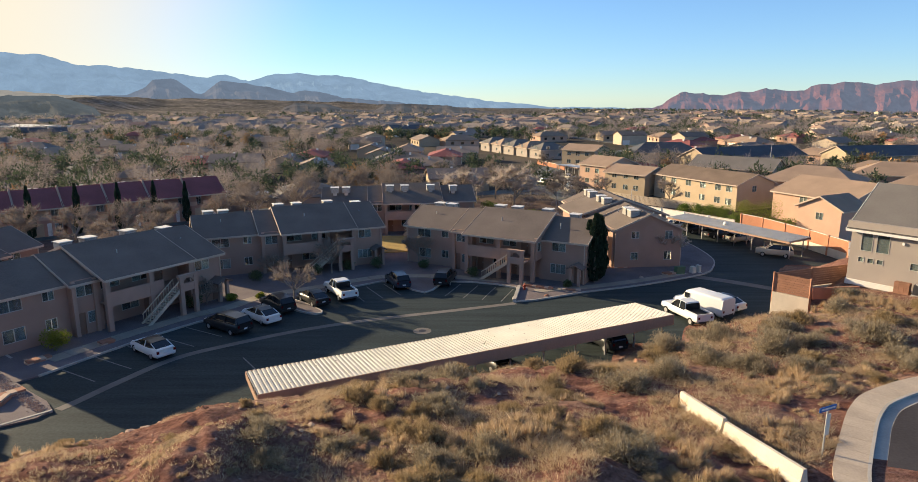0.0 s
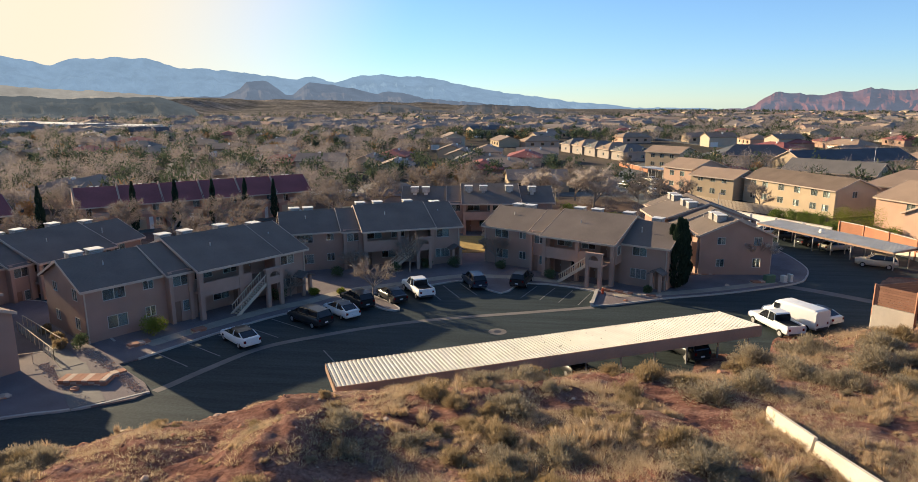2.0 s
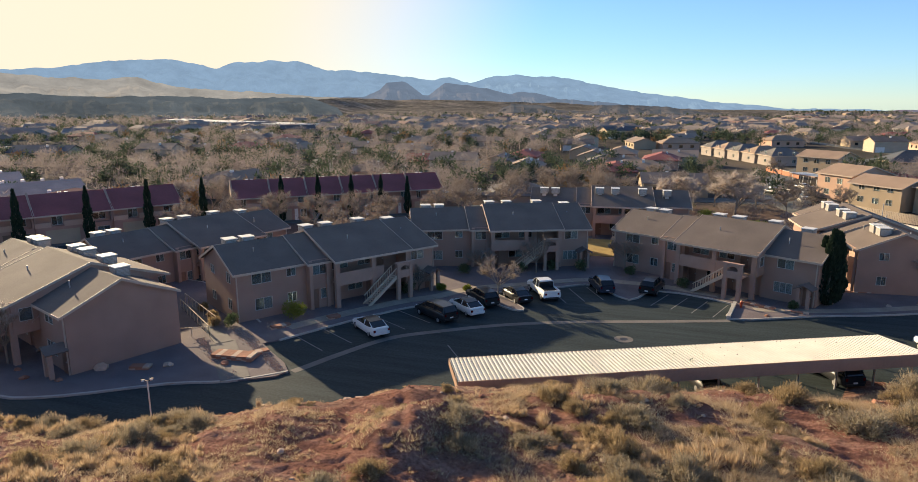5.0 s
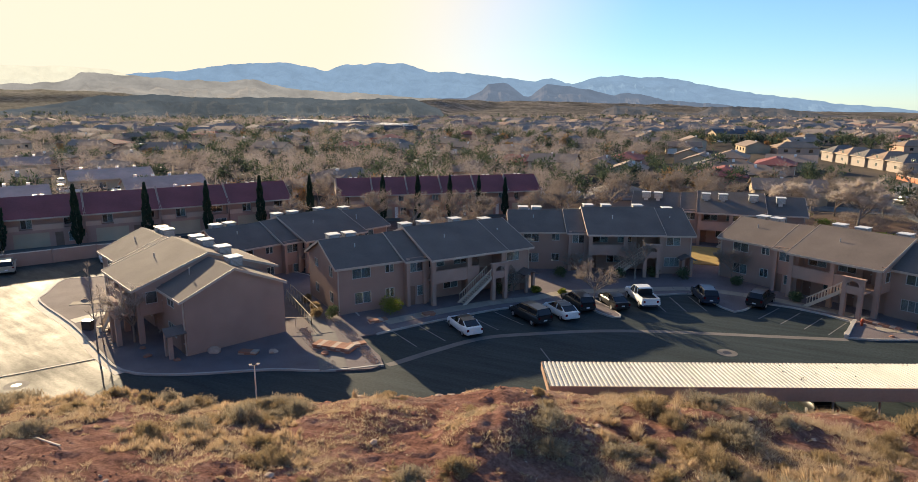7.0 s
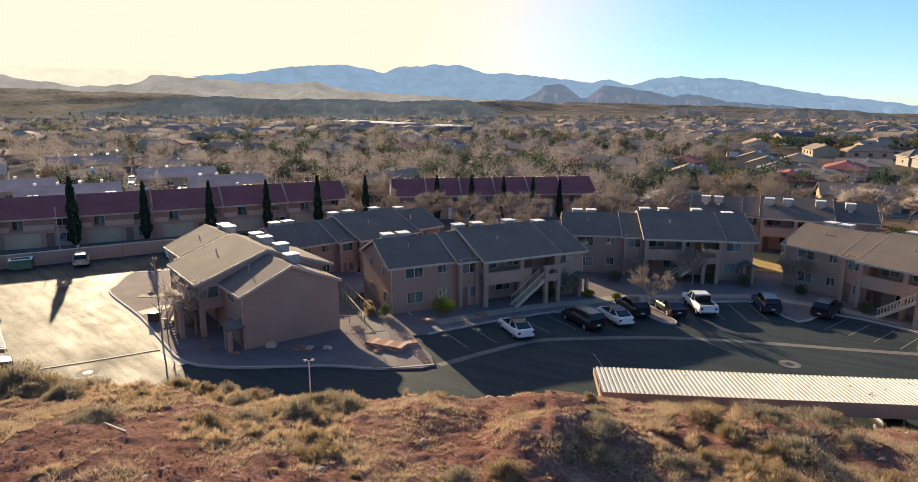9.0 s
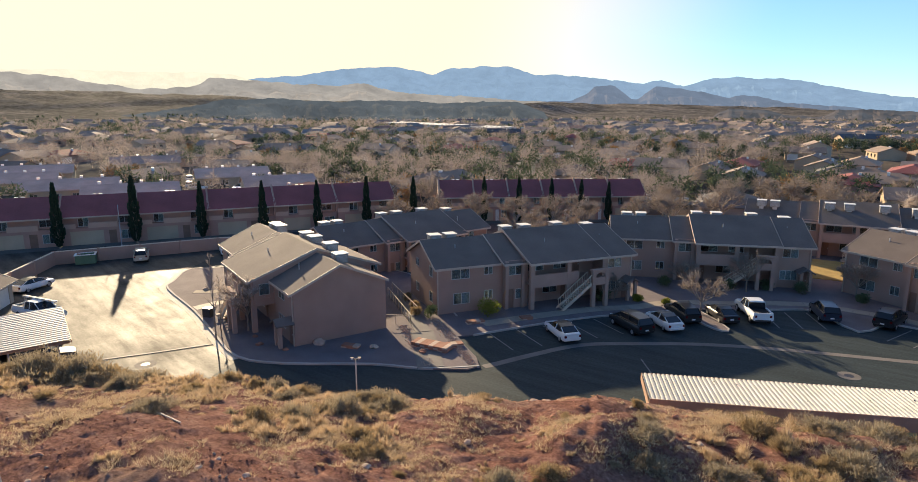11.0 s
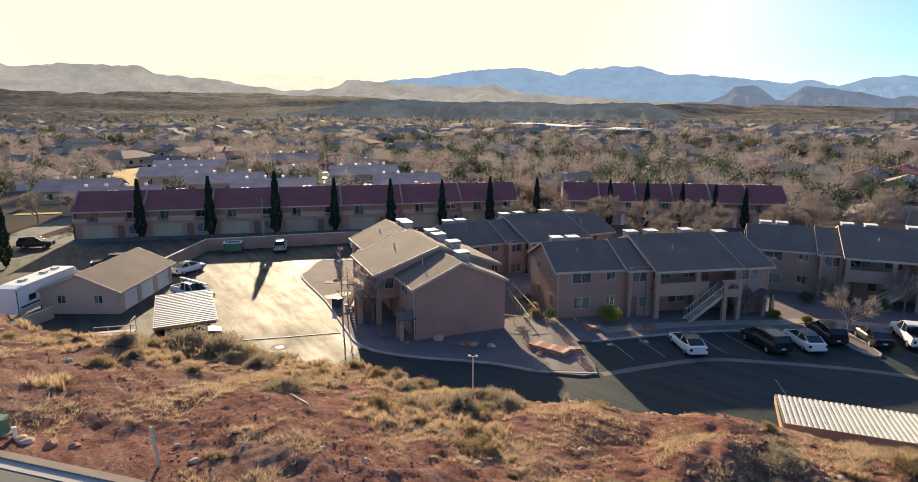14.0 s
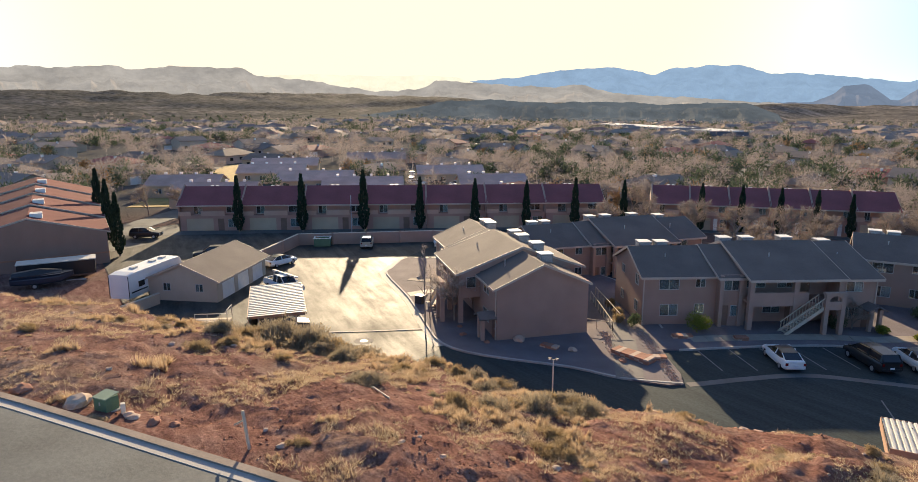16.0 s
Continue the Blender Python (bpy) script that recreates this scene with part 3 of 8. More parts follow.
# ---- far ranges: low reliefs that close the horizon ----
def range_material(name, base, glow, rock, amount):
    """Far rock behind many kilometres of bright air: the air's haze is painted on as emission."""
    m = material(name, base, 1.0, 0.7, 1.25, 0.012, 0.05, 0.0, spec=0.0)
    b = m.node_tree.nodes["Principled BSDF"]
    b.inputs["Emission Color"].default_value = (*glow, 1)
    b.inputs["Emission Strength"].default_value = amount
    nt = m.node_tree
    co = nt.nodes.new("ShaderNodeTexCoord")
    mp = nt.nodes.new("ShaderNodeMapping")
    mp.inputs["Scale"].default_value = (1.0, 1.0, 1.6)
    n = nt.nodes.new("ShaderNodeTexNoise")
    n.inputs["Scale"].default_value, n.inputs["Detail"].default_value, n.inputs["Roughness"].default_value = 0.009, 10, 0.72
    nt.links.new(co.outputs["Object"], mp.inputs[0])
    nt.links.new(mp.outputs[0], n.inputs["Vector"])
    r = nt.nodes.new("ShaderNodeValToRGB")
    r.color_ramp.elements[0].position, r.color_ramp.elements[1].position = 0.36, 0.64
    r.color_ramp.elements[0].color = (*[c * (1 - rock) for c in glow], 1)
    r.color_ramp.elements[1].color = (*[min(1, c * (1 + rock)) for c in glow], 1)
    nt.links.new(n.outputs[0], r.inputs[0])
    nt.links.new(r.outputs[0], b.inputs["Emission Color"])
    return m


def far_range(name, label, profile, dist, mat, foot=0.45, seed=0, jag=0.02, low=-75.0, steps=5, relief=0.35):
    """A ridge at a distance from its skyline as (bearing, elevation) pairs, with spurs running down to its foot."""
    az = np.arange(min(p[0] for p in profile), max(p[0] for p in profile) + 0.01, 0.22)
    pr = sorted(profile)
    el = np.interp(az, [p[0] for p in pr], [p[1] for p in pr])
    tops = 21 + dist * np.tan(np.radians(el)) + dist * jag * 0.1 * (smooth_noise(az, az * 0, 0.9, seed) * 0.6 + smooth_noise(az, az * 0, 0.35, seed + 1) * 0.4)
    ends = np.clip(np.minimum(az - az[0], az[-1] - az) / 0.6, 0, 1)
    tops = low + (tops - low) * np.maximum(ends, 0.02)
    rows = 14
    verts, faces = [], []
    for i, a in enumerate(np.radians(az)):
        for j in range(rows):
            s = j / (rows - 1)
            spur = float(smooth_noise(az[i] * 1.0, s * 1.5, 0.7, seed + 2)) * 0.5 + float(smooth_noise(az[i], s * 3, 0.3, seed + 3)) * 0.3
            r = dist * (1 - foot * s ** 1.2 * (1 + relief * spur * (1.15 - s) * 2))
            top = tops[i] - low
            step = s + 0.045 * math.sin(s * math.pi * steps + 2 * spur)
            z = low + top * (1 - min(max(step, 0), 1)) ** 1.35
            z = tops[i] if j == 0 else z
            verts.append((-math.sin(a) * r, math.cos(a) * r, z))
        if i:
            for j in range(rows - 1):
                k = i * rows + j
                faces.append((k, k - rows, k - rows + 1, k + 1))
    f = Form().add(verts, faces)
    return solid(name, f, mat, label, "mountain", kind="structure")


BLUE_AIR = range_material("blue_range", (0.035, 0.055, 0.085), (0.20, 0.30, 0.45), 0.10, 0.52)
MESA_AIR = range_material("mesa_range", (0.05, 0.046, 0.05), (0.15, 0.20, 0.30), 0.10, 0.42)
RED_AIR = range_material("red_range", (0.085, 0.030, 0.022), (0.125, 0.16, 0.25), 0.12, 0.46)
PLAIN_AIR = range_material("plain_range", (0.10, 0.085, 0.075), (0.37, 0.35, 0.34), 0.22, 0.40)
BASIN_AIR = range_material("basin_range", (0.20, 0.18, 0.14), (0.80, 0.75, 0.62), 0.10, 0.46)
# Darker base and glow: the bluff's shade is put into the colour.
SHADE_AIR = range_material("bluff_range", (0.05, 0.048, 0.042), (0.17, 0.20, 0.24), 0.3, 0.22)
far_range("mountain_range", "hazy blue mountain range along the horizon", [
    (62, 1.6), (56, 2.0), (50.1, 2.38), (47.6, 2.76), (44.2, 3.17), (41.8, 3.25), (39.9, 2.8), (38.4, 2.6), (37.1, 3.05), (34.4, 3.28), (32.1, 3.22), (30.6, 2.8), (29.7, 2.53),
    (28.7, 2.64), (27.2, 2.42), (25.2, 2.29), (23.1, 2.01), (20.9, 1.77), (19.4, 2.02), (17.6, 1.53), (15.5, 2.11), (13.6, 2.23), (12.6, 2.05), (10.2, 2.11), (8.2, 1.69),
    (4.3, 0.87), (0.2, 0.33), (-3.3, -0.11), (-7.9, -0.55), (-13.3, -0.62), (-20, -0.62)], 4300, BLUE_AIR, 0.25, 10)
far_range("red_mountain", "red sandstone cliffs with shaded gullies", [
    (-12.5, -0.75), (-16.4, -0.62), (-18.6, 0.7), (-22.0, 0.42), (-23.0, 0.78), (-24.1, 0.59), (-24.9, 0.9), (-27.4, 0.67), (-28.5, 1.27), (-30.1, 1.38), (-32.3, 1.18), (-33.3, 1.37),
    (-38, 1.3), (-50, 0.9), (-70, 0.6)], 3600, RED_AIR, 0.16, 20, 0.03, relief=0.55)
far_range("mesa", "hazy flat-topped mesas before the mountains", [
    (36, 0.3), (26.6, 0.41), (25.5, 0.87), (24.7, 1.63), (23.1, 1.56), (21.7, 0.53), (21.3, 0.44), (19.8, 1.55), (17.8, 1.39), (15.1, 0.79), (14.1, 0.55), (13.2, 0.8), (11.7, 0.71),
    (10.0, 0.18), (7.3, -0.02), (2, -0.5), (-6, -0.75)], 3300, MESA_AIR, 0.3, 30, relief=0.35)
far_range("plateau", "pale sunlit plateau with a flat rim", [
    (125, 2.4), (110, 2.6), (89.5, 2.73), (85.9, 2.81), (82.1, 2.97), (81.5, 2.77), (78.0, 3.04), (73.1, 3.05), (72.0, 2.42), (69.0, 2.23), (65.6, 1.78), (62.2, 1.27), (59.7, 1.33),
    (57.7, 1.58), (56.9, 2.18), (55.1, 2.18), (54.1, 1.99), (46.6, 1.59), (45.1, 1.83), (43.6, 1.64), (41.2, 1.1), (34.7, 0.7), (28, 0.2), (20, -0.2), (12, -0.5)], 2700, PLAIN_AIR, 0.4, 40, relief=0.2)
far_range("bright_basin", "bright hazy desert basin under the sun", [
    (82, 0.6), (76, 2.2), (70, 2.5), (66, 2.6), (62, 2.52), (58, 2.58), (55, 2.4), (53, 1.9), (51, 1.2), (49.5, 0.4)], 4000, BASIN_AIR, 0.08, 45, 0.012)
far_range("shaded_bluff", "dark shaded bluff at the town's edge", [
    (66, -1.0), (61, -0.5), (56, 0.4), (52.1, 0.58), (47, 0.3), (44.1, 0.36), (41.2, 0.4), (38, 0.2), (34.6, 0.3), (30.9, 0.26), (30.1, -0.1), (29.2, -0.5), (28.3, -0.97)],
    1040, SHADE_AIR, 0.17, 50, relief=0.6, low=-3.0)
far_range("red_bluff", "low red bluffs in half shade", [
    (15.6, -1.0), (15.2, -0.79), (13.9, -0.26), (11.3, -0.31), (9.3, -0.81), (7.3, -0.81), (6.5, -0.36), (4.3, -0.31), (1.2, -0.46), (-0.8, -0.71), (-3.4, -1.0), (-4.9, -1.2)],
    # half shade darkens this base and glow too
    1300, range_material("half_shaded_bluff", (0.05, 0.04, 0.036), (0.13, 0.15, 0.19), 0.4, 0.24), 0.24, 60, low=-4.0, relief=0.6)

# ---- streets, lots and beds ----
def sheet(name, outline, z, thick, mat, label, category, parent=None):
    f = Form().prism(outline, z - thick, z)
    if parent:
        return part(name, f, mat, parent)
    return solid(name, f, mat, label, category, kind="structure")


def ribbon(path, width, z0, z1, form=None):
    """A band of even width along a path."""
    form = form or Form()
    pts = [Vector((p[0], p[1])) for p in path]
    left, right = [], []
    for i, p in enumerate(pts):
        d = (pts[min(i + 1, len(pts) - 1)] - pts[max(i - 1, 0)]).normalized()
        n = Vector((-d.y, d.x)) * width / 2
        left.append(p + n)
        right.append(p - n)
    for i in range(len(pts) - 1):
        form.prism([tuple(right[i]), tuple(right[i + 1]), tuple(left[i + 1]), tuple(left[i])], z0, z1)
    return form


def smooth_path(path, n=6):
    """A curve through the given points."""
    out = []
    p = [Vector((q[0], q[1])) for q in path]
    for i in range(len(p) - 1):
        a, b, c, d = p[max(i - 1, 0)], p[i], p[i + 1], p[min(i + 2, len(p) - 1)]
        for k in range(n):
            t = k / n
            out.append(tuple(0.5 * (2 * b + (c - a) * t + (2 * a - 5 * b + 4 * c - d) * t * t + (3 * b - a - 3 * c + d) * t ** 3)))
    out.append(tuple(p[-1]))
    return out


road = sheet("road", [(-118, 10), (-50, 8), (-20, 20), (20, 30), (66, 52), (70, 84), (52, 118), (20, 118), (-20, 86), (-60, 64), (-92, 72), (-124, 26)], 0.0, 0.3, ASPHALT,
             "dark asphalt lane and parking lot with faded lines", "road")


sheet("lot", [(-118, 10), (-50, 8), (-40, 15), (-45.0, 29.6), (-51.3, 31.75), (-59.8, 34.85), (-70.2, 37.7), (-73, 40), (-77, 44.7), (-92, 71), (-123, 26)], 0.006, 0.2, LOT_ASPHALT,
      "worn asphalt parking lot polished by tyres, shining in low sun", "parking lot")


def bed(name, outline, label, top=None, z=0.13, kerb=0.16, gutter=0.0, gap=None):
    """A raised planting bed or walk with a concrete kerb round it."""
    pts = smooth_path(list(outline) + [outline[0]], 3)
    b = sheet(name, pts[:-1], z, 0.3, top or GRAVEL, label, "planting bed")
    if gap:
        edge = smooth_path([outline[(gap[1] + i) % len(outline)] for i in range((gap[0] - gap[1]) % len(outline) + 1)], 3)
    else:
        edge = pts
    part("kerb", ribbon(edge, kerb, -0.1, z + 0.03), CONCRETE, b, "pale concrete kerb")
    if gutter:
        part("gutter", ribbon(pts, gutter, -0.12, 0.016), PALE_CONCRETE, b, "pale concrete gutter")
    return b


# the bed round the block beside the sunlit lot, with its lane side
bed("gravel_bed", [(-45.8, 30.4), (-41.4, 31.8), (-35.5, 36.0), (-31.3, 37.9), (-28.0, 40.9), (-33.5, 45.4), (-37.0, 50.0), (-52, 60), (-68, 58), (-74, 47.5), (-76.5, 44.8),
                   (-72.5, 40.2), (-70.2, 38.2), (-60.0, 35.3), (-51.5, 32.2)], "purple-grey gravel bed round the apartment blocks", kerb=0.2, gap=(4, 6))
bed("front_walk", [(-34.6, 44.3), (-32.6, 46.6), (-29.0, 53.3), (-25.3, 58.9), (-22.3, 61.4), (-19.6, 66.0), (-15.0, 69.0), (-11.0, 72.0), (-8.1, 73.4), (-3.8, 68.9), (-1.0, 73.4), (6.6, 70.9), (6.0, 65.6),
                   (14.2, 69.2), (21.5, 72.1), (30.0, 76.7), (32.6, 80.1), (34.2, 84.1), (34.6, 89.3), (34.1, 95.0), (31, 104), (10, 112), (-30, 108), (-50, 84), (-46, 66), (-39.0, 50.5), (-37.4, 46.5)],
    "walks and gravel beds before the apartment blocks", z=0.136, gap=(-2, 1))
bed("parking_island", [(-19.8, 66.2), (-17.6, 66.2), (-13.9, 62.4), (-15.0, 61.7), (-18.2, 64.0)], "narrow red gravel island between parking bays")
swale = smooth_path([(-45.0, 27.2), (-36, 31.6), (-30.5, 36.8), (-27.8, 41.2), (-26.0, 45.5), (-23.6, 50.3), (-19.8, 53.6), (-14.5, 57.2), (-8.3, 60.1), (-0.2, 63.0), (6.0, 65.3)])
solid("drain_swale", ribbon(swale[18:], 0.75, -0.1, 0.012), SWALE, "pale concrete drainage swale across the lot", "swale", kind="structure")
solid("valley_gutter", ribbon(smooth_path([(27.6, 76.6), (31.5, 74.2), (36.2, 70.5), (41.0, 66.6)]), 1.5, -0.1, 0.012), SWALE, "worn concrete valley gutter across the lane", "swale", kind="structure")
strip = tagged(new("drain_strip"), "concrete drain strip with a dark open joint across the lot's mouth", "drain", kind="structure")
part("edge", ribbon([(-50.2, 31.0), (-52.6, 26.5), (-56.3, 20.3)], 0.22, -0.1, 0.05), PALE_CONCRETE, strip)
part("joint", ribbon([(-49.99, 30.89), (-52.39, 26.39), (-56.09, 20.19)], 0.24, -0.1, 0.012), RUBBER, strip)

solid("lot_gutter", ribbon(smooth_path([(-45.6, 30.0), (-51.3, 31.75), (-59.8, 34.85), (-70.2, 37.7), (-73.0, 40.0), (-77.0, 44.7)]), 0.75, -0.1, 0.016), PALE_CONCRETE, "pale concrete gutter along the sunlit lot", "gutter", kind="structure")


def sidewalk(name, label, path, width, z=0.165):
    """A concrete walk cast in slabs with open joints."""
    walk_ob = tagged(new(name), label, "sidewalk", kind="structure")
    pts = [Vector(p) for p in smooth_path(path, 4)]
    total = [0.0]
    for p, q in zip(pts, pts[1:]):
        total.append(total[-1] + (q - p).length)
    def at(s):
        k = min(max(j for j in range(len(total)) if total[j] <= s + 1e-6), len(pts) - 2)
        u = (s - total[k]) / max(total[k + 1] - total[k], 1e-6)
        return tuple(pts[k].lerp(pts[k + 1], min(u, 1.0)))
    n = int(total[-1] / 1.5)
    for j in range(n):
        part("slab", ribbon([at(j * 1.5 + 0.02), at(j * 1.5 + 0.75), at(j * 1.5 + 1.48)], width, 0.0, z), WALK_CONCRETE, walk_ob)


sidewalk("sidewalk", "grey concrete walk along the parking bays", [(-33.6, 49.6), (-30.6, 54.8), (-26.9, 60.3), (-23.8, 63.4), (-21.2, 67.4), (-16.0, 70.9), (-11.8, 73.9), (-8.2, 75.6), (-3.6, 75.6), (-0.6, 75.3), (5.6, 73.4), (8.6, 72.0)], 1.5)
sidewalk("sidewalk", "grey concrete walk along the lane", [(8.6, 69.4), (14.0, 70.7), (21.0, 73.5), (28.6, 77.5)], 1.2)
sidewalk("sidewalk", "grey concrete walk across the gravel bed", [(-66.4, 39.2), (-62.4, 42.4), (-60.0, 44.2)], 1.2)
lines = tagged(new("parking_lines"), "faded white parking bay lines on asphalt", "parking lines", kind="structure")
def bay_lines(x0, y0, x1, y1, n, dx, dy):
    for i in range(n):
        t = i / max(n - 1, 1)
        x, y = x0 + (x1 - x0) * t, y0 + (y1 - y0) * t
        part("line", ribbon([(x, y), (x + dx, y + dy)], 0.11, -0.05, 0.008), LINE_PAINT, lines)
bay_lines(-32.0, 48.2, -24.2, 60.2, 6, 4.2, -2.4)
bay_lines(-12.5, 70.3, -8.8, 72.6, 3, 2.4, -4.4)
bay_lines(0.2, 72.6, 6.2, 70.6, 4, -1.7, -4.7)
bay_lines(-18.0, 50.5, -18.0, 50.5, 1, 5.6, -7.6)

for x, y in ((-3.4, 56.9), (-50.6, 25.0), (-12, 48)):
    man = thing("manhole", "round iron manhole cover in a concrete collar", "manhole", "manholes", pose(x, y, 0))
    part("collar", Form().tube((0, 0, -0.05), (0, 0, 0.012), 0.85, n=24), SWALE, man)
    part("cover", Form().tube((0, 0, 0.0), (0, 0, 0.02), 0.36, n=20), DARK_METAL, man)

# street on the hill behind the camera's left, and the bend with its walk on the right
def hill_street():
    d = Vector((15.0, 8.65)).normalized()
    n = Vector((d.y, -d.x))
    o = Vector((-29.0, 0.25))
    def q(s, t):
        p = o + d * s + n * t
        return (p.x, p.y)
    rows = 24
    f, k, g = Form(), Form(), Form()
    for i in range(rows):
        s0, s1 = -40 + i * 3.0, -37 + i * 3.0
        for form, t0, t1, up, thick in ((f, 0.75, 12.0, 0.10, 0.5), (g, 0.34, 0.75, 0.12, 0.5), (k, 0.0, 0.34, 0.19, 0.6)):
            c = [(*q(s0, t1),), (*q(s1, t1),), (*q(s1, t0),), (*q(s0, t0),)]
            hs = [float(hill(*p)) for p in ((q(s0, 0)), (q(s1, 0)))]
            z = [hs[0], hs[1], hs[1], hs[0]]
            form.slab([(p[0], p[1], zz + up) for p, zz in zip(c, z)], thick)
    st = solid("hill_street", f, OLD_ASPHALT, "worn grey asphalt street on the hill", "road", kind="structure")
    part("gutter", g, CONCRETE, st)
    part("kerb", k, KERB_CONCRETE, st)


hill_street()
WALK_OUT = smooth_path([(12.8, 21.4), (14.95, 24.35), (15.9, 25.4), (18.1, 28.5), (20.3, 31.4), (22.6, 33.4), (27.0, 35.4), (33, 36.4)])
def offset(path, w):
    pts = [Vector(p) for p in path]
    out = []
    for i, p in enumerate(pts):
        d = (pts[min(i + 1, len(pts) - 1)] - pts[max(i - 1, 0)]).normalized()
        u = w + (1.6 * (max(0, 14 - i) / 14) ** 1.5 if w > 0 else 0)
        out.append((p.x + d.y * u, p.y - d.x * u))
    return out


_bend = np.array(WALK_OUT)
_along = np.gradient(_bend, axis=0)


def off_walk(x, y):
    """Metres from the bend's pavement towards the hill; negative on the pavement and the street."""
    x, y = np.atleast_1d(np.asarray(x, float)), np.atleast_1d(np.asarray(y, float))
    i = np.argmin((x[:, None] - _bend[None, :, 0]) ** 2 + (y[:, None] - _bend[None, :, 1]) ** 2, axis=1)
    d, p = _along[i], _bend[i]
    return (d[:, 0] * (y - p[:, 1]) - d[:, 1] * (x - p[:, 0])) / np.hypot(d[:, 0], d[:, 1])


def bend():
    z = 5.17
    a, b, c, d = offset(WALK_OUT, 0.3), offset(WALK_OUT, 1.6), offset(WALK_OUT, 1.75), offset(WALK_OUT, 2.3)
    w, k, g, s = Form(), Form(), Form(), Form()
    for i in range(len(a) - 1):
        k.prism([c[i], c[i + 1], b[i + 1], b[i]], z - 0.6, z + 0.15)
        g.prism([d[i], d[i + 1], c[i + 1], c[i]], z - 0.6, z)
    s.prism([*d, (40, 34), (40, 10), (14, 10)], z - 0.6, z + 0.004)
    road2 = solid("bend_street", s, DARK_ASPHALT, "worn asphalt street end on the hill", "road", kind="structure")
    part("gutter", g, CONCRETE, road2)
    part("kerb", k, CONCRETE, road2)
    walk2 = tagged(new("pavement"), "pale concrete pavement along the street bend", "pavement", kind="structure")
    for i in range(0, len(a) - 2, 2):
        def gap(p, q, t):
            return (p[0] + (q[0] - p[0]) * t, p[1] + (q[1] - p[1]) * t)
        slab = Form().prism([gap(b[i], b[i + 1], 0.012), b[i + 1], gap(b[i + 1], b[i + 2], 0.988), gap(a[i + 1], a[i + 2], 0.988), a[i + 1], gap(a[i], a[i + 1], 0.012)], z - 0.6, z + 0.14)
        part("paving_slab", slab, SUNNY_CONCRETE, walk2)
bend()

# ---- the apartment blocks ----
def apartment_block(end=24.2, flush=False):
    """Two storeys: wing, narrow bay, deep middle with balcony and outside stair, second wing. Front at y = 0 facing -y; end: its length; flush: the second wing stands level with the balcony."""
    b = thing("apartment_block", "two-storey tan stucco apartment block with a shingle roof", "apartment building", "apartment blocks")
    T = 0.25
    # --- walls ---
    w = Form()
    front_a = [(1.6, 3.6, 3.55, 4.75), (5.2, 6.2, 3.75, 4.7), (1.8, 3.6, 0.9, 2.1), (5.2, 6.2, 1.1, 2.1)]
    wall(w, 0, 7.3, 0, 5.05, 0, T, front_a)
    gable_a = [(1.2, 2.2, 3.65, 4.75), (5.6, 6.6, 3.8, 4.7), (1.2, 2.2, 0.95, 2.1), (5.6, 6.6, 1.0, 2.0)]
    wall(w, T, 8.7, 0, 5.05, 0, T, gable_a, "y")
    gable_wall(w, 0.0, T, 0.0, 8.7, 5.05, 6.85)
    wall(w, T, 18.6, 0, 5.05, 8.7, T, [(x, x + 1.6, z, z + 1.2) for x in (2, 5) for z in (0.95, 3.6)])
    F, back, rise = (-1.75, 10.2, 7.2) if flush else (0.0, 8.7, 6.85)
    mid_b, sides = (18.6 + end) / 2 - 0.45, [(1.2, 2.3, 3.6, 4.7), (5.6, 6.7, 3.6, 4.7), (5.6, 6.7, 1.0, 2.1)] if flush else []
    front_b = [(mid_b - 0.85, mid_b + 0.85, 3.6, 4.75), (mid_b - 1.0, mid_b + 0.9, 0.95, 2.1)]
    wall(w, 18.85, end, 0, 5.05, F, T, front_b)
    wall(w, F, 0.4, 0, 5.05, 18.6, T, (), "y")
    wall(w, 18.6, end, 0, 5.05, back, T)
    wall(w, F + T, back, 0, 5.05, end - T, T, sides, "y")
    gable_wall(w, end - T, T, F, back + T if flush else back, 5.05, rise)
    part("wall", w, STUCCO, b)
    m = Form()
    mid = [(10.1, 11.0, 0.0, 2.1), (12.3, 14.1, 0.9, 2.1), (14.6, 15.5, 0.0, 2.1), (10.4, 12.4, 3.5, 4.75), (13.6, 15.4, 3.5, 4.75), (16.0, 16.9, 2.75, 4.8)]
    wall(m, 9.7, 18.6, 0, 5.3, 0.4, T, mid)
    wall(m, -0.7, 0.4, 0, 5.3, 9.7, T, (), "y")
    bay = [(7.6, 8.3, 0.0, 2.1), (8.5, 9.4, 1.0, 2.1), (7.7, 9.3, 3.6, 4.7)]
    wall(m, 7.3, 9.7, 0, 5.15, -0.7, T, bay)
    wall(m, -0.45, 0.0, 0, 5.15, 7.3, T, (), "y")
    gable_wall(m, 18.35 if flush else 18.6, T, -2.0, 10.7, 5.2, 7.3)
    if not flush:
        wall(m, -1.9, 0.0, 2.6, 5.3, 18.6, T, [(-1.4, -0.4, 3.6, 4.7)], "y")
        window(b, -1.4, -0.4, 3.6, 4.7, 18.6 + T, "y", 1, panes=1, blinds=())
    gable_wall(m, 9.45, T, -2.0, 10.7, 5.2, 7.3)
    part("middle_wall", m, STUCCO, b)
    fl = Form()
    fl.box(9.7, -2.0, 2.55, 18.6, 0.4, 2.75)
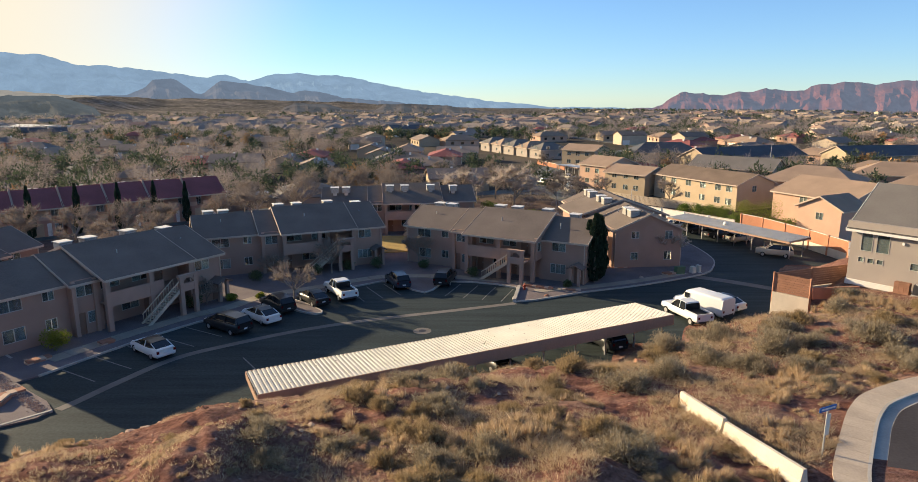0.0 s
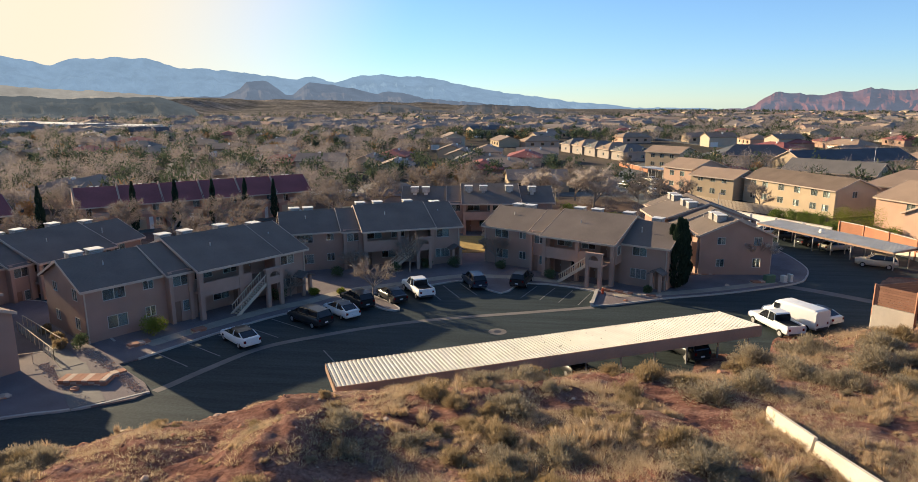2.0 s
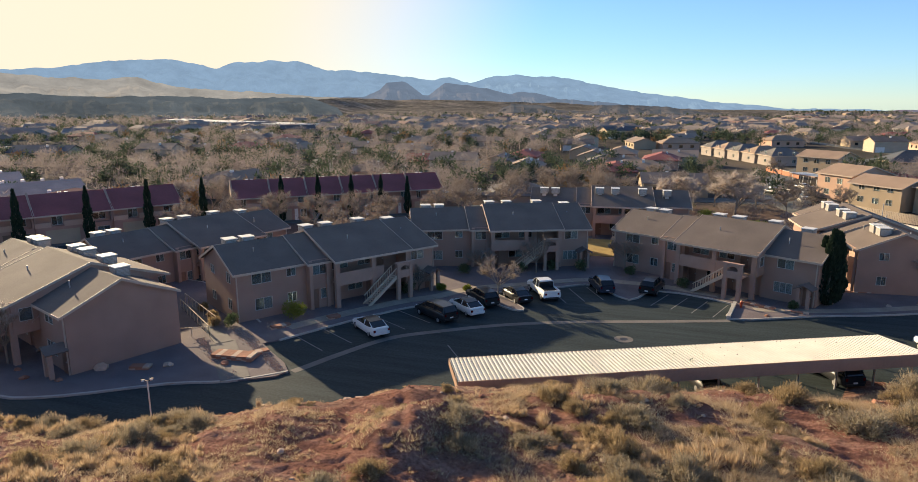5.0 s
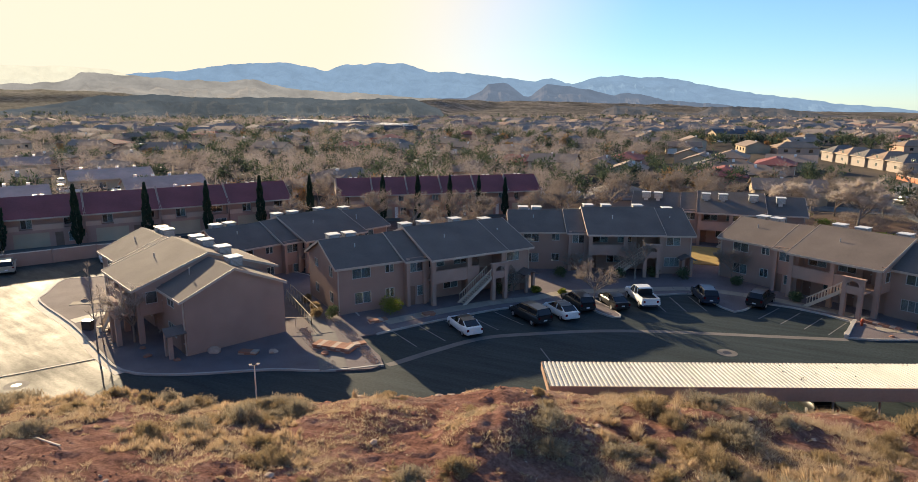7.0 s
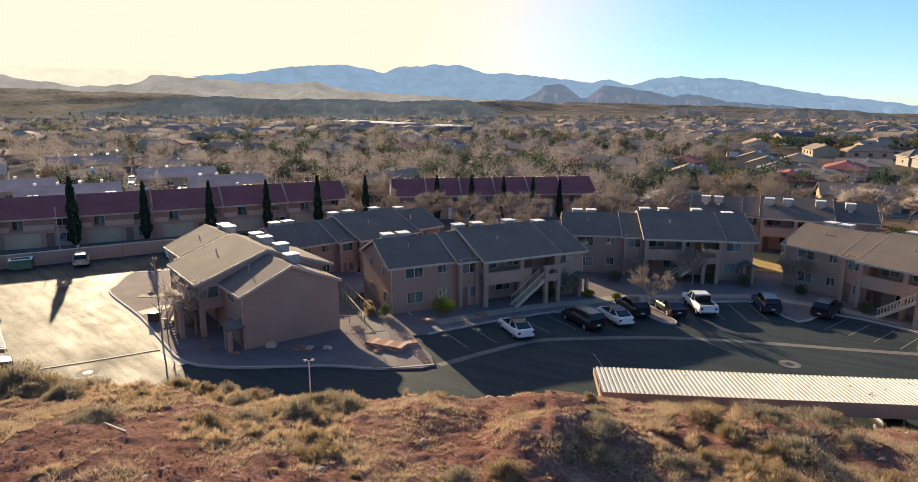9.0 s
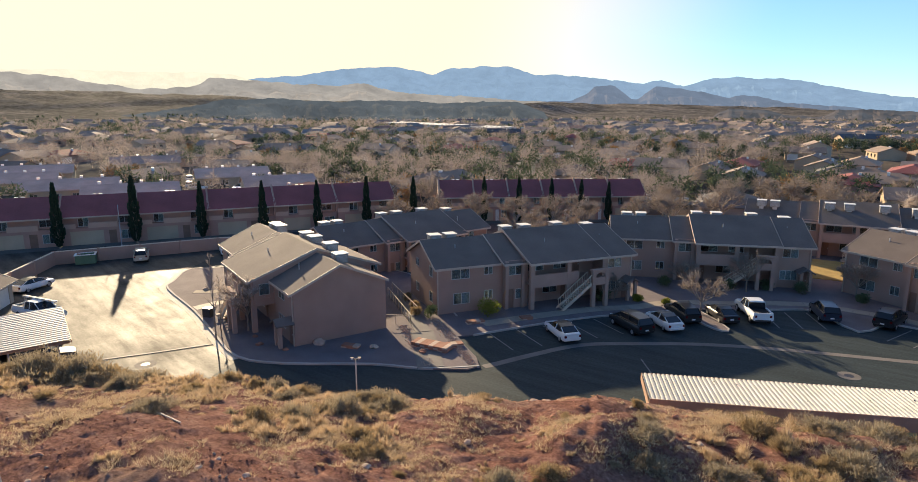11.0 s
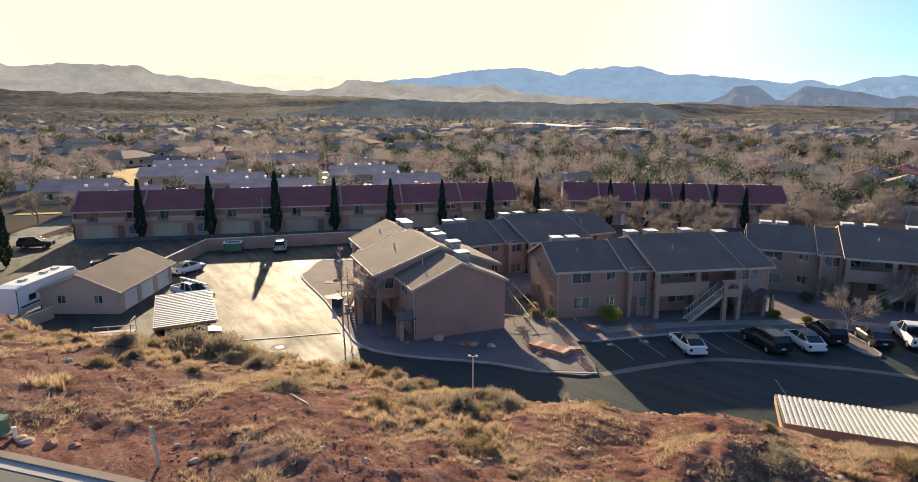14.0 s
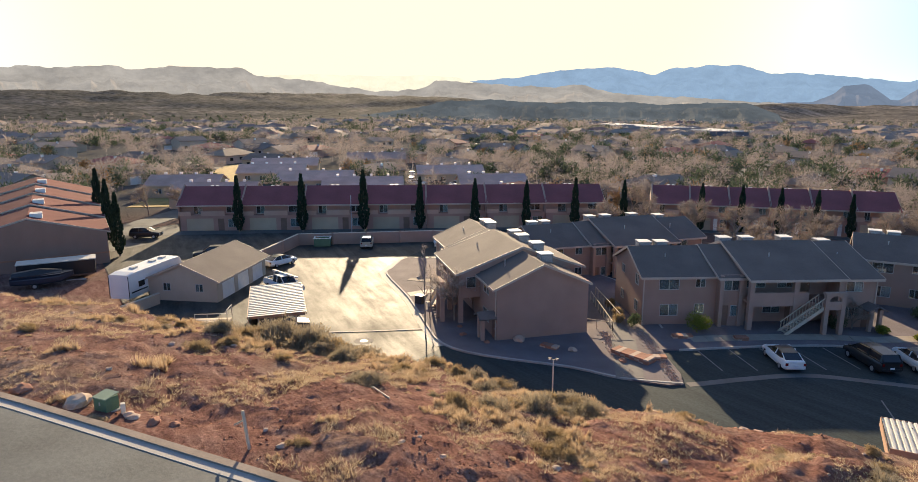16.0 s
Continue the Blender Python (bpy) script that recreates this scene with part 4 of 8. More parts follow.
    fl.box(9.7, -2.0, 5.1, 18.6, 0.4, 5.2)
    part("balcony_floor", fl, STUCCO_TRIM, b)
    # low arches of the walk under the balcony
    rail = Form()
    rail.box(9.8, -2.05, 2.35, 15.4, -1.85, 3.65)
    rail.box(9.75, -2.08, 3.65, 15.4, -1.82, 3.72)
    rail.box(15.4, -2.05, 2.35, 18.6, -1.85, 2.75)
    part("balcony_parapet", rail, STUCCO_TRIM, b, "stucco balcony parapet")
    for x in (9.6, 13.9, 18.25):
        part("post", Form().box(x, -2.1, 0, x + 0.45, -1.65, 5.15), STUCCO_TRIM, b)
    for x in (7.25, 9.15):
        part("post", Form().box(x, -0.95, 0, x + 0.35, -0.68, 5.1), STUCCO_TRIM, b)
    # --- stair tower and stair ---
    tower = Form()
    for x in (16.0, 17.55):
        tower.box(x, -3.75, 0, x + 0.4, -3.35, 2.75)
        tower.box(x, -3.75, 2.75, x + 0.4, -3.35, 4.0)
    tower.box(15.9, -3.8, 3.95, 18.05, -3.3, 4.12)
    for k in range(9):
        a0, a1 = math.pi * k / 9, math.pi * (k + 1) / 9
        x0, x1 = 16.975 - 0.58 * math.cos(a0), 16.975 - 0.58 * math.cos(a1)
        tower.box(x0, -3.7, 3.25 + 0.58 * math.sin((a0 + a1) / 2) * 0.9, x1, -3.4, 3.95)
    tower.box(16.4, -3.72, 2.45, 17.55, -3.42, 3.25)
    tower.box(16.0, -3.7, 2.55, 18.0, -2.05, 2.73)
    part("stair_tower", tower, STUCCO_TRIM, b, "stucco stair tower with an arch")
    st = Form()
    n, x0, x1 = 15, 12.7, 16.1
    for s in (-3.55, -2.45):
        st.bar((x0 - 0.2, s, 0.0), (x1, s, 2.62), 0.07, 0.32)
    stair = part("stair", st, STAIR_WOOD, b, "pale outside stair with open treads")
    for i in range(n):
        x = x0 + (x1 - x0) * (i + 0.5) / n
        z = 2.7 * (i + 0.6) / n
        part("tread", Form().box(x - 0.15, -3.5, z, x + 0.15, -2.5, z + 0.05), STAIR_WOOD, stair)
    for s in (-3.55, -2.45):
        part("handrail", Form().bar((x0 - 0.1, s, 0.95), (x1, s, 3.6), 0.06, 0.09), STAIR_WOOD, stair)
        for i in range(13):
            x = x0 + (x1 - x0) * i / 12
            z = 2.65 * i / 12
            part("baluster", Form().bar((x, s, z), (x, s, z + 1.0), 0.045), STAIR_WOOD, stair)
    # --- roofs ---
    gable_roof(b, 0, 7.2, 0, 8.7, 5.1, 7.0)
    gable_roof(b, 7.3, 9.7, -0.7, 9.4, 5.1, 7.1, name="bay_roof")
    gable_roof(b, 9.7, 18.6, -2.0, 10.7, 5.2, 7.45, name="middle_roof")
    gable_roof(b, 18.95, end, F, back + 0.25 if flush else back, 5.1, rise + 0.14, name="end_roof")
    # --- windows and doors ---
    for h, bl in zip(front_a, ((), (1,), (1,), ())):
        window(b, *h, 0, blinds=bl)
    for h, bl in zip(gable_a, ((0, 1), (0,), (), (1,))):
        window(b, *h, 0, "y", -1, blinds=bl)
    for h, bl in zip(front_b, ((1,), (0, 1, 2))):
        window(b, *h, F, panes=3 if h[1] - h[0] > 1.8 else 2, blinds=bl)
    window(b, 12.3, 14.1, 0.9, 2.1, 0.4, blinds=(1,))
    window(b, 10.4, 12.4, 3.5, 4.75, 0.4, blinds=(1,))
    window(b, 13.6, 15.4, 3.5, 4.75, 0.4, blinds=(0,))
    window(b, 8.5, 9.4, 1.0, 2.1, -0.7, panes=1, blinds=(0,))
    window(b, 7.7, 9.3, 3.6, 4.7, -0.7, blinds=(0,))
    for h, bl in zip(sides, ((0,), (), (1,))):
        window(b, *h, end, "y", 1, blinds=bl)
    for x, z, y in ((10.1, 0, 0.4), (14.6, 0, 0.4), (16.0, 2.75, 0.4), (7.6, 0, -0.7)):
        d = part("door", Form().box(x, y + 0.1, z, x + 0.9, y + 0.15, z + 2.1), DOOR_PAINT, b)
        part("door_handle", Form().box(x + 0.75, y + 0.02, z + 0.95, x + 0.82, y + 0.099, z + 1.08), STEEL, d)
    # --- entry porch at the second wing ---
    xa, xm, xb = end - 1.75, end - 0.8, end + 0.15
    for x in (xa + 0.3, xb - 0.65):
        part("porch_post", Form().box(x, F - 1.4, 0, x + 0.32, F - 1.08, 2.2), STUCCO_TRIM, b)
    pr = Form()
    pr.slab([(xa, F - 1.65, 2.15), (xm, F - 1.65, 2.65), (xm, F, 2.65), (xa, F, 2.15)], 0.12)
    pr.slab([(xb, F, 2.15), (xm, F, 2.65), (xm, F - 1.65, 2.65), (xb, F - 1.65, 2.15)], 0.12)
    part("porch_roof", pr, SHINGLE, b)
    d = part("door", Form().box(xm - 0.45, F - 0.06, 0, xm + 0.45, F - 0.004, 2.05), DOOR_PAINT, b)
    part("door_handle", Form().box(xm + 0.3, F - 0.12, 0.95, xm + 0.37, F - 0.061, 1.08), STEEL, d)
    # --- roof fittings ---
    for x, y in ((3.0, 2.6), (13.0, 1.4), (20.4, 2.0), (6.0, 6.3)):
        part("vent_pipe", Form().tube((x, y, 5.9), (x, y, 6.8 if 9 < x < 18 else 6.6), 0.06), STEEL, b)
    for y in (-0.12,):
        part("downpipe", Form().box(0.05, y, 0, 0.15, y + 0.1, 5.0), FASCIA, b)
        part("downpipe", Form().box(end - 0.2, F + y, 0, end - 0.1, F + y + 0.1, 5.0), FASCIA, b)
    # carriage lamps by the doors, unlit
    for x, y, z in ((9.95, 0.3, 1.9), (15.75, 0.3, 4.5), (xm - 0.75, F - 0.11, 1.8)):
        part("wall_lamp", Form().box(x, y, z, x + 0.12, y + 0.1, z + 0.25), BLIND, b)
    return b


BLOCKS = [  # the front's near or far corner on the plan, bearing of the front
    (-66.2, 43.2, -20.3), (-38.9, 49.1, 58.0), (-31.0, 74.5, 25.0), (-6.8, 83.3, -28.0),
    (28.4, 80.5, 96.0), (-21.5, 101.0, 8.0), (-57.5, 52.2, 73.0),
]
block_places = [pose(x, y, 0.1 if x != -57.5 else -0.9, 0, 0, a) for x, y, a in BLOCKS]
long_block, short_block = apartment_block(), apartment_block(22.3, True)
long_block.matrix_basis, short_block.matrix_basis = block_places[0], block_places[1]
for k, m in enumerate(block_places):
    if k > 1:
        copy_thing(short_block if k == 2 else long_block, m)


def roof_cooler():
    c = thing("roof_cooler", "pale metal evaporative cooler on a shingle roof", "cooler", "roof coolers")
    # Sides darkened, lid whitened: shade and sun are put into the paint.
    part("cabinet", Form().box(-0.6, -0.6, 0.35, 0.6, 0.6, 1.2), COOLER_SHADE, c, "grey sheet-metal sides darkened as if in shade")
    part("lid", Form().box(-0.67, -0.67, 1.2, 0.67, 0.67, 1.28), WHITE_PAINT, c, "sunlit white lid")
    lv = Form()
    for i in range(6):
        z = 0.45 + i * 0.11
        lv.box(-0.5, -0.63, z, 0.5, -0.6, z + 0.06)
        lv.box(-0.63, -0.5, z, -0.6, 0.5, z + 0.06)
        lv.box(0.6, -0.5, z, 0.63, 0.5, z + 0.06)
    part("louvre", lv, STEEL, c)
    part("duct", Form().box(-0.3, -0.3, -0.6, 0.3, 0.3, 0.35), STEEL, c)
    return c


cooler = roof_cooler()
spots = [(1.8, 5.8, 5.95), (3.6, 5.8, 5.95), (10.6, 6.4, 6.2), (13.0, 6.4, 6.2), (17.2, 6.4, 6.2), (21.0, 5.8, 5.95)]
first = True
for i, m in enumerate(block_places):
    for k, (x, y, z) in enumerate(spots):
        if i == 5:
            y = 8.7 - y - 0.8
        at = m @ Matrix.Translation((x, y, z))
        if first:
            cooler.matrix_basis, first = at, False
        else:
            copy_thing(cooler, at)


# ---- carports ----
def carport(name, label, length, depth, high, low, rows, fascia, mat_roof=None, pitch=0.30, deep=0.09):
    """Local: x along the length, y towards the back; the back fascia hides the beams."""
    c = thing(name, label, "carport")
    f = Form()
    n = int(length / pitch)
    w = length / n
    for i in range(n):
        for s, drop in ((0.0, 0.0), (0.42, 0.0), (0.5, deep), (0.92, deep)):
            x = (i + s) * w
            f.v += [(x, 0, high - drop), (x, depth, low - drop), (x, 0, high - drop - 0.02), (x, depth, low - drop - 0.02)]
    f.v += [(length, 0, high), (length, depth, low), (length, 0, high - 0.02), (length, depth, low - 0.02)]
    for i in range(4 * n):
        k = 4 * i
        f.f += [(k, k + 4, k + 5, k + 1), (k + 3, k + 7, k + 6, k + 2), (k, k + 2, k + 6, k + 4), (k + 1, k + 5, k + 7, k + 3)]
    f.f += [(0, 1, 3, 2), (16 * n, 16 * n + 2, 16 * n + 3, 16 * n + 1)]
    part("roof_sheet", f, mat_roof or CORRUGATED, c, "pale corrugated metal roof sheet")
    g = Form()
    g.box(-0.03, depth + 0.003, low - fascia, length + 0.03, depth + 0.06, low + 0.01)
    g.box(length + 0.003, 0, min(low, high) - fascia * 0.6, length + 0.05, depth, min(low, high) - 0.08)
    g.box(-0.05, 0, min(low, high) - fascia * 0.3, -0.003, depth, min(low, high) - 0.08)
    g.box(-0.03, -0.05, high - 0.3, length + 0.03, -0.003, high - 0.05)
    part("fascia", g, BROWN_METAL, c, "brown metal fascia")
    for i in range(rows):
        x = 0.4 + (length - 0.8) * i / (rows - 1)
        part("beam", Form().box(x - 0.08, 0.1, min(low, high) - 0.34, x + 0.08, depth - 0.1, min(low, high) - 0.12), BROWN_METAL, c)
        for y in (0.9, depth - 0.9):
            part("post", Form().box(x - 0.06, y - 0.06, 0, x + 0.06, y + 0.06, min(low, high) - 0.3), STEEL, c)
    return c


cp = carport("carport", "long carport with a pale corrugated metal roof", 35.1, 4.9, 2.50, 2.82, 12, 0.95)
d_long = math.degrees(math.atan2(15.6, 31.2))
part("downspout", Form().box(35.16, 4.7, 0.2, 35.3, 4.95, 2.3), WHITE_PAINT, cp, "white downspout")
# local y runs towards the hill: turn by half a circle
cp.matrix_basis = pose(16.5, 57.8, 0, 0, 0, 180 + d_long)

# ---- houses round the lot ----
def house(name, label, w, d, eave, ridge, wall_mat, roof_mat, front=(), back=(), left=(), right=(), base=-0.6, hip=0.0, trim=None, category="house", group="", over=0.5, panes=2, at=None):
    """A house with its front along x at y = 0, the ridge along x; holes are (a0, a1, b0, b1)."""
    h = thing(name, label, category, group, at)
    T = 0.25
    f = Form()
    wall(f, 0, w, base, eave, 0, T, front)
    wall(f, 0, w, base, eave, d - T, T, back)
    wall(f, T, d - T, base, eave, 0, T, left, "y")
    wall(f, T, d - T, base, eave, w - T, T, right, "y")
    if not hip:
        gable_wall(f, 0, T, 0, d, eave, ridge - 0.15)
        gable_wall(f, w - T, T, 0, d, eave, ridge - 0.15)
    part("wall", f, wall_mat, h)
    if hip:
        ym, o = d / 2, over
        r = Form()
        zo = eave - (ridge - eave) / ym * o
        a, b, c, e = (-o, -o, zo), (w + o, -o, zo), (w + o, d + o, zo), (-o, d + o, zo)
        p, q = (hip, ym, ridge), (w - hip, ym, ridge)
        for face in ((a, b, q, p), (b, c, q), (c, e, p, q), (e, a, p)):
            r.slab(face, 0.15)
        part("roof", r, roof_mat, h)
        t = Form()
        for s0, s1 in ((a, b), (b, c), (c, e), (e, a)):
            t.bar((s0[0], s0[1], s0[2] - 0.12), (s1[0], s1[1], s1[2] - 0.12), 0.06, 0.22)
        part("fascia", t, trim or FASCIA, h)
    else:
        gable_roof(h, 0, w, 0, d, eave, ridge, over, roof_mat, trim)
    k = 0
    for side, axis, y, out in ((front, "x", 0, -1), (back, "x", d, 1), (left, "y", 0, -1), (right, "y", w, 1)):
        for hole in side:
            k += 1
            if hole[2] <= 0.05:
                g = Form()
                if axis == "x":
                    g.box(hole[0], y + 0.08 * -out - 0.02, 0, hole[1], y + 0.08 * -out + 0.02, hole[3])
                else:
                    g.box(y + 0.08 * -out - 0.02, hole[0], 0, y + 0.08 * -out + 0.02, hole[1], hole[3])
                part("garage_door" if hole[1] - hole[0] > 1.5 else "door", g, WHITE_PAINT if hole[1] - hole[0] > 1.5 else DOOR_PAINT, h)
            else:
                window(h, *hole, y, axis, out, panes=panes, blinds=((1,), (), (), (0,))[k % 4])
    return h


def pair(xs, w=1.5, h=1.2, sills=(0.95, 3.5)):
    return [(x, x + w, s, s + h) for x in xs for s in sills]


# grey house on the hill, above a white footing
gh = house("grey_house", "large grey stucco house with a charcoal roof", 15, 12, 5.4, 9.0, GREY_STUCCO, GREY_ROOF,
           front=[(0.9, 1.9, 3.1, 4.9), (2.2, 3.3, 3.1, 4.9), (0.8, 1.35, 2.0, 2.5), (1.6, 2.15, 2.0, 2.5), (2.4, 2.95, 2.0, 2.5), (5.1, 5.8, 2.0, 2.7), (6.2, 6.9, 2.0, 2.7), (7.3, 8.0, 2.0, 2.7)],
           trim=WHITE_PAINT, panes=1, at=pose(37.6, 60.4, 4.0, 0, 0, -52))
part("upper_band", Form().box(-0.25, -0.45, 5.25, 15.1, -0.003, 5.9), GREY_STUCCO, gh)
part("footing", Form().box(-0.06, -0.12, -0.3, 15.0, -0.003, 0.22), WHITE_PAINT, gh, "white footing strip")
ac = thing("air_conditioner", "dark outdoor air conditioner on a pad beside the grey house", "air conditioner", at=gh.matrix_basis @ pose(6.4, -0.9, 0.1))
part("casing", Form().box(-0.42, -0.42, 0.05, 0.42, 0.42, 0.95), DARK_METAL, ac)
part("top_grille", Form().tube((0, 0, 0.95), (0, 0, 1.0), 0.36, n=16), STEEL, ac)
part("pad", Form().box(-0.55, -0.55, -0.3, 0.55, 0.55, 0.05), CONCRETE, ac)
cab = thing("block_stack", "stack of brown blocks beside the grey house", "blocks", at=gh.matrix_basis @ pose(5.0, -0.8, 0.0))
for i in range(5):
    for j in range(3):
        part("block", Form().box(-0.6 + j * 0.41, -0.3, i * 0.21 - 0.05, -0.6 + j * 0.41 + 0.39, 0.3, i * 0.21 + 0.15), WOOD_FENCE, cab)
for x in (4.3, 9.2):
    part("wall_lamp", Form().box(x, -0.14, 4.2, x + 0.18, -0.004, 4.45), WHITE_PAINT, gh)

# fence of boards over a pale retaining wall
fence = thing("board_fence", "brown horizontal board fence on a pale retaining wall", "fence")
A, B, C = Vector((30.3, 59.7)), Vector((32.5, 57.2)), Vector((39.3, 63.0))
for i in range(8):
    z = 3.1 + i * 0.225
    f = Form()
    f.bar((A.x, A.y, z + 0.1), (B.x, B.y, z + 0.1), 0.05, 0.205)
    part("board", f, WOOD_FENCE, fence)
    f = Form()
    f.bar((A.x + 0.06, A.y + 0.03, z + 0.1), (C.x, C.y, z + 0.1), 0.05, 0.205)
    part("board", f, WOOD_FENCE, fence)
for p in (A, B, C, (A + C) / 2):
    part("post", Form().box(p.x - 0.09, p.y - 0.09, 2.0, p.x + 0.09, p.y + 0.09, 4.98), WOOD_FENCE, fence)
ret = Form()
ret.bar((A.x, A.y, 1.5), (B.x, B.y, 1.5), 0.3, 3.1)
ret.bar((A.x, A.y, 1.5), (C.x, C.y, 1.5), 0.28, 3.1)
solid("retaining_wall", ret, PALE_CONCRETE, "pale block retaining wall under the fence", "retaining wall")
low = Form()
low.bar((B.x + 0.1, B.y - 0.1, 3.6), (36.6, 56.6, 3.9), 0.22, 1.1)
solid("garden_wall", low, BRICK_RED, "low red block garden wall on the slope", "garden wall")


def block_wall(name, label, path, z0, z1, mat, low_mat=None, split=1.0, course=0.4):
    """A block wall in panels between pilasters, capped; a paler plinth below."""
    w = thing(name, label, "wall")
    for (x0, y0), (x1, y1) in zip(path, path[1:]):
        a, b = Vector((x0, y0)), Vector((x1, y1))
        n = max(1, round((b - a).length / 4.8))
        for i in range(n):
            p, q = a.lerp(b, i / n), a.lerp(b, (i + 1) / n)
            if low_mat:
                part("plinth", Form().bar((p.x, p.y, (z0 + split) / 2), (q.x, q.y, (z0 + split) / 2), 0.24, split - z0), low_mat, w)
            s = split if low_mat else z0
            part("panel", Form().bar((p.x, p.y, (s + z1) / 2), (q.x, q.y, (s + z1) / 2), 0.2, z1 - s), mat, w)
            part("cap", Form().bar((p.x, p.y, z1 + 0.04), (q.x, q.y, z1 + 0.04), 0.27, 0.08), low_mat or PALE_CONCRETE, w)
            part("pilaster", Form().box(p.x - 0.17, p.y - 0.17, z0, p.x + 0.17, p.y + 0.17, z1 + 0.1), mat, w)
    return w


block_wall("red_block_wall", "red block wall on a pale plinth behind the carport", [(46.6, 104.6), (48.4, 100.8), (50.6, 91.0), (51.7, 83.2), (44.0, 70.5)], -0.2, 2.75, BRICK_RED, PALE_CONCRETE, 1.15)
block_wall("white_block_wall", "white block wall beside the lane", [(33.6, 118.0), (44.6, 102.5)], -0.2, 2.1, WHITE_PAINT)
block_wall("lot_wall", "tan block wall round the sunlit lot", [(-82.0, 23.8), (-93.5, 35.6), (-84.2, 54.2), (-76, 62), (-68.0, 64.5)], -0.2, 1.75, STUCCO)

cp2 = carport("carport", "long carport with a grey metal roof and steel posts", 21.5, 4.6, 2.55, 2.75, 8, 0.35)
cp2.matrix_basis = pose(33.9, 103.1, 0, 0, 0, -61.4)
cp3 = carport("small_carport", "small carport with a pale ribbed metal roof", 10.5, 5.1, 2.75, 2.65, 3, 0.3, None, 0.55, 0.12)
cp3.matrix_basis = pose(-53.8, 20.9, 0, 0, 0, 161)
part("side_panel", Form().box(0.3, 5.0, 0.0, 8.7, 5.08, 2.4), CREAM_STUCCO, cp3)
part("back_panel", Form().box(8.6, 0.1, 0.0, 8.7, 4.95, 2.4), CREAM_STUCCO, cp3)

cp4 = carport("carport", "white flat-roofed carport beside the town lane", 10, 5.0, 2.6, 2.55, 4, 0.3, WHITE_PAINT)
cp4.matrix_basis = pose(28.6, 190.0, 0, 0, 0, -62)
block_wall("lane_wall", "low red block wall along the town lane", [(26.6, 219.0), (32.6, 199.0)], -0.2, 1.3, BRICK_RED)

# tan two-storey house above the carport
wins = pair((2.0, 5.2, 9.5, 13.5, 17.5, 20.3), 1.5, 1.25)
house("tan_apartments", "long two-storey tan stucco building with a brown roof", 23, 10, 5.2, 7.0, TAN_STUCCO, BROWN_TILE, front=wins, right=pair((4.0,), 1.2, 1.2, (3.5,)), left=pair((4,), 1.2), at=pose(44.0, 144.5, 0, 0, 0, -65))
house("pink_house", "pink stucco house with a tan tiled roof", 15, 14, 5.1, 7.6, PINK_STUCCO, TAN_ROOF, front=[(5.5, 7.0, 3.4, 4.6)], left=pair((5,), 1.4, 1.2, (1, 3.5)), at=pose(57.5, 117.0, 0, 0, 0, -66))
house("pink_garage", "single-storey pink stucco garage wing with a gable", 6.6, 7.0, 3.2, 4.9, PINK_STUCCO, TAN_ROOF, left=[(2.8, 4.0, 1.2, 2.3)], front=[(3.0, 3.9, 0, 2.05)], base=-2.4, at=pose(57.0, 94.6, 1.9, 0, 0, 28))
house("pink_house", "pink stucco house with a broad tan roof", 17, 15, 5.2, 7.8, PINK_STUCCO, TAN_ROOF, front=[(4.5, 6.0, 3.4, 4.6)], hip=5, at=pose(63.0, 134.0, 0, 0, 0, -40))
house("pink_house", "pink stucco house with a broad tan roof", 18, 15, 5.0, 7.6, PINK_STUCCO, TAN_ROOF, front=[(4.5, 6.0, 3.4, 4.6)], hip=5, at=pose(80.0, 122.0, 0, 0, 0, -45))
house("pink_house", "pink stucco house with a broad tan roof", 18, 15, 4.6, 7.0, PINK_STUCCO, TAN_ROOF, front=[(4.5, 6.0, 3.2, 4.4)], hip=5, at=pose(92.0, 150.0, 0, 0, 0, -35))
house("tan_townhouse", "tall tan stucco townhouse with a brown roof", 9, 11, 5.6, 7.4, PINK_STUCCO, TAN_ROOF, front=pair((2, 5.2), 1.4, 1.2), right=pair((3, 7), 1.2), at=pose(30.5, 163.0, 0, 0, 0, -55))
house("tan_townhouse", "tan stucco townhouse with a brown roof and porch", 11, 9, 4.8, 6.3, TAN_STUCCO, TAN_ROOF, front=pair((2, 5.2, 8), 1.3, 1.2), at=pose(34.5, 152.0, 0, 0, 0, -50))
house("tan_townhouse", "tan stucco townhouse with a brown roof", 12, 10, 5.4, 7.0, TAN_STUCCO, TAN_ROOF, front=pair((2, 5.2, 8.5), 1.4, 1.2), at=pose(34.0, 214.0, 0, 0, 0, -40))
for i in range(5):
    house("hip_roofed_house", "grey stucco house with a grey-brown hip roof", 11, 9, 3.6, 5.8, GREY_STUCCO, TAN_ROOF if i % 2 else GREY_ROOF, front=pair((2, 7), 1.3, 1.1), left=pair((3.5,), 1.3, 1.1), hip=3.6,
          group="hip-roofed houses", at=pose(30.0 - i * 4.3, 236.0 + i * 9.2, 0, 0, 0, 22))
house("slate_roofed_condos", "long building with a dark slate-blue roof", 22, 12, 4.6, 7.4, TAN_STUCCO, BLUE_ROOF, front=pair((3, 8, 13, 18), 1.4, 1.1), hip=5, at=pose(57.5, 212, 0, 0, 0, 0))
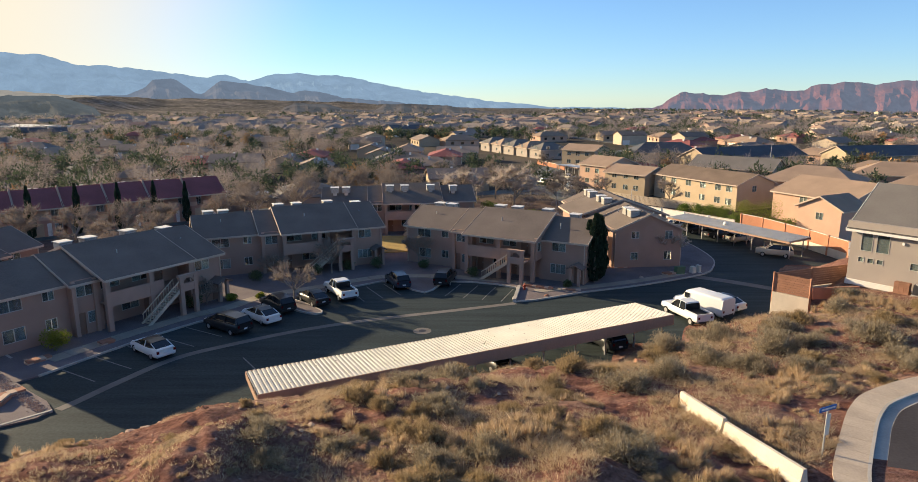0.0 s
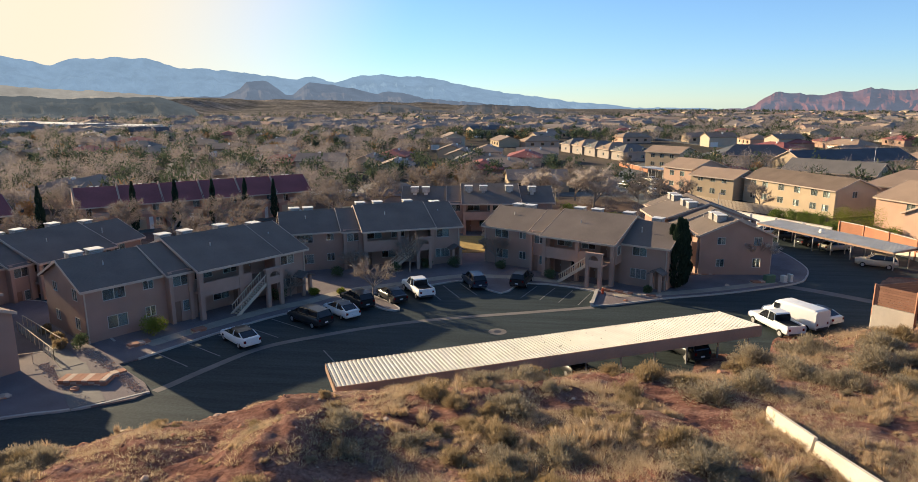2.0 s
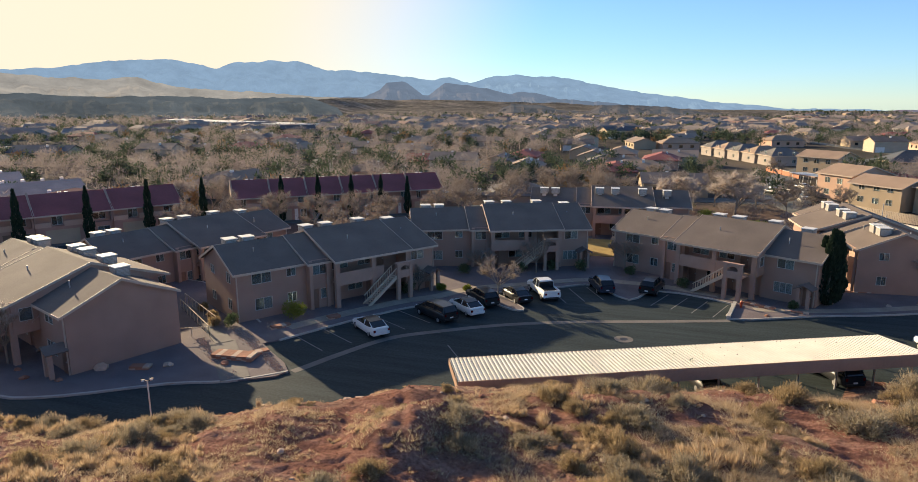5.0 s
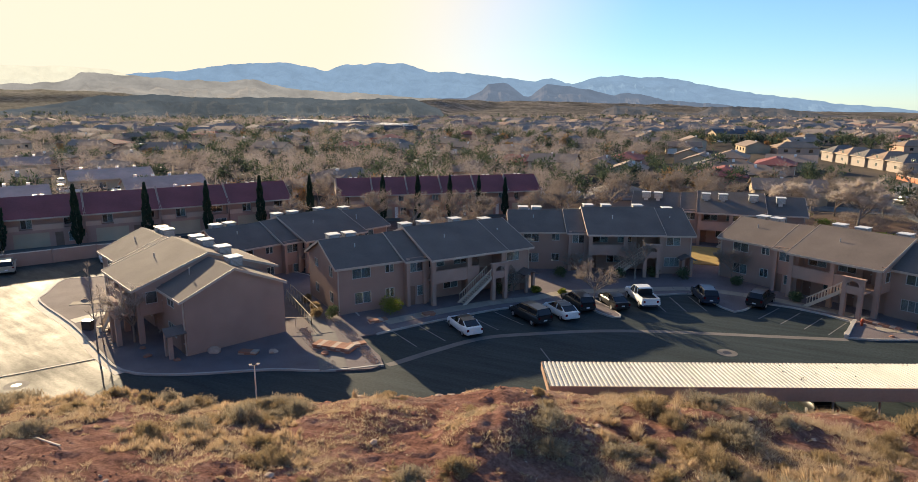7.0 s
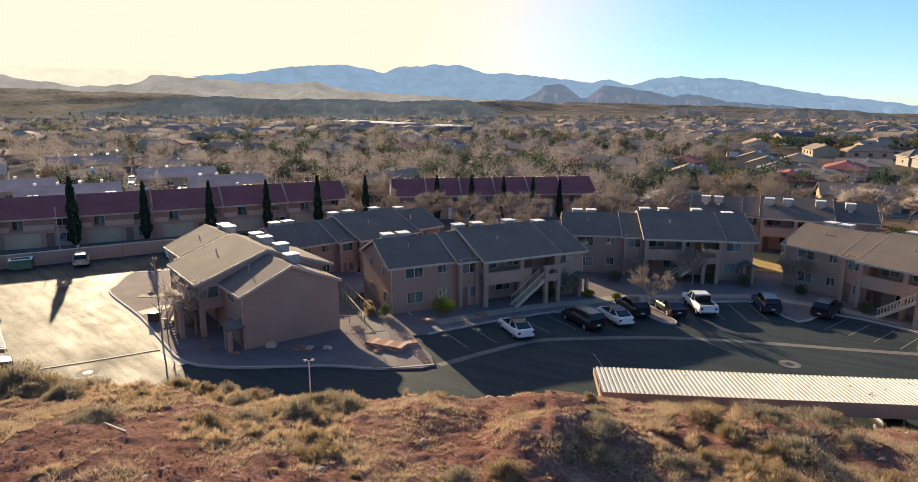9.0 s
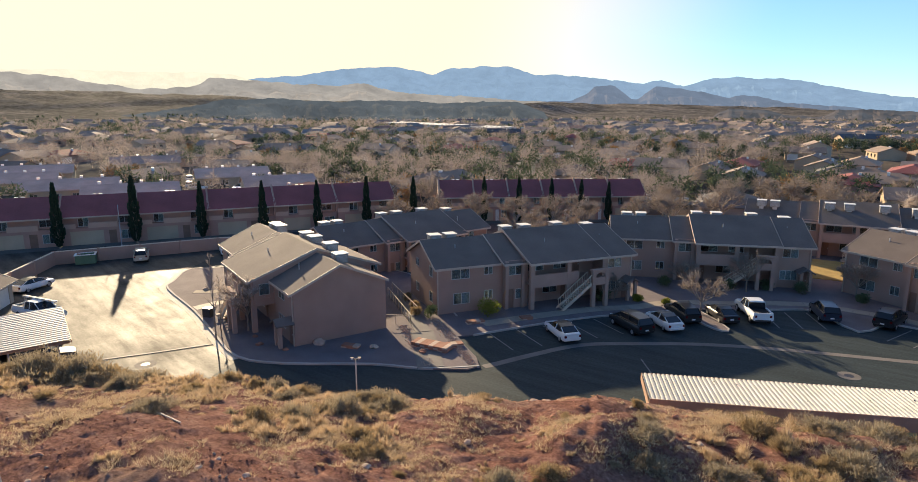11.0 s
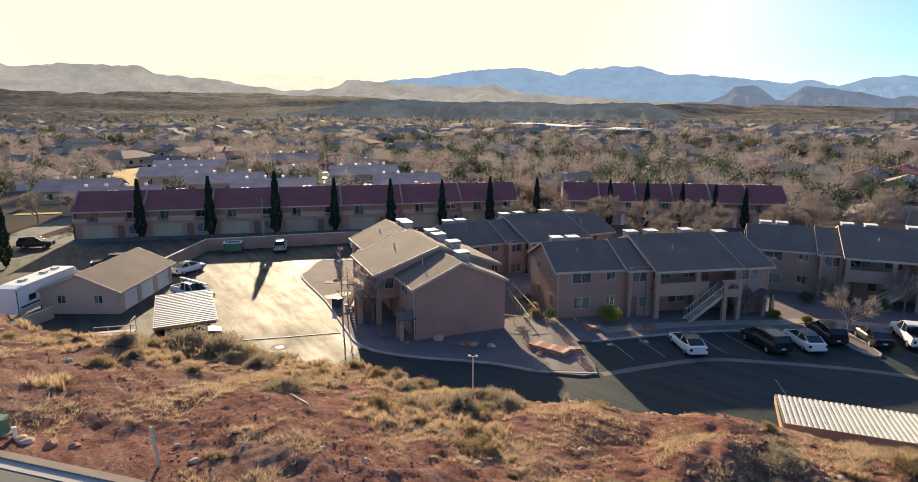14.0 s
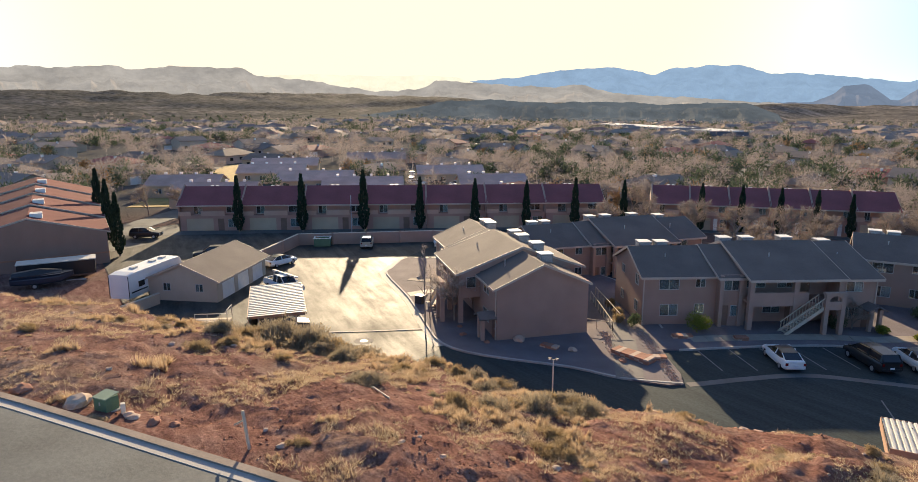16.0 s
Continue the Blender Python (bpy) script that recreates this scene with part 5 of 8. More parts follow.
house("slate_roofed_condos", "long building with a dark slate-blue roof", 40, 12, 4.6, 7.4, TAN_STUCCO, BLUE_ROOF, front=pair((3, 8, 13, 18, 23, 28, 33), 1.4, 1.1), at=pose(72, 186, 0, 0, 0, 24))
house("grey_roofed_condos", "tan townhouses with a grey gable roof and front gables", 20, 11, 4.8, 7.2, TAN_STUCCO, GREY_ROOF, front=pair((2, 6, 10, 14, 17), 1.4, 1.1), at=pose(59.5, 166.5, 0, 0, 0, -42))
house("slate_roofed_condos", "long building with a dark slate-blue roof", 44, 12, 4.8, 7.4, TAN_STUCCO, BLUE_ROOF, front=pair((3, 8, 13, 18, 23, 28, 33), 1.4, 1.1), at=pose(118, 195, 0, 0, 0, 12))

# garage by the sunlit lot
house("garage", "low cream garage building with a tan gable roof", 12.2, 8, 2.6, 4.3, CREAM_STUCCO, SHINGLE, left=[(1.6, 2.5, 1.1, 2.0), (5.4, 6.3, 1.1, 2.0)], front=[(1.2, 4.0, 0, 2.1), (4.8, 7.6, 0, 2.1), (8.6, 11.4, 0, 2.1)], category="garage",
      at=pose(-70.2, 17.3, 0, 0, 0, 137))


ROW_STUCCO = material("row_stucco", (0.41, 0.24, 0.185), 0.92, 0.88, 1.1, 0.5, 25, 0.3)


def townhouse(wd, dark):
    """One unit of the red-roofed row, front facing -y."""
    u = thing("townhouse", "tan townhouse with a dark red roof, garage and balcony", "townhouse", "red-roofed townhouses")
    f = Form()
    T = 0.25
    holes = [(0.12 * wd, 0.55 * wd, 0.0, 2.15), (0.62 * wd, 0.72 * wd, 0.0, 2.1), (0.78 * wd, 0.95 * wd, 0.6, 2.0)]
    wall(f, 0, wd, -0.3, 2.6, 0, T, holes)
    up = [(0.22 * wd, 0.36 * wd, 2.75, 4.3), (0.74 * wd, 0.92 * wd, 3.0, 4.3)]
    wall(f, 0, wd, 2.6, 4.7, 0.9, T, up)
    wall(f, 0, 8.4, -0.3, 4.7, 0.0, T, (), "y")
    wall(f, 0, 8.4, -0.3, 4.7, wd - T, T, (), "y")
    wall(f, T, wd - T, -0.3, 4.7, 8.15, T)
    f.box(0, 0.0, 2.55, wd, 1.0, 2.7)
    part("wall", f, ROW_STUCCO, u)
    gable_roof(u, 0.15, wd - 0.15, 0, 8.4, 4.65, 7.2, 0.35, DARK_RED_ROOF, FASCIA)
    fw = Form()
    fw.add([(-0.12, -0.3, 4.3), (-0.12, 4.2, 7.55), (-0.12, 8.7, 4.3), (0.12, -0.3, 4.3), (0.12, 4.2, 7.55), (0.12, 8.7, 4.3)], [(0, 1, 2), (5, 4, 3), (0, 3, 4, 1), (1, 4, 5, 2), (2, 5, 3, 0)])
    part("party_wall", fw, STUCCO_TRIM, u, "stucco party wall rising above the roof")
    par = Form()
    par.box(0.36 * wd, -0.1, 2.6, 0.74 * wd, 0.08, 3.4)
    par.box(0.0, -0.06, 2.6, 0.2 * wd, 0.06, 3.3)
    part("balcony_parapet", par, PINK_STUCCO, u)
    part("garage_door", Form().box(0.12 * wd, 0.1, 0, 0.55 * wd, 0.15, 2.15), TAN_STUCCO, u, "pale panelled garage door")
    part("door", Form().box(0.62 * wd, 0.1, 0, 0.72 * wd, 0.15, 2.1), WHITE_PAINT if dark else DOOR_PAINT, u)
    window(u, *holes[2], 0, blinds=(0,))
    window(u, *up[0], 0.9, blinds=() if dark else (1,))
    window(u, *up[1], 0.9, blinds=(0, 1) if dark else ())
    for k in range(2):
        part("roof_vent", Form().box(wd * 0.4 + k * 0.9, 4.9, 6.5, wd * 0.4 + k * 0.9 + 0.5, 5.3, 7.2), WHITE_PAINT, u)
    return u


wide, narrow = townhouse(10.5, False), townhouse(6.4, True)
ra, rb = radians(59), radians(40)
row_a = [pose(-116.0 + math.cos(ra) * 10.55 * i, 23.2 + math.sin(ra) * 10.55 * i, 0, 0, 0, 59) for i in range(7)]
row_b = [pose(-72.5 + math.cos(rb) * 6.45 * i, 92.5 + math.sin(rb) * 6.45 * i, 0, 0, 0, 40) for i in range(6)]
wide.matrix_basis, narrow.matrix_basis = row_a[0], row_b[0]
for m in row_a[1:]:
    copy_thing(wide, m)
for m in row_b[1:]:
    copy_thing(narrow, m)


# brown building with four stepped gables
bb = thing("gabled_apartments", "brown stucco building with four stepped red gable roofs", "apartment building", at=pose(-97.5, 10.3, -0.6, 0, 0, 176))
f = Form()
wall(f, 0, 48, -1, 4.9, 0, 0.25, [(x, x + 1.2, 2.9, 4.2) for x in (1.2, 13, 25, 37)])
wall(f, 0, 48, -1, 4.9, 17.5, 0.25)
wall(f, 0.25, 17.5, -1, 4.9, 0, 0.25, [(15.2, 16.2, 2.4, 3.6)], "y")
gable_wall(f, 0.0, 0.25, 0, 17.75, 4.9, 7.2)
wall(f, 0.25, 17.5, -1, 4.9, 47.75, 0.25, (), "y")
part("wall", f, BROWN_STUCCO, bb)
part("band", Form().box(-0.06, -0.05, 2.0, -0.003, 17.8, 2.2), BRICK_RED, bb)
for i in range(4):
    gable_roof(bb, i * 12 + 0.5, i * 12 + 11.6, 0, 17.75, 5.0 + i * 0.25, 7.45 + i * 0.3, 0.4, MAROON_ROOF, FASCIA)
    g = Form()
    for s in range(2):
        g.box(i * 12 + 2.2 + s * 1.1, 7.2, 7.0 + i * 0.3, i * 12 + 2.9 + s * 1.1, 8.6, 7.7 + i * 0.3)
    part("skylight", g, WHITE_PAINT, bb)
window(bb, 15.2, 16.2, 2.4, 3.6, 0, "y", -1, panes=1, blinds=(0,))
window(bb, 1.2, 2.4, 2.9, 4.2, 0, blinds=(0,))

# ---- vehicles ----
def paint(name, c, metal=0.0):
    return material(name, c, 0.34, 0.94, 1.05, 0.8, 8, 0.0, metal=metal, spec=0.4, coat=0.2)


CAR_WHITE, CAR_BLACK, CAR_GREY = paint("white_car_paint", (0.72, 0.72, 0.70)), paint("black_car_paint", (0.015, 0.016, 0.018)), paint("grey_car_paint", (0.016, 0.018, 0.02))
CAR_TAN, CAR_BLUE = paint("tan_car_paint", (0.40, 0.36, 0.28)), paint("dark_blue_car_paint", (0.02, 0.03, 0.05))
TAIL_RED = material("tail_light_red", (0.14, 0.012, 0.01), 0.2, 0.95, 1.05, 2, 8, 0.0)
LAMP_CLEAR = material("headlight_glass", (0.75, 0.75, 0.72), 0.15, 0.95, 1.05, 2, 8, 0.0)
PLATE = material("plate_white", (0.7, 0.7, 0.7), 0.5, 0.95, 1.05, 2, 8, 0.0)


def loft(sections):
    """Skin over cross-sections (x, half width low, half width high, bottom, shoulder, top): a rounded eight-cornered hull."""
    f = Form()
    n = 10
    for x, wl, wh, zb, zs, zt in sections:
        ring = [(-wl * 0.86, zb), (-wl, zb + (zs - zb) * 0.25), (-wl, zs - (zs - zb) * 0.12), (-wl * 0.97, zs), (-wh, zt - (zt - zs) * 0.12), (-wh * 0.86, zt)]
        ring = ring[:5] + [(-wh * 0.85, zt), (wh * 0.85, zt)] + [(-y, z) for y, z in reversed(ring[1:5])] + [(wl * 0.86, zb)]
        n = len(ring)
        f.v += [(x, y, z) for y, z in ring]
    for i in range(len(sections) - 1):
        for j in range(n):
            k = (j + 1) % n
            f.f.append((i * n + j, i * n + k, (i + 1) * n + k, (i + 1) * n + j))
    f.f.append(tuple(range(n)))
    f.f.append(tuple(reversed(range((len(sections) - 1) * n, len(sections) * n))))
    return f


def wheel(parent, x, y, r=0.33):
    s = 1 if y > 0 else -1
    w = part("wheel", Form().tube((x, y - s * 0.20, r), (x, y, r), r, n=18), RUBBER, parent)
    part("rim", Form().tube((x, y - s * 0.02, r), (x, y + s * 0.012, r), r * 0.64, r * 0.6, n=14), STEEL, w)


def car(name, label, mat, kind):
    """Front towards +x, standing on z = 0."""
    c = thing(name, label, "truck" if kind == "pickup" else "van" if kind == "van" else "car", "parked vehicles")
    if kind == "sedan":
        L, W, zb = 4.7, 0.9, 0.22
        body = [(-L / 2, .74, .70, .45, .72, .95), (-2.2, .86, .76, .28, .80, 1.02), (-1.6, .9, .8, zb, .82, 1.03), (0, .91, .82, zb, .82, .98), (1.0, .91, .8, zb, .80, .94), (1.9, .88, .74, .25, .72, .84), (L / 2 - .05, .74, .62, .35, .6, .7)]
        cab = [(-2.0, .74, .64, .96, .98, 1.035), (-1.2, .81, .66, .95, 1.02, 1.33), (-0.45, .84, .67, .95, 1.04, 1.44), (0.3, .83, .66, .95, 1.04, 1.41), (1.45, .78, .66, .93, .95, .97)]
    elif kind == "suv":
        L, W, zb = 4.75, 0.94, 0.3
        body = [(-L / 2, .82, .78, .5, .85, 1.1), (-2.2, .92, .82, .35, .95, 1.15), (-1, .95, .85, zb, .98, 1.14), (0.9, .95, .85, zb, .96, 1.1), (1.8, .92, .8, .33, .88, 1.02), (L / 2 - .05, .8, .68, .42, .75, .9)]
        cab = [(-2.3, .8, .66, 1.1, 1.15, 1.2), (-1.95, .82, .66, 1.1, 1.2, 1.66), (-0.5, .84, .68, 1.1, 1.22, 1.74), (0.2, .84, .67, 1.1, 1.22, 1.7), (1.1, .78, .64, 1.07, 1.09, 1.11)]
    elif kind == "minivan":
        L, W, zb = 5.1, 0.97, 0.25
        body = [(-L / 2, .86, .8, .45, .9, 1.1), (-2.3, .95, .86, .3, .98, 1.15), (0, .98, .88, zb, .98, 1.12), (1.5, .95, .82, .28, .88, 1.03), (L / 2 - .05, .8, .66, .38, .68, .82)]
        cab = [(-2.5, .84, .7, 1.05, 1.12, 1.2), (-2.2, .86, .7, 1.05, 1.2, 1.7), (-0.5, .88, .72, 1.05, 1.22, 1.76), (0.6, .86, .7, 1.05, 1.2, 1.66), (1.7, .76, .62, 1.0, 1.02, 1.04)]
    elif kind == "pickup":
        L, W, zb = 5.7, 0.98, 0.42
        body = [(-L / 2, .94, .9, .55, .95, 1.12), (-2.6, .97, .92, .45, 1.0, 1.16), (-.9, .97, .92, zb, 1.0, 1.16), (1.0, .97, .9, zb, 1.0, 1.16), (2.2, .95, .86, .45, .96, 1.12), (L / 2 - .03, .88, .78, .5, .85, 1.0)]
        cab = [(-0.95, .88, .76, 1.12, 1.24, 1.80), (-0.8, .88, .76, 1.12, 1.26, 1.88), (0.3, .88, .76, 1.12, 1.26, 1.9), (0.62, .88, .75, 1.12, 1.24, 1.84), (1.42, .82, .7, 1.12, 1.14, 1.16)]
    else:
        L, W, zb = 5.9, 1.02, 0.4
        body = [(-L / 2, .96, .9, .5, 1.2, 2.1), (-2.7, 1.02, .94, zb, 1.3, 2.25), (1.0, 1.02, .94, zb, 1.3, 2.27), (1.5, 1.0, .86, zb, 1.25, 2.1), (2.0, .98, .84, .42, 1.05, 1.35), (L / 2 - .05, .9, .74, .5, .9, 1.05)]
        cab = None
    hull = part("body", loft(body), mat, c, smooth=True)
    bev = hull.modifiers.new("soft_edges", "BEVEL")
    bev.width, bev.segments, bev.limit_method, bev.angle_limit = 0.08, 3, "ANGLE", radians(25)
    if cab:
        part("cabin_glass", loft(cab), DARK_GLASS_CAR, c, "dark tinted windows")
        top = max(s[5] for s in cab)
        xs = [s[0] for s in cab if s[5] > top - 0.35]
        wt = [s[2] for s in cab if s[5] > top - 0.35][0]
        zs = [s[5] for s in cab if s[5] > top - 0.35]
        roof = Form()
        for (xa, za), (xb, zb2) in zip(zip(xs, zs), zip(xs[1:], zs[1:])):
            roof.slab([(xa, -wt * 0.92, za + 0.03), (xb, -wt * 0.92, zb2 + 0.03), (xb, wt * 0.92, zb2 + 0.03), (xa, wt * 0.92, za + 0.03)], 0.05)
        part("roof", roof, CAR_BLACK if (kind == "sedan" and mat == CAR_WHITE) else mat, c)
        for s in (-1, 1):
            for (x0, wl0, wh0, b0, s0, t0), (x1, wl1, wh1, b1, s1, t1) in ((cab[0], cab[1]), (cab[-1], cab[-2])):
                part("pillar", Form().bar((x0, s * wl0 * 0.98, s0), (x1, s * wh1 * 1.0, t1), 0.055, 0.06), mat, c)
            xm = (cab[1][0] + cab[-2][0]) / 2
            part("pillar", Form().bar((xm, s * cab[2][1] * 1.01, cab[2][4]), (xm, s * cab[2][2] * 1.02, cab[2][5]), 0.07, 0.07), mat, c)
    else:
        part("windscreen", Form().slab([(1.56, -0.8, 2.0), (2.02, -0.8, 1.4), (2.02, 0.8, 1.4), (1.56, 0.8, 2.0)][::-1], 0.02), DARK_GLASS_CAR, c, "dark windscreen")
        for s in (-1, 1):
            part("side_window", Form().box(0.9, s * 1.0 - 0.02, 1.4, 1.5, s * 1.0 + 0.02, 1.95), DARK_GLASS_CAR, c)
    if kind == "pickup":
        bedf = Form().box(-L / 2 + 0.12, -0.8, 1.0, -0.95, 0.8, 1.165)
        part("bed", bedf, RUBBER, c, "black pickup bed liner")
        rails = Form()
        for s in (-1, 1):
            rails.box(-L / 2 + 0.05, s * 0.86 - 0.06, 1.15, -0.9, s * 0.86 + 0.06, 1.3)
        rails.box(-L / 2 + 0.02, -0.86, 1.1, -L / 2 + 0.1, 0.86, 1.3)
        part("bed_rim", rails, mat, c)
    r = 0.38 if kind in ("pickup", "van") else 0.34
    for x in (-L / 2 + 0.95, L / 2 - 0.95):
        for y in (-W, W):
            wheel(c, x, y * 1.0, r)
    zl = 0.95 if kind in ("pickup", "suv", "minivan", "van") else 0.78
    for s in (-1, 1):
        part("tail_light", Form().box(-L / 2 - 0.015, s * 0.7 - 0.1, zl - 0.12, -L / 2 + 0.06, s * 0.7 + 0.1, zl + 0.1), TAIL_RED, c)
        part("headlight", Form().box(L / 2 - 0.12, s * 0.58 - 0.14, zl - 0.27, L / 2 - 0.035, s * 0.58 + 0.14, zl - 0.1), LAMP_CLEAR, c)
        if cab:
            part("mirror", Form().box(cab[-1][0] - 0.35, s * 0.98 - 0.09, cab[-1][5] + 0.02, cab[-1][0] - 0.2, s * 0.98 + 0.09, cab[-1][5] + 0.18), mat, c)
    part("rear_bumper", Form().box(-L / 2 - 0.06, -0.75, 0.42, -L / 2 + 0.05, 0.75, 0.6), DARK_METAL if kind in ("pickup", "van") else mat, c)
    part("number_plate", Form().box(-L / 2 - 0.075, -0.17, 0.62, -L / 2 - 0.03, 0.17, 0.74), PLATE, c)
    return c


DARK_GLASS_CAR = material("car_window", (0.015, 0.017, 0.02), 0.1, 0.9, 1.1, 1, 5, 0.0, spec=0.5)
KINDS = {
    "sedan_white": car("sedan", "white sedan parked in a bay", CAR_WHITE, "sedan"),
    "sedan_black": car("sedan", "black sedan parked in a bay", CAR_BLACK, "sedan"),
    "sedan_tan": car("sedan", "tan sedan parked under a carport", CAR_TAN, "sedan"),
    "suv_blue": car("suv", "dark blue SUV parked in a bay", CAR_BLUE, "suv"),
    "suv_black": car("suv", "black SUV parked in a bay", CAR_BLACK, "suv"),
    "suv_tan": car("suv", "tan SUV parked by the carport", CAR_TAN, "suv"),
    "suv_grey": car("suv", "dark grey SUV parked in a bay", CAR_GREY, "suv"),
    "minivan": car("minivan", "dark minivan parked in a bay", CAR_GREY, "minivan"),
    "pickup_white": car("pickup", "white pickup truck parked on asphalt", CAR_WHITE, "pickup"),
    "van_white": car("van", "white cargo van parked on asphalt", CAR_WHITE, "van"),
}
PARKED = [
    ("sedan_white", -26.0, 51.5, 142), ("minivan", -21.6, 57.2, 146), ("sedan_white", -19.3, 59.9, 138), ("suv_grey", -18.6, 63.2, 133), ("sedan_black", -15.4, 65.5, 128),
    ("pickup_white", -13.0, 68.0, 121), ("suv_blue", -7.1, 72.0, 113), ("suv_black", -1.6, 73.2, 77), ("pickup_white", 22.4, 60.6, 108), ("van_white", 24.7, 62.4, 122),
    ("sedan_white", 27.3, 64.0, 122), ("suv_tan", 43.5, 86.6, 155), ("sedan_tan", 42.6, 96.0, 20), ("sedan_black", 40.6, 99.2, 20), ("suv_grey", 38.6, 103.0, 20), ("sedan_white", 36.9, 106.4, 20),
    ("suv_grey", 12.6, 53.4, 116), ("sedan_black", 2.7, 49.0, 116), ("suv_blue", -5.3, 45.0, 116),
    ("sedan_white", -82.9, 28.9, 112), ("pickup_white", -70.6, 24.9, 12), ("suv_grey", -92.4, 22.4, 250), ("suv_grey", -57.1, 20.0, 71), ("pickup_white", -95.2, 62.5, 60), ("suv_grey", -92.3, 68.2, 60),
    ("suv_grey", -113, 17.5, 60), ("sedan_white", -77.6, 88.2, 40), ("suv_grey", 21.5, 163, 120), ("sedan_black", 25.5, 168, 120), ("sedan_tan", 29.5, 176, 120),
]
placed = set()
for kind, x, y, a in PARKED:
    if kind in placed:
        copy_thing(KINDS[kind], pose(x, y, 0.004, 0, 0, a))
    else:
        KINDS[kind].matrix_basis = pose(x, y, 0.004, 0, 0, a)
        placed.add(kind)


def caravan():
    c = thing("travel_trailer", "white travel trailer parked beside the garage", "trailer", at=pose(-74.4, 8.4, 0.3, 0, 0, 135))
    f = loft([(0, 1.2, 1.15, 0.6, 2.6, 3.2), (1.0, 1.22, 1.18, 0.55, 2.7, 3.35), (7.6, 1.22, 1.18, 0.55, 2.7, 3.35), (9.0, 1.22, 1.18, 1.2, 2.7, 3.3), (9.6, 1.15, 1.0, 1.5, 2.5, 3.0)])
    part("body", f, CAR_WHITE, c)
    for x, z0 in ((1.5, 1.6), (4.2, 1.6), (7.0, 1.8)):
        for s in (-1, 1):
            part("window", Form().box(x, s * 1.23 - 0.015, z0, x + 1.0, s * 1.23 + 0.015, z0 + 0.6), DARK_GLASS_CAR, c)
    part("door", Form().box(3.0, -1.245, 0.75, 3.7, -1.215, 2.6), WHITE_PAINT, c)
    for x in (2.2, 5.4, 7.2):
        part("roof_vent", Form().box(x, -0.3, 3.33, x + 0.7, 0.3, 3.52), COOLER_METAL, c)
    part("stripe", Form().box(0.3, 1.222, 1.15, 8.0, 1.232, 1.3).box(0.3, -1.232, 1.15, 8.0, -1.222, 1.3), CAR_GREY, c)
    part("rear_frame", Form().box(-0.03, -1.2, 0.6, -0.005, -1.12, 3.1), DARK_METAL, c)
    part("rear_frame", Form().box(-0.03, 1.12, 0.6, -0.005, 1.2, 3.1), DARK_METAL, c)
    for x in (3.6, 4.5):
        for y in (-1.2, 1.2):
            wheel(c, x, y, 0.36)
caravan()

bt = thing("boat_trailer", "covered boat on a trailer beside the brown building", "boat", at=pose(-88.5, 2.0, 0, 0, 0, 80))
part("hull", loft([(-3, 1.0, 1.1, 0.6, 1.2, 1.5), (0, 1.15, 1.25, 0.5, 1.3, 1.6), (2.0, 0.9, 1.05, 0.6, 1.35, 1.65), (3.3, 0.15, 0.2, 1.2, 1.5, 1.7)]), CAR_BLUE, bt)
part("cover", loft([(-2.8, 1.0, 0.5, 1.5, 1.6, 1.9), (0, 1.1, 0.4, 1.6, 1.7, 2.2), (2.2, 0.7, 0.2, 1.6, 1.7, 1.9)]), CAR_GREY, bt, "grey boat cover")
for y in (-1.1, 1.1):
    wheel(bt, -0.6, y, 0.34)
part("drawbar", Form().bar((2.5, 0, 0.5), (4.6, 0, 0.45), 0.12), STEEL, bt)
bx = thing("cargo_trailer", "long dark cargo trailer with a pale top", "trailer", at=pose(-92.0, 0.8, 0, 0, 0, 84))
part("body", Form().box(-1.0, -1.2, 0.6, 7.2, 1.2, 2.3), CAR_GREY, bx)
part("top", Form().box(-1.1, -1.26, 2.3, 7.3, 1.26, 2.42), COOLER_METAL, bx)
for x in (2.4, 3.4):
    for y in (-1.15, 1.15):
        wheel(bx, x, y, 0.36)
ut = thing("utility_trailer", "open steel utility trailer beside the garage", "trailer", at=pose(-62.5, 14.6, 0, 0, 0, 60))
part("deck", Form().box(-1.8, -0.9, 0.5, 1.8, 0.9, 0.6), STAIR_WOOD, ut)
rf = Form()
for s in (-0.9, 0.9):
    rf.bar((-1.8, s, 1.0), (1.8, s, 1.0), 0.06)
    for x in (-1.8, -0.6, 0.6, 1.8):
        rf.bar((x, s, 0.55), (x, s, 1.0), 0.05)
rf.bar((1.8, -0.9, 1.9), (1.8, 0.9, 1.9), 0.06).bar((1.8, -0.9, 0.6), (1.8, -0.9, 1.9), 0.06).bar((1.8, 0.9, 0.6), (1.8, 0.9, 1.9), 0.06)
part("rail_frame", rf, STEEL, ut)
for y in (-1.0, 1.0):
    wheel(ut, 0, y, 0.3)
dp = thing("dumpster", "open dumpster with a white rim by the lot wall", "dumpster", at=pose(-91.0, 38.5, 0, 0, 0, 60))
part("bin", Form().box(-1.2, -0.9, 0.1, 1.2, -0.8, 1.3).box(-1.2, 0.8, 0.1, 1.2, 0.9, 1.3).box(-1.2, -0.8, 0.1, -1.1, 0.8, 1.3).box(1.1, -0.8, 0.1, 1.2, 0.8, 1.3).box(-1.1, -0.8, 0.1, 1.1, 0.8, 0.2), GREEN_METAL, dp)
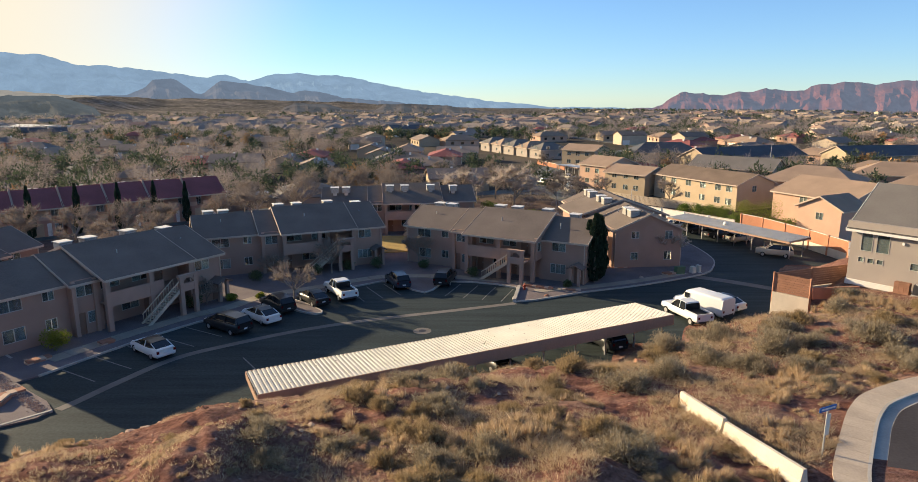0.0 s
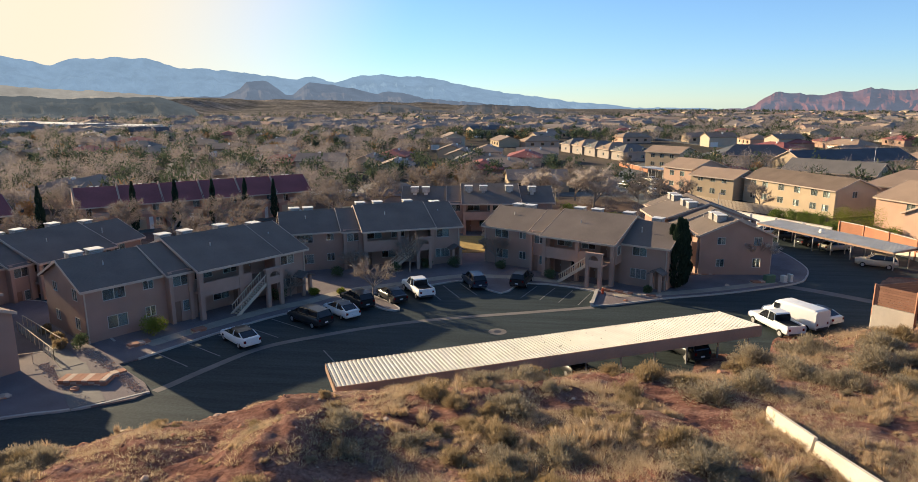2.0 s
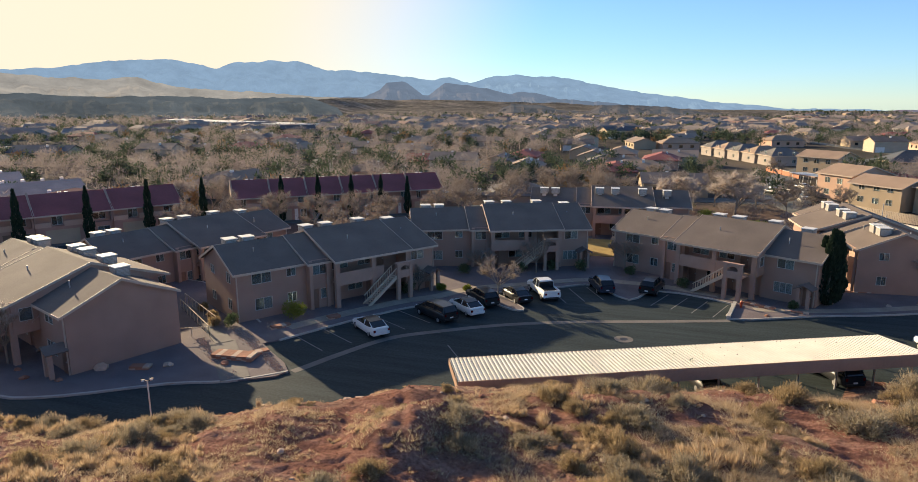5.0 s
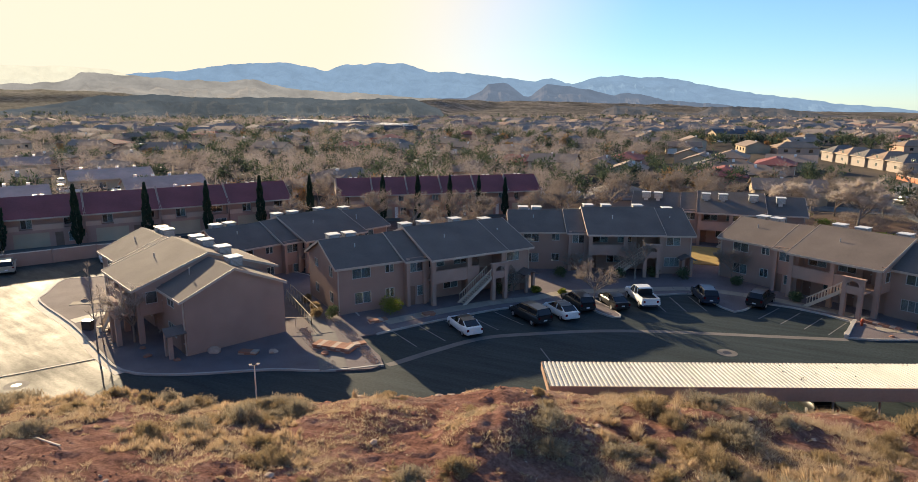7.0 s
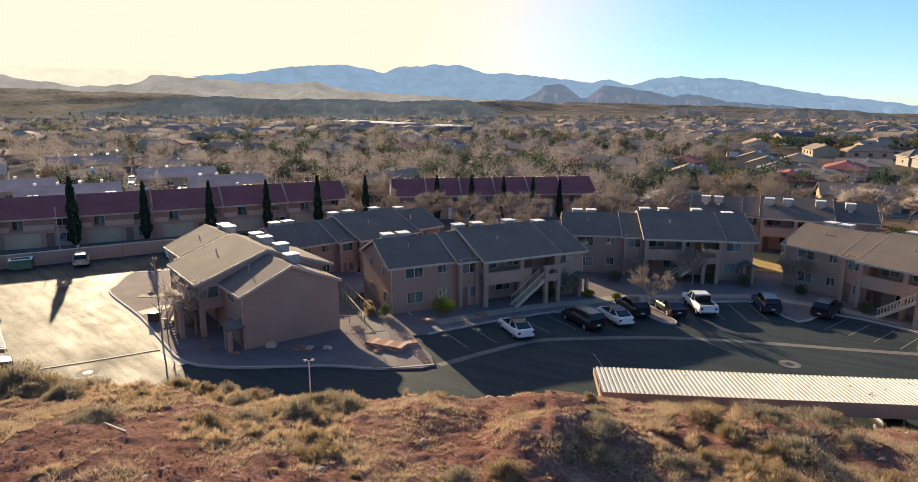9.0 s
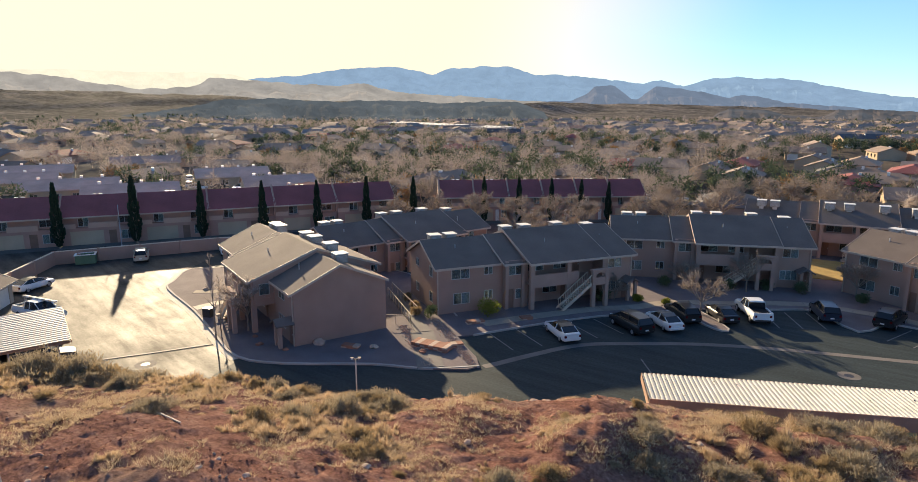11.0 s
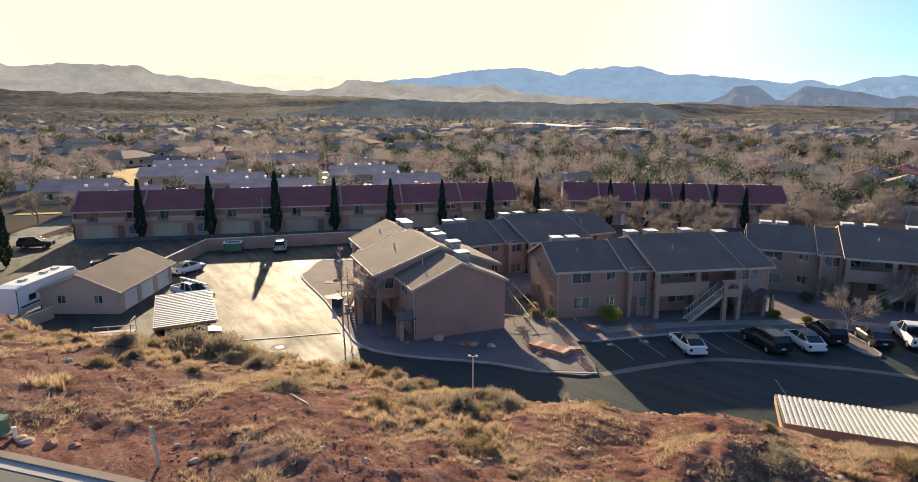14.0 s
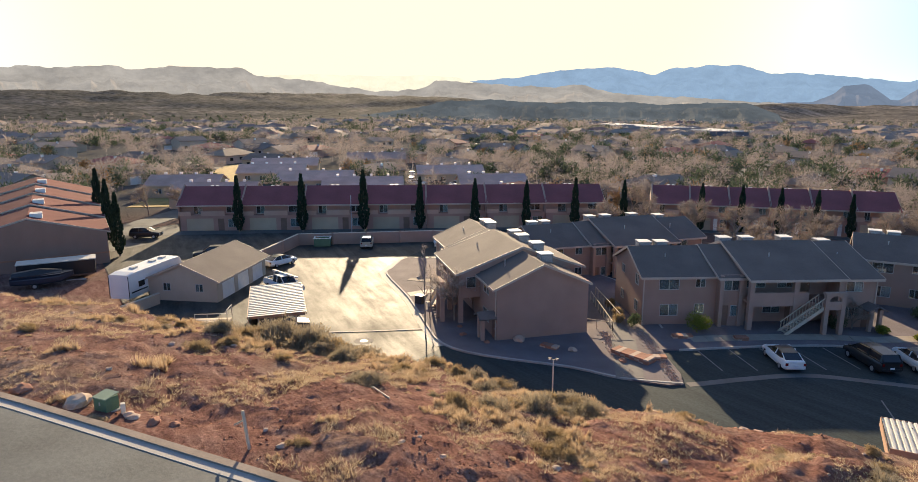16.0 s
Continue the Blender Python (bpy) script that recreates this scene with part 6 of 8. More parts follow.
part("rim", Form().box(-1.3, -1.0, 1.3, 1.3, -0.78, 1.4).box(-1.3, 0.78, 1.3, 1.3, 1.0, 1.4).box(-1.3, -0.78, 1.3, -1.08, 0.78, 1.4).box(1.08, -0.78, 1.3, 1.3, 0.78, 1.4), WHITE_PAINT, dp)
copy_thing(KINDS["suv_tan"], pose(-87.0, 44.0, 0, 0, 0, 150))
copy_thing(KINDS["sedan_white"], pose(-81.0, 53.4, 0, 0, 0, 150))

# ---- plants ----
DRY_GRASS = island_material("dry_grass", [(0.32, 0.24, 0.155), (0.43, 0.325, 0.215), (0.52, 0.41, 0.285), (0.37, 0.275, 0.175), (0.70, 0.59, 0.43)], through=0.45)
GOLDEN_GRASS = island_material("golden_grass", [(0.36, 0.255, 0.155), (0.47, 0.34, 0.215), (0.55, 0.42, 0.28), (0.40, 0.285, 0.175), (0.70, 0.58, 0.42)], through=0.45)
SAGE = island_material("sage_leaf", [(0.20, 0.165, 0.115), (0.31, 0.26, 0.185), (0.38, 0.325, 0.235), (0.26, 0.21, 0.145)], through=0.42)
OLIVE = island_material("olive_leaf", [(0.21, 0.155, 0.09), (0.32, 0.24, 0.14), (0.39, 0.295, 0.175), (0.26, 0.195, 0.11)], through=0.42)
EVERGREEN = island_material("evergreen_leaf", [(0.065, 0.09, 0.045), (0.105, 0.14, 0.07), (0.14, 0.17, 0.085), (0.085, 0.11, 0.055)], through=0.2)
CYPRESS = island_material("cypress_leaf", [(0.020, 0.034, 0.024), (0.036, 0.056, 0.036), (0.05, 0.072, 0.046)], through=0.15)
BARE_TWIG = island_material("bare_twig", [(0.22, 0.18, 0.15), (0.30, 0.25, 0.21), (0.35, 0.295, 0.25), (0.25, 0.205, 0.17)], through=0.25)
# Far twigs greyed and far leaves blued: missing haze put into the tones.
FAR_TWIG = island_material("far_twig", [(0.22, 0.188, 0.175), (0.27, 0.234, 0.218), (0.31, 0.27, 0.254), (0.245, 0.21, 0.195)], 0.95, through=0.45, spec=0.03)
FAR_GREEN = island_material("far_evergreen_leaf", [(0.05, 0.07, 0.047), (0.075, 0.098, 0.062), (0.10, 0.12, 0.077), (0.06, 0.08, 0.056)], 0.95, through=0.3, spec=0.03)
GOLD_TWIG = island_material("golden_twig", [(0.30, 0.19, 0.09), (0.40, 0.26, 0.12), (0.34, 0.20, 0.10)])
LIME_LEAF = island_material("lime_leaf", [(0.11, 0.13, 0.02), (0.21, 0.23, 0.04), (0.30, 0.30, 0.07)], through=0.25)
# Bare twig tones lightened: sun on the big crowns is put into the colour.
PALE_TWIG = island_material("pale_twig", [(0.42, 0.355, 0.31), (0.50, 0.43, 0.375), (0.56, 0.485, 0.425), (0.46, 0.395, 0.345)], through=0.45)
GARDEN_LEAF = island_material("garden_leaf", [(0.07, 0.11, 0.025), (0.12, 0.17, 0.04), (0.17, 0.22, 0.055), (0.21, 0.23, 0.07)], through=0.25)
rng = np.random.default_rng(7)


def raw(name, verts, faces, mat, smooth=False):
    me = bpy.data.meshes.new(name)
    v, f = np.asarray(verts, np.float32).reshape(-1, 3), np.asarray(faces, np.int32)
    me.vertices.add(len(v))
    me.vertices.foreach_set("co", v.ravel())
    k = f.shape[1]
    me.loops.add(f.size)
    me.loops.foreach_set("vertex_index", f.ravel())
    me.polygons.add(len(f))
    me.polygons.foreach_set("loop_start", np.arange(0, f.size, k, dtype=np.int32))
    me.materials.append(mat)
    me.update(calc_edges=True)
    me.validate()
    return me


def slivers(base, tip, width):
    """Thin leaves or twigs: a triangle from each base to each tip."""
    base, tip = np.asarray(base, float), np.asarray(tip, float)
    d = tip - base
    side = np.cross(d, rng.normal(size=d.shape))
    side /= np.linalg.norm(side, axis=1, keepdims=True) + 1e-9
    w = np.asarray(width, float).reshape(-1, 1)
    v = np.stack([base - side * w / 2, base + side * w / 2, tip], 1).reshape(-1, 3)
    return v, np.arange(len(v)).reshape(-1, 3)


def clump_leaves(n, centre, radius, size, up=0.3, hollow=0.5, blade=0.55):
    """Leaf triangles in a lumpy shell."""
    d = rng.normal(size=(n, 3))
    d /= np.linalg.norm(d, axis=1, keepdims=True)
    r = (hollow + (1 - hollow) * rng.random((n, 1)) ** 0.6)
    p = centre + d * r * np.asarray(radius)
    t = d + rng.normal(size=(n, 3)) * 0.8 + [0, 0, up]
    t /= np.linalg.norm(t, axis=1, keepdims=True)
    s = size * (0.6 + 0.9 * rng.random((n, 1)))
    return p, p + t * s, s[:, 0] * blade


def shrub_mesh(name, mat, spread, height, n, leaf, lumps=7):
    """A desert shrub: uneven lumps of fine twiggy leaves that rise and spray outwards from one foot."""
    b, t, w = [], [], []
    long, wide = rng.uniform(0.9, 1.25), rng.uniform(0.7, 1.0)
    for i in range(lumps):
        a, r = rng.random() * 6.28, spread * 0.85 * rng.random() ** 0.7
        k = rng.uniform(0.26, 0.5)
        c = np.array([math.cos(a) * r * long, math.sin(a) * r * wide, height * (0.2 + 0.45 * rng.random()) * (1 - 0.5 * r / spread)])
        p, q, s = clump_leaves(n // lumps, c, (spread * k, spread * k, height * k * 0.85), leaf, 1.4, 0.15, 0.26)
        b.append(p), t.append(q), w.append(s)
    k = n // 5
    a, u = rng.random(k) * 6.28, rng.random(k) ** 0.6
    lobe = 0.75 + 0.35 * np.sin(a * 3 + lumps) + 0.2 * np.sin(a * 7)
    tip = np.stack([np.cos(a) * spread * u * lobe * long, np.sin(a) * spread * u * lobe * wide, height * (1.05 - 0.75 * u ** 2) * (0.55 + 0.5 * rng.random(k))], 1)
    foot = tip * [0.55, 0.55, 0.35] + rng.normal(size=(k, 3)) * 0.06 * spread
    b.append(foot), t.append(tip), w.append(np.full(k, leaf * 0.2))
    v, f = slivers(np.concatenate(b), np.concatenate(t), np.concatenate(w))
    v[:, 2] = np.maximum(v[:, 2], -0.03)
    return raw(name, v, f, mat)


def bunch_mesh(name, mat, spread, height, n):
    """Bunch grass: fine blades that rise and fray out of several uneven tussocks, some flattened."""
    b, t, w = [], [], []
    for i in range(8):
        a, r = rng.random() * 6.28, spread * (0.2 + 0.75 * rng.random()) * (i > 0)
        k = n // 8
        th, u = rng.random(k) * 6.28, rng.random(k) ** 0.8
        ln = height * rng.uniform(0.35, 1.15) * (0.45 + 0.6 * rng.random(k))
        flop, way = rng.uniform(0.0, 0.35), rng.random() * 6.28
        foot = np.stack([math.cos(a) * r + np.cos(th) * 0.14 * u, math.sin(a) * r + np.sin(th) * 0.14 * u, np.full(k, -0.04)], 1)
        out = spread * 0.42 * u * rng.uniform(0.6, 1.1)
        b.append(foot)
        t.append(foot + np.stack([np.cos(th) * out + math.cos(way) * flop * ln, np.sin(th) * out + math.sin(way) * flop * ln, ln * (1 - 0.35 * u ** 2)], 1))
        w.append(0.037 * (0.6 + 0.8 * rng.random(k)))
    v, f = slivers(np.concatenate(b), np.concatenate(t), np.concatenate(w))
    return raw(name, v, f, mat)


def on_hill(x, y):
    return float(land(x, y))


SHRUBS = {
    "sage": [shrub_mesh("sagebrush", SAGE, 1.1, 1.15, 3000, 0.135, 13) for _ in range(5)],
    "olive": [shrub_mesh("rabbitbrush", OLIVE, 0.9, 0.95, 2200, 0.13, 12) for _ in range(5)],
    "straw": [bunch_mesh("bunch_grass", GOLDEN_GRASS, 0.75, 0.85, 760) for _ in range(5)],
}
SHRUB_WORDS = {"sage": ("sagebrush", "grey-green sagebrush on red earth"), "olive": ("rabbitbrush", "olive rabbitbrush on red earth"), "straw": ("bunch_grass", "golden dry bunch grass on red earth")}


def shrub(kind, x, y, s, k=0, z=None):
    nm, lab = SHRUB_WORDS[kind]
    ob = tagged(new(nm, SHRUBS[kind][k % 5]), lab, "shrub", "desert shrubs")
    ob.matrix_basis = pose(x, y, (on_hill(x, y) if z is None else z) - 0.04, 0, 0, (x * 77 + y * 31) % 360) @ Matrix.Diagonal((s, s, s * (0.5 + 0.5 * ((x * 3.7) % 1)), 1))


BIG = [("sage", 10.6, 36.2, 1.9), ("olive", 7.8, 40.6, 1.5), ("olive", 9.6, 39.8, 1.3), ("sage", 17.1, 41.6, 1.7), ("sage", 18.9, 39.2, 1.3), ("sage", 22.6, 42.8, 1.8), ("sage", 27.4, 58.4, 1.5),
       ("sage", 29.9, 43.6, 1.9), ("sage", 29.2, 39.9, 1.5), ("olive", 23.4, 39.4, 1.4), ("sage", 13.2, 38.0, 1.4), ("olive", 5.2, 41.8, 1.2), ("straw", 2.7, 28.6, 1.6), ("straw", 3.9, 29.3, 1.7),
       ("straw", 1.2, 28.4, 1.3), ("straw", -5.2, 28.8, 1.0), ("straw", -2.4, 28.9, 1.2), ("sage", 7.4, 26.6, 1.5), ("straw", 16.0, 29.4, 1.2), ("straw", 12.7, 32.6, 1.2), ("olive", 14.2, 43.0, 1.5),
       ("sage", 15.6, 45.6, 1.7), ("sage", 20.2, 47.8, 1.9), ("straw", 6.8, 34.0, 1.3), ("sage", -1.2, 31.0, 1.2), ("straw", -1.6, 33.2, 1.2), ("sage", 24.5, 46.5, 1.6), ("olive", 33.0, 47.0, 1.8),
       ("sage", 31.5, 51.0, 1.5), ("olive", 27.0, 49.0, 1.4), ("straw", 25.2, 37.4, 1.5), ("straw", 21.0, 36.6, 1.4), ("straw", 17.4, 27.8, 0.9), ("sage", -5.4, 25.8, 1.2), ("sage", -8.6, 25.2, 1.1),
       ("straw", -36.2, 17.2, 1.6), ("straw", -39.4, 10.6, 1.5), ("olive", -47.2, 20.4, 1.7), ("straw", -32.0, 4.8, 1.4), ("straw", -41.8, 2.2, 1.2), ("straw", -36.6, 1.2, 1.0),
       ("straw", -22.6, 17.6, 1.3), ("straw", -26.2, 15.6, 1.1), ("olive", -34.8, 7.4, 1.0), ("straw", -20.0, 21.0, 1.0), ("sage", -58.0, 8.5, 1.6), ("straw", -52.0, 6.5, 1.4), ("olive", -62.0, 5.0, 1.8),
       ("straw", -71.0, 1.5, 1.5), ("straw", -66.0, -2.0, 1.5), ("sage", 35.0, 55.5, 1.2), ("straw", 34.0, 53.5, 1.2), ("straw", 36.4, 52.0, 1.4), ("olive", 38.0, 50.0, 1.5), ("straw", -29.5, 0.9, 0.8), ("sage", -26.7, 1.6, 0.5)]
for i, (kind, x, y, s) in enumerate(BIG):
    shrub(kind, x, y, s, i)
count = 0
while count < 300:
    a, d = radians(rng.uniform(-42, 92)), rng.uniform(19, 62)
    x, y = -math.sin(a) * d, math.cos(a) * d
    h = float(hill(x, y))
    dense = 1.0 if a < 0.25 else 0.3
    if h < 3.0 or rng.random() > dense or float(smooth_noise(x, y, 5, 9)) < (-0.25 if a < 0.25 else 0.2) or float(street_side(x, y)) > -1.2 and x < 0 or off_walk(x, y)[0] < 0.5:
        continue
    shrub(("straw", "straw", "straw", "straw", "olive", "olive", "sage")[int(rng.integers(7))], x, y, 0.25 + 0.75 * rng.random() ** 2 if a > 0.25 else 0.35 + 0.95 * rng.random() ** 1.7, int(rng.integers(5)))
    if a > 0.25:
        for _ in range(int(rng.integers(1, 4))):
            xs, ys = x + rng.normal() * 0.8, y + rng.normal() * 0.8
            if float(street_side(xs, ys)) < -0.8:
                shrub("straw", xs, ys, rng.uniform(0.18, 0.4), int(rng.integers(5)))
    count += 1


# the big ragged clump of brush on the brow above the small carport
clump_rng = random.Random(8)
for i in range(24):
    k = i / 24
    x, y = -39.4 + 3.4 * k + clump_rng.gauss(0, 0.55), 10.6 + 6.6 * k + clump_rng.gauss(0, 0.5)
    shrub("olive" if i % 3 else "sage", x, y, clump_rng.uniform(0.85, 1.25) * (0.8 + 0.65 * math.sin(k * 3.0)), i)
# pale straw beside the pavement and below the fence
for i in range(60):
    if i < 38:
        k = int(rng.integers(4, len(_bend) - 2))
        n = Vector((-_along[k][1], _along[k][0])).normalized() * rng.uniform(0.4, 5.5)
        x, y = _bend[k][0] + n.x, _bend[k][1] + n.y
    else:
        x, y = rng.uniform(30, 37), rng.uniform(48, 57)
    shrub("straw", x, y, rng.uniform(0.45, 1.1), i)
# tawny brush along the brow of the hill, thickest above the sunlit lot
brow = [(b, HILL[b][-2][0]) for b in sorted(HILL) if 40 <= b <= 91]
for i in range(440):
    b0 = rng.uniform(42, 90)
    d = float(np.interp(b0, [c[0] for c in brow], [c[1] for c in brow])) + 1.2 - 13.0 * rng.random() ** 1.4
    x, y = -math.sin(radians(b0)) * d, math.cos(radians(b0)) * d
    if float(smooth_noise(x, y, 3.5, 19)) > -0.25 and float(street_side(x, y)) < -1.5:
        shrub(("straw", "straw", "sage", "straw", "straw", "olive", "straw", "straw")[i % 8], x, y, rng.uniform(0.35, 0.95), i)


def grass():
    """Dry bunch grass over the hill, thick on the right, thin and worn on the left."""
    n = 64000
    a = np.radians(rng.uniform(-44, 95, n))
    d = 17 + 50 * rng.random(n) ** 1.1
    x, y = -np.sin(a) * d, np.cos(a) * d
    h = hill(x, y)
    keep = (h > 0.6) & ((street_side(x, y) < -0.4) | (x > 0)) & (off_walk(x, y) > 0.0)
    cover = smooth_noise(x, y, 4.0, 11) * 0.75 + smooth_noise(x, y, 1.3, 12) * 0.6 + np.where(a < radians(18), 0.16, np.where((a > radians(44)) & (hill(x, y) < 7.8), 0.24, -0.12))
    keep &= cover > rng.random(n) * 0.6 - 0.1
    x, y = x[keep], y[keep]
    z = land(x, y)
    base, tip, width = [], [], []
    short = np.where(np.arctan2(-x, y) > radians(14), 0.6, 1.12)
    for k in range(20):
        m = len(x)
        s = 0.5 + 0.9 * np.abs(smooth_noise(x, y, 2.0, 13)) + 0.3 * rng.random(m)
        s = s * short
        r, t = 0.16 * s * rng.random(m) ** 0.5, rng.random(m) * 6.28
        b = np.stack([x + np.cos(t) * r, y + np.sin(t) * r, z - 0.03], 1)
        lean = 0.2 + rng.random(m) * 1.1
        ln = s * (0.14 + 0.24 * rng.random(m))
        base.append(b)
        tip.append(b + np.stack([np.cos(t) * lean * ln, np.sin(t) * lean * ln, ln], 1))
        width.append(0.011 + 0.015 * rng.random(m))
    v, f = slivers(np.concatenate(base), np.concatenate(tip), np.concatenate(width))
    tagged(new("dry_grass", raw("dry_grass", v, f, DRY_GRASS)), "straw-coloured dry bunch grass over red earth", "grass", kind="stuff")
grass()


def rock_mesh(seed):
    r = np.random.default_rng(seed)
    bm = bmesh.new()
    bmesh.ops.create_icosphere(bm, subdivisions=2, radius=0.5)
    for v in bm.verts:
        n = noise.noise(v.co * 2.2 + Vector((seed * 3.1, 0, 0)))
        v.co *= 0.85 + 0.45 * n
        v.co.z *= 0.62
        for p in r.normal(size=(3, 3)):
            p = Vector(p).normalized()
            e = v.co.dot(p) - 0.34
            if e > 0:
                v.co -= p * e
    me = bpy.data.meshes.new("rock")
    bm.to_mesh(me)
    bm.free()
    return me


ROCKS = [rock_mesh(i) for i in range(6)]
for i, me in enumerate(ROCKS):
    me.materials.append(RED_ROCK if i % 2 else PALE_ROCK)
def rock(x, y, s, k, z=None, label=None, flat=1.0):
    ob = tagged(new("rock", ROCKS[k % 6]), label or ("red sandstone rock on the hill" if k % 2 else "pale sandstone rock on the hill"), "rock", "rocks on the hill")
    ob.matrix_basis = pose(x, y, (on_hill(x, y) if z is None else z) + 0.08 * s, 0, 0, (x * 53 + y * 17) % 360) @ Matrix.Diagonal((s * 1.15, s, s * flat, 1))
crest = [(b, HILL[b][-2][0], HILL[b][-1][0]) for b in sorted(HILL) if -20 <= b <= 76]
k = 0
for b0 in np.arange(18, 64, 0.62):
    dc = np.interp(b0, [c[0] for c in crest], [c[1] for c in crest]) + rng.uniform(0.2, 1.6)
    x, y = -math.sin(radians(b0)) * dc, math.cos(radians(b0)) * dc
    rock(x, y, rng.uniform(0.3, 0.75), k)
    k += 1
for _ in range(150):
    a, d = radians(rng.uniform(-40, 90)), rng.uniform(19, 52)
    x, y = -math.sin(a) * d, math.cos(a) * d
    if float(hill(x, y)) > 1 and not (x < 0 and float(street_side(x, y)) > -0.7) and off_walk(x, y)[0] > 0.3:
        rock(x, y, rng.uniform(0.14, 0.42), k)
        k += 1
for x, y, s in ((-31.7, -0.5, 0.9), (-28.9, 1.3, 1.1), (-30.2, 0.7, 0.6), (-26.4, 3.0, 0.5), (-25.6, 3.6, 0.6), (-26.8, 2.9, 0.5), (-25.0, 4.2, 0.45), (14.5, 45.0, 1.1), (13.2, 44.2, 0.9), (15.6, 44.6, 0.8), (12.4, 43.6, 0.8)):
    rock(x, y, s, k)
    k += 1


def clods():
    """Loose stones and clods past counting on the bare earth."""
    n = 34000
    a = np.radians(rng.uniform(-44, 94, n))
    d = 17 + 40 * rng.random(n) ** 1.2
    x, y = -np.sin(a) * d, np.cos(a) * d
    keep = (hill(x, y) > 2.5) & ((street_side(x, y) < -0.5) | (x > 0)) & (off_walk(x, y) > 0.1)
    keep &= smooth_noise(x, y, 3.0, 16) + 0.7 * smooth_noise(x, y, 0.9, 17) + rng.random(n) > 0.35
    x, y = x[keep], y[keep]
    m = len(x)
    s = 0.018 + 0.06 * rng.random(m) ** 4
    c = np.stack([x, y, land(x, y) + s * 0.2], 1)
    spin = rng.random(m) * 6.28
    u = np.stack([np.cos(spin), np.sin(spin), 0.3 * rng.normal(size=m)], 1) * (s * rng.uniform(0.7, 1.5, m))[:, None]
    w = np.stack([-np.sin(spin), np.cos(spin), 0.3 * rng.normal(size=m)], 1) * (s * rng.uniform(0.6, 1.1, m))[:, None]
    up = np.stack([0.2 * rng.normal(size=m), 0.2 * rng.normal(size=m), np.ones(m)], 1) * (s * rng.uniform(0.5, 1.0, m))[:, None]
    v = np.stack([c + u, c + w, c - u, c - w, c + up, c - up], 1).reshape(-1, 3)
    k = np.array([(0, 1, 4), (1, 2, 4), (2, 3, 4), (3, 0, 4), (1, 0, 5), (2, 1, 5), (3, 2, 5), (0, 3, 5)])
    f = (np.arange(m)[:, None, None] * 6 + k[None]).reshape(-1, 3)
    tagged(new("loose_stones", raw("loose_stones", v, f, CLOD)), "small red and pale stones strewn over the bare hill", "stones", kind="stuff")


CLOD = island_material("loose_stone", [(0.15, 0.065, 0.045), (0.25, 0.12, 0.08), (0.33, 0.19, 0.13), (0.20, 0.09, 0.06), (0.46, 0.35, 0.27)], 0.95)
clods()


def cypress(seed, h):
    r = np.random.default_rng(seed)
    n = 2400
    u = r.random(n) ** 0.85
    rad = 0.78 * np.clip(u * 6, 0, 1) ** 0.5 * (1 - u) ** 0.55 * 1.15 * (0.85 + 0.3 * np.sin(u * 37 + seed) * np.cos(u * 61))
    t = r.random(n) * 6.28
    p = np.stack([np.cos(t) * rad, np.sin(t) * rad, 0.25 + u * (h - 0.4)], 1)
    q = p + np.stack([np.cos(t) * 0.12, np.sin(t) * 0.12, 0.32 + 0.2 * r.random(n)], 1)
    v, f = slivers(p, q, 0.14 + 0.1 * r.random(n))
    c = raw("crown", v, f, CYPRESS)
    tr = Form().tube((0, 0, -0.1), (0, 0, h * 0.8), 0.12, 0.03, 7)
    ob = thing("cypress", "tall narrow dark green Italian cypress", "tree", "cypresses")
    part("trunk", tr, BARK, ob)
    new("crown", c).parent = ob
    return ob


cy = [cypress(i, 9.2) for i in range(3)]
CYP = [(-109.2, 31.3, 9.5), (-103.7, 40.4, 9.8), (-98.4, 49.3, 10.4), (-93.4, 57.5, 9.1), (-88.5, 65.6, 8.8), (-83.9, 73.3, 8.5), (-79.5, 80.7, 8.8), (-75.0, 88.1, 8.4),
       (-65.2, 96.4, 8.3), (-60.3, 100.5, 8.2), (-55.7, 104.3, 7.9), (-51.5, 107.9, 7.7), (-47.6, 111.2, 7.2), (-124.0, 12.2, 10.5), (-112.4, 12.2, 9.8), (-101.0, 12.0, 9.0),
       (15.9, 73.2, 8.2), (16.6, 74.2, 7.8), (15.4, 74.4, 7.2), (17.0, 75.4, 7.4)]
for i, (x, y, h) in enumerate(CYP):
    s = h / 9.2
    at = pose(x, y, 0.0, 0, 0, i * 67) @ Matrix.Diagonal((1.15 if x > 0 else 1.0, 1.15 if x > 0 else 1.0, 1, 1))
    if i < 3:
        cy[i].matrix_basis = at
        ob = cy[i]
    else:
        ob = copy_thing(cy[i % 3], at)
    ob.scale = (s * (1.5 if x > 0 else 1.0), s * (1.5 if x > 0 else 1.0), s)


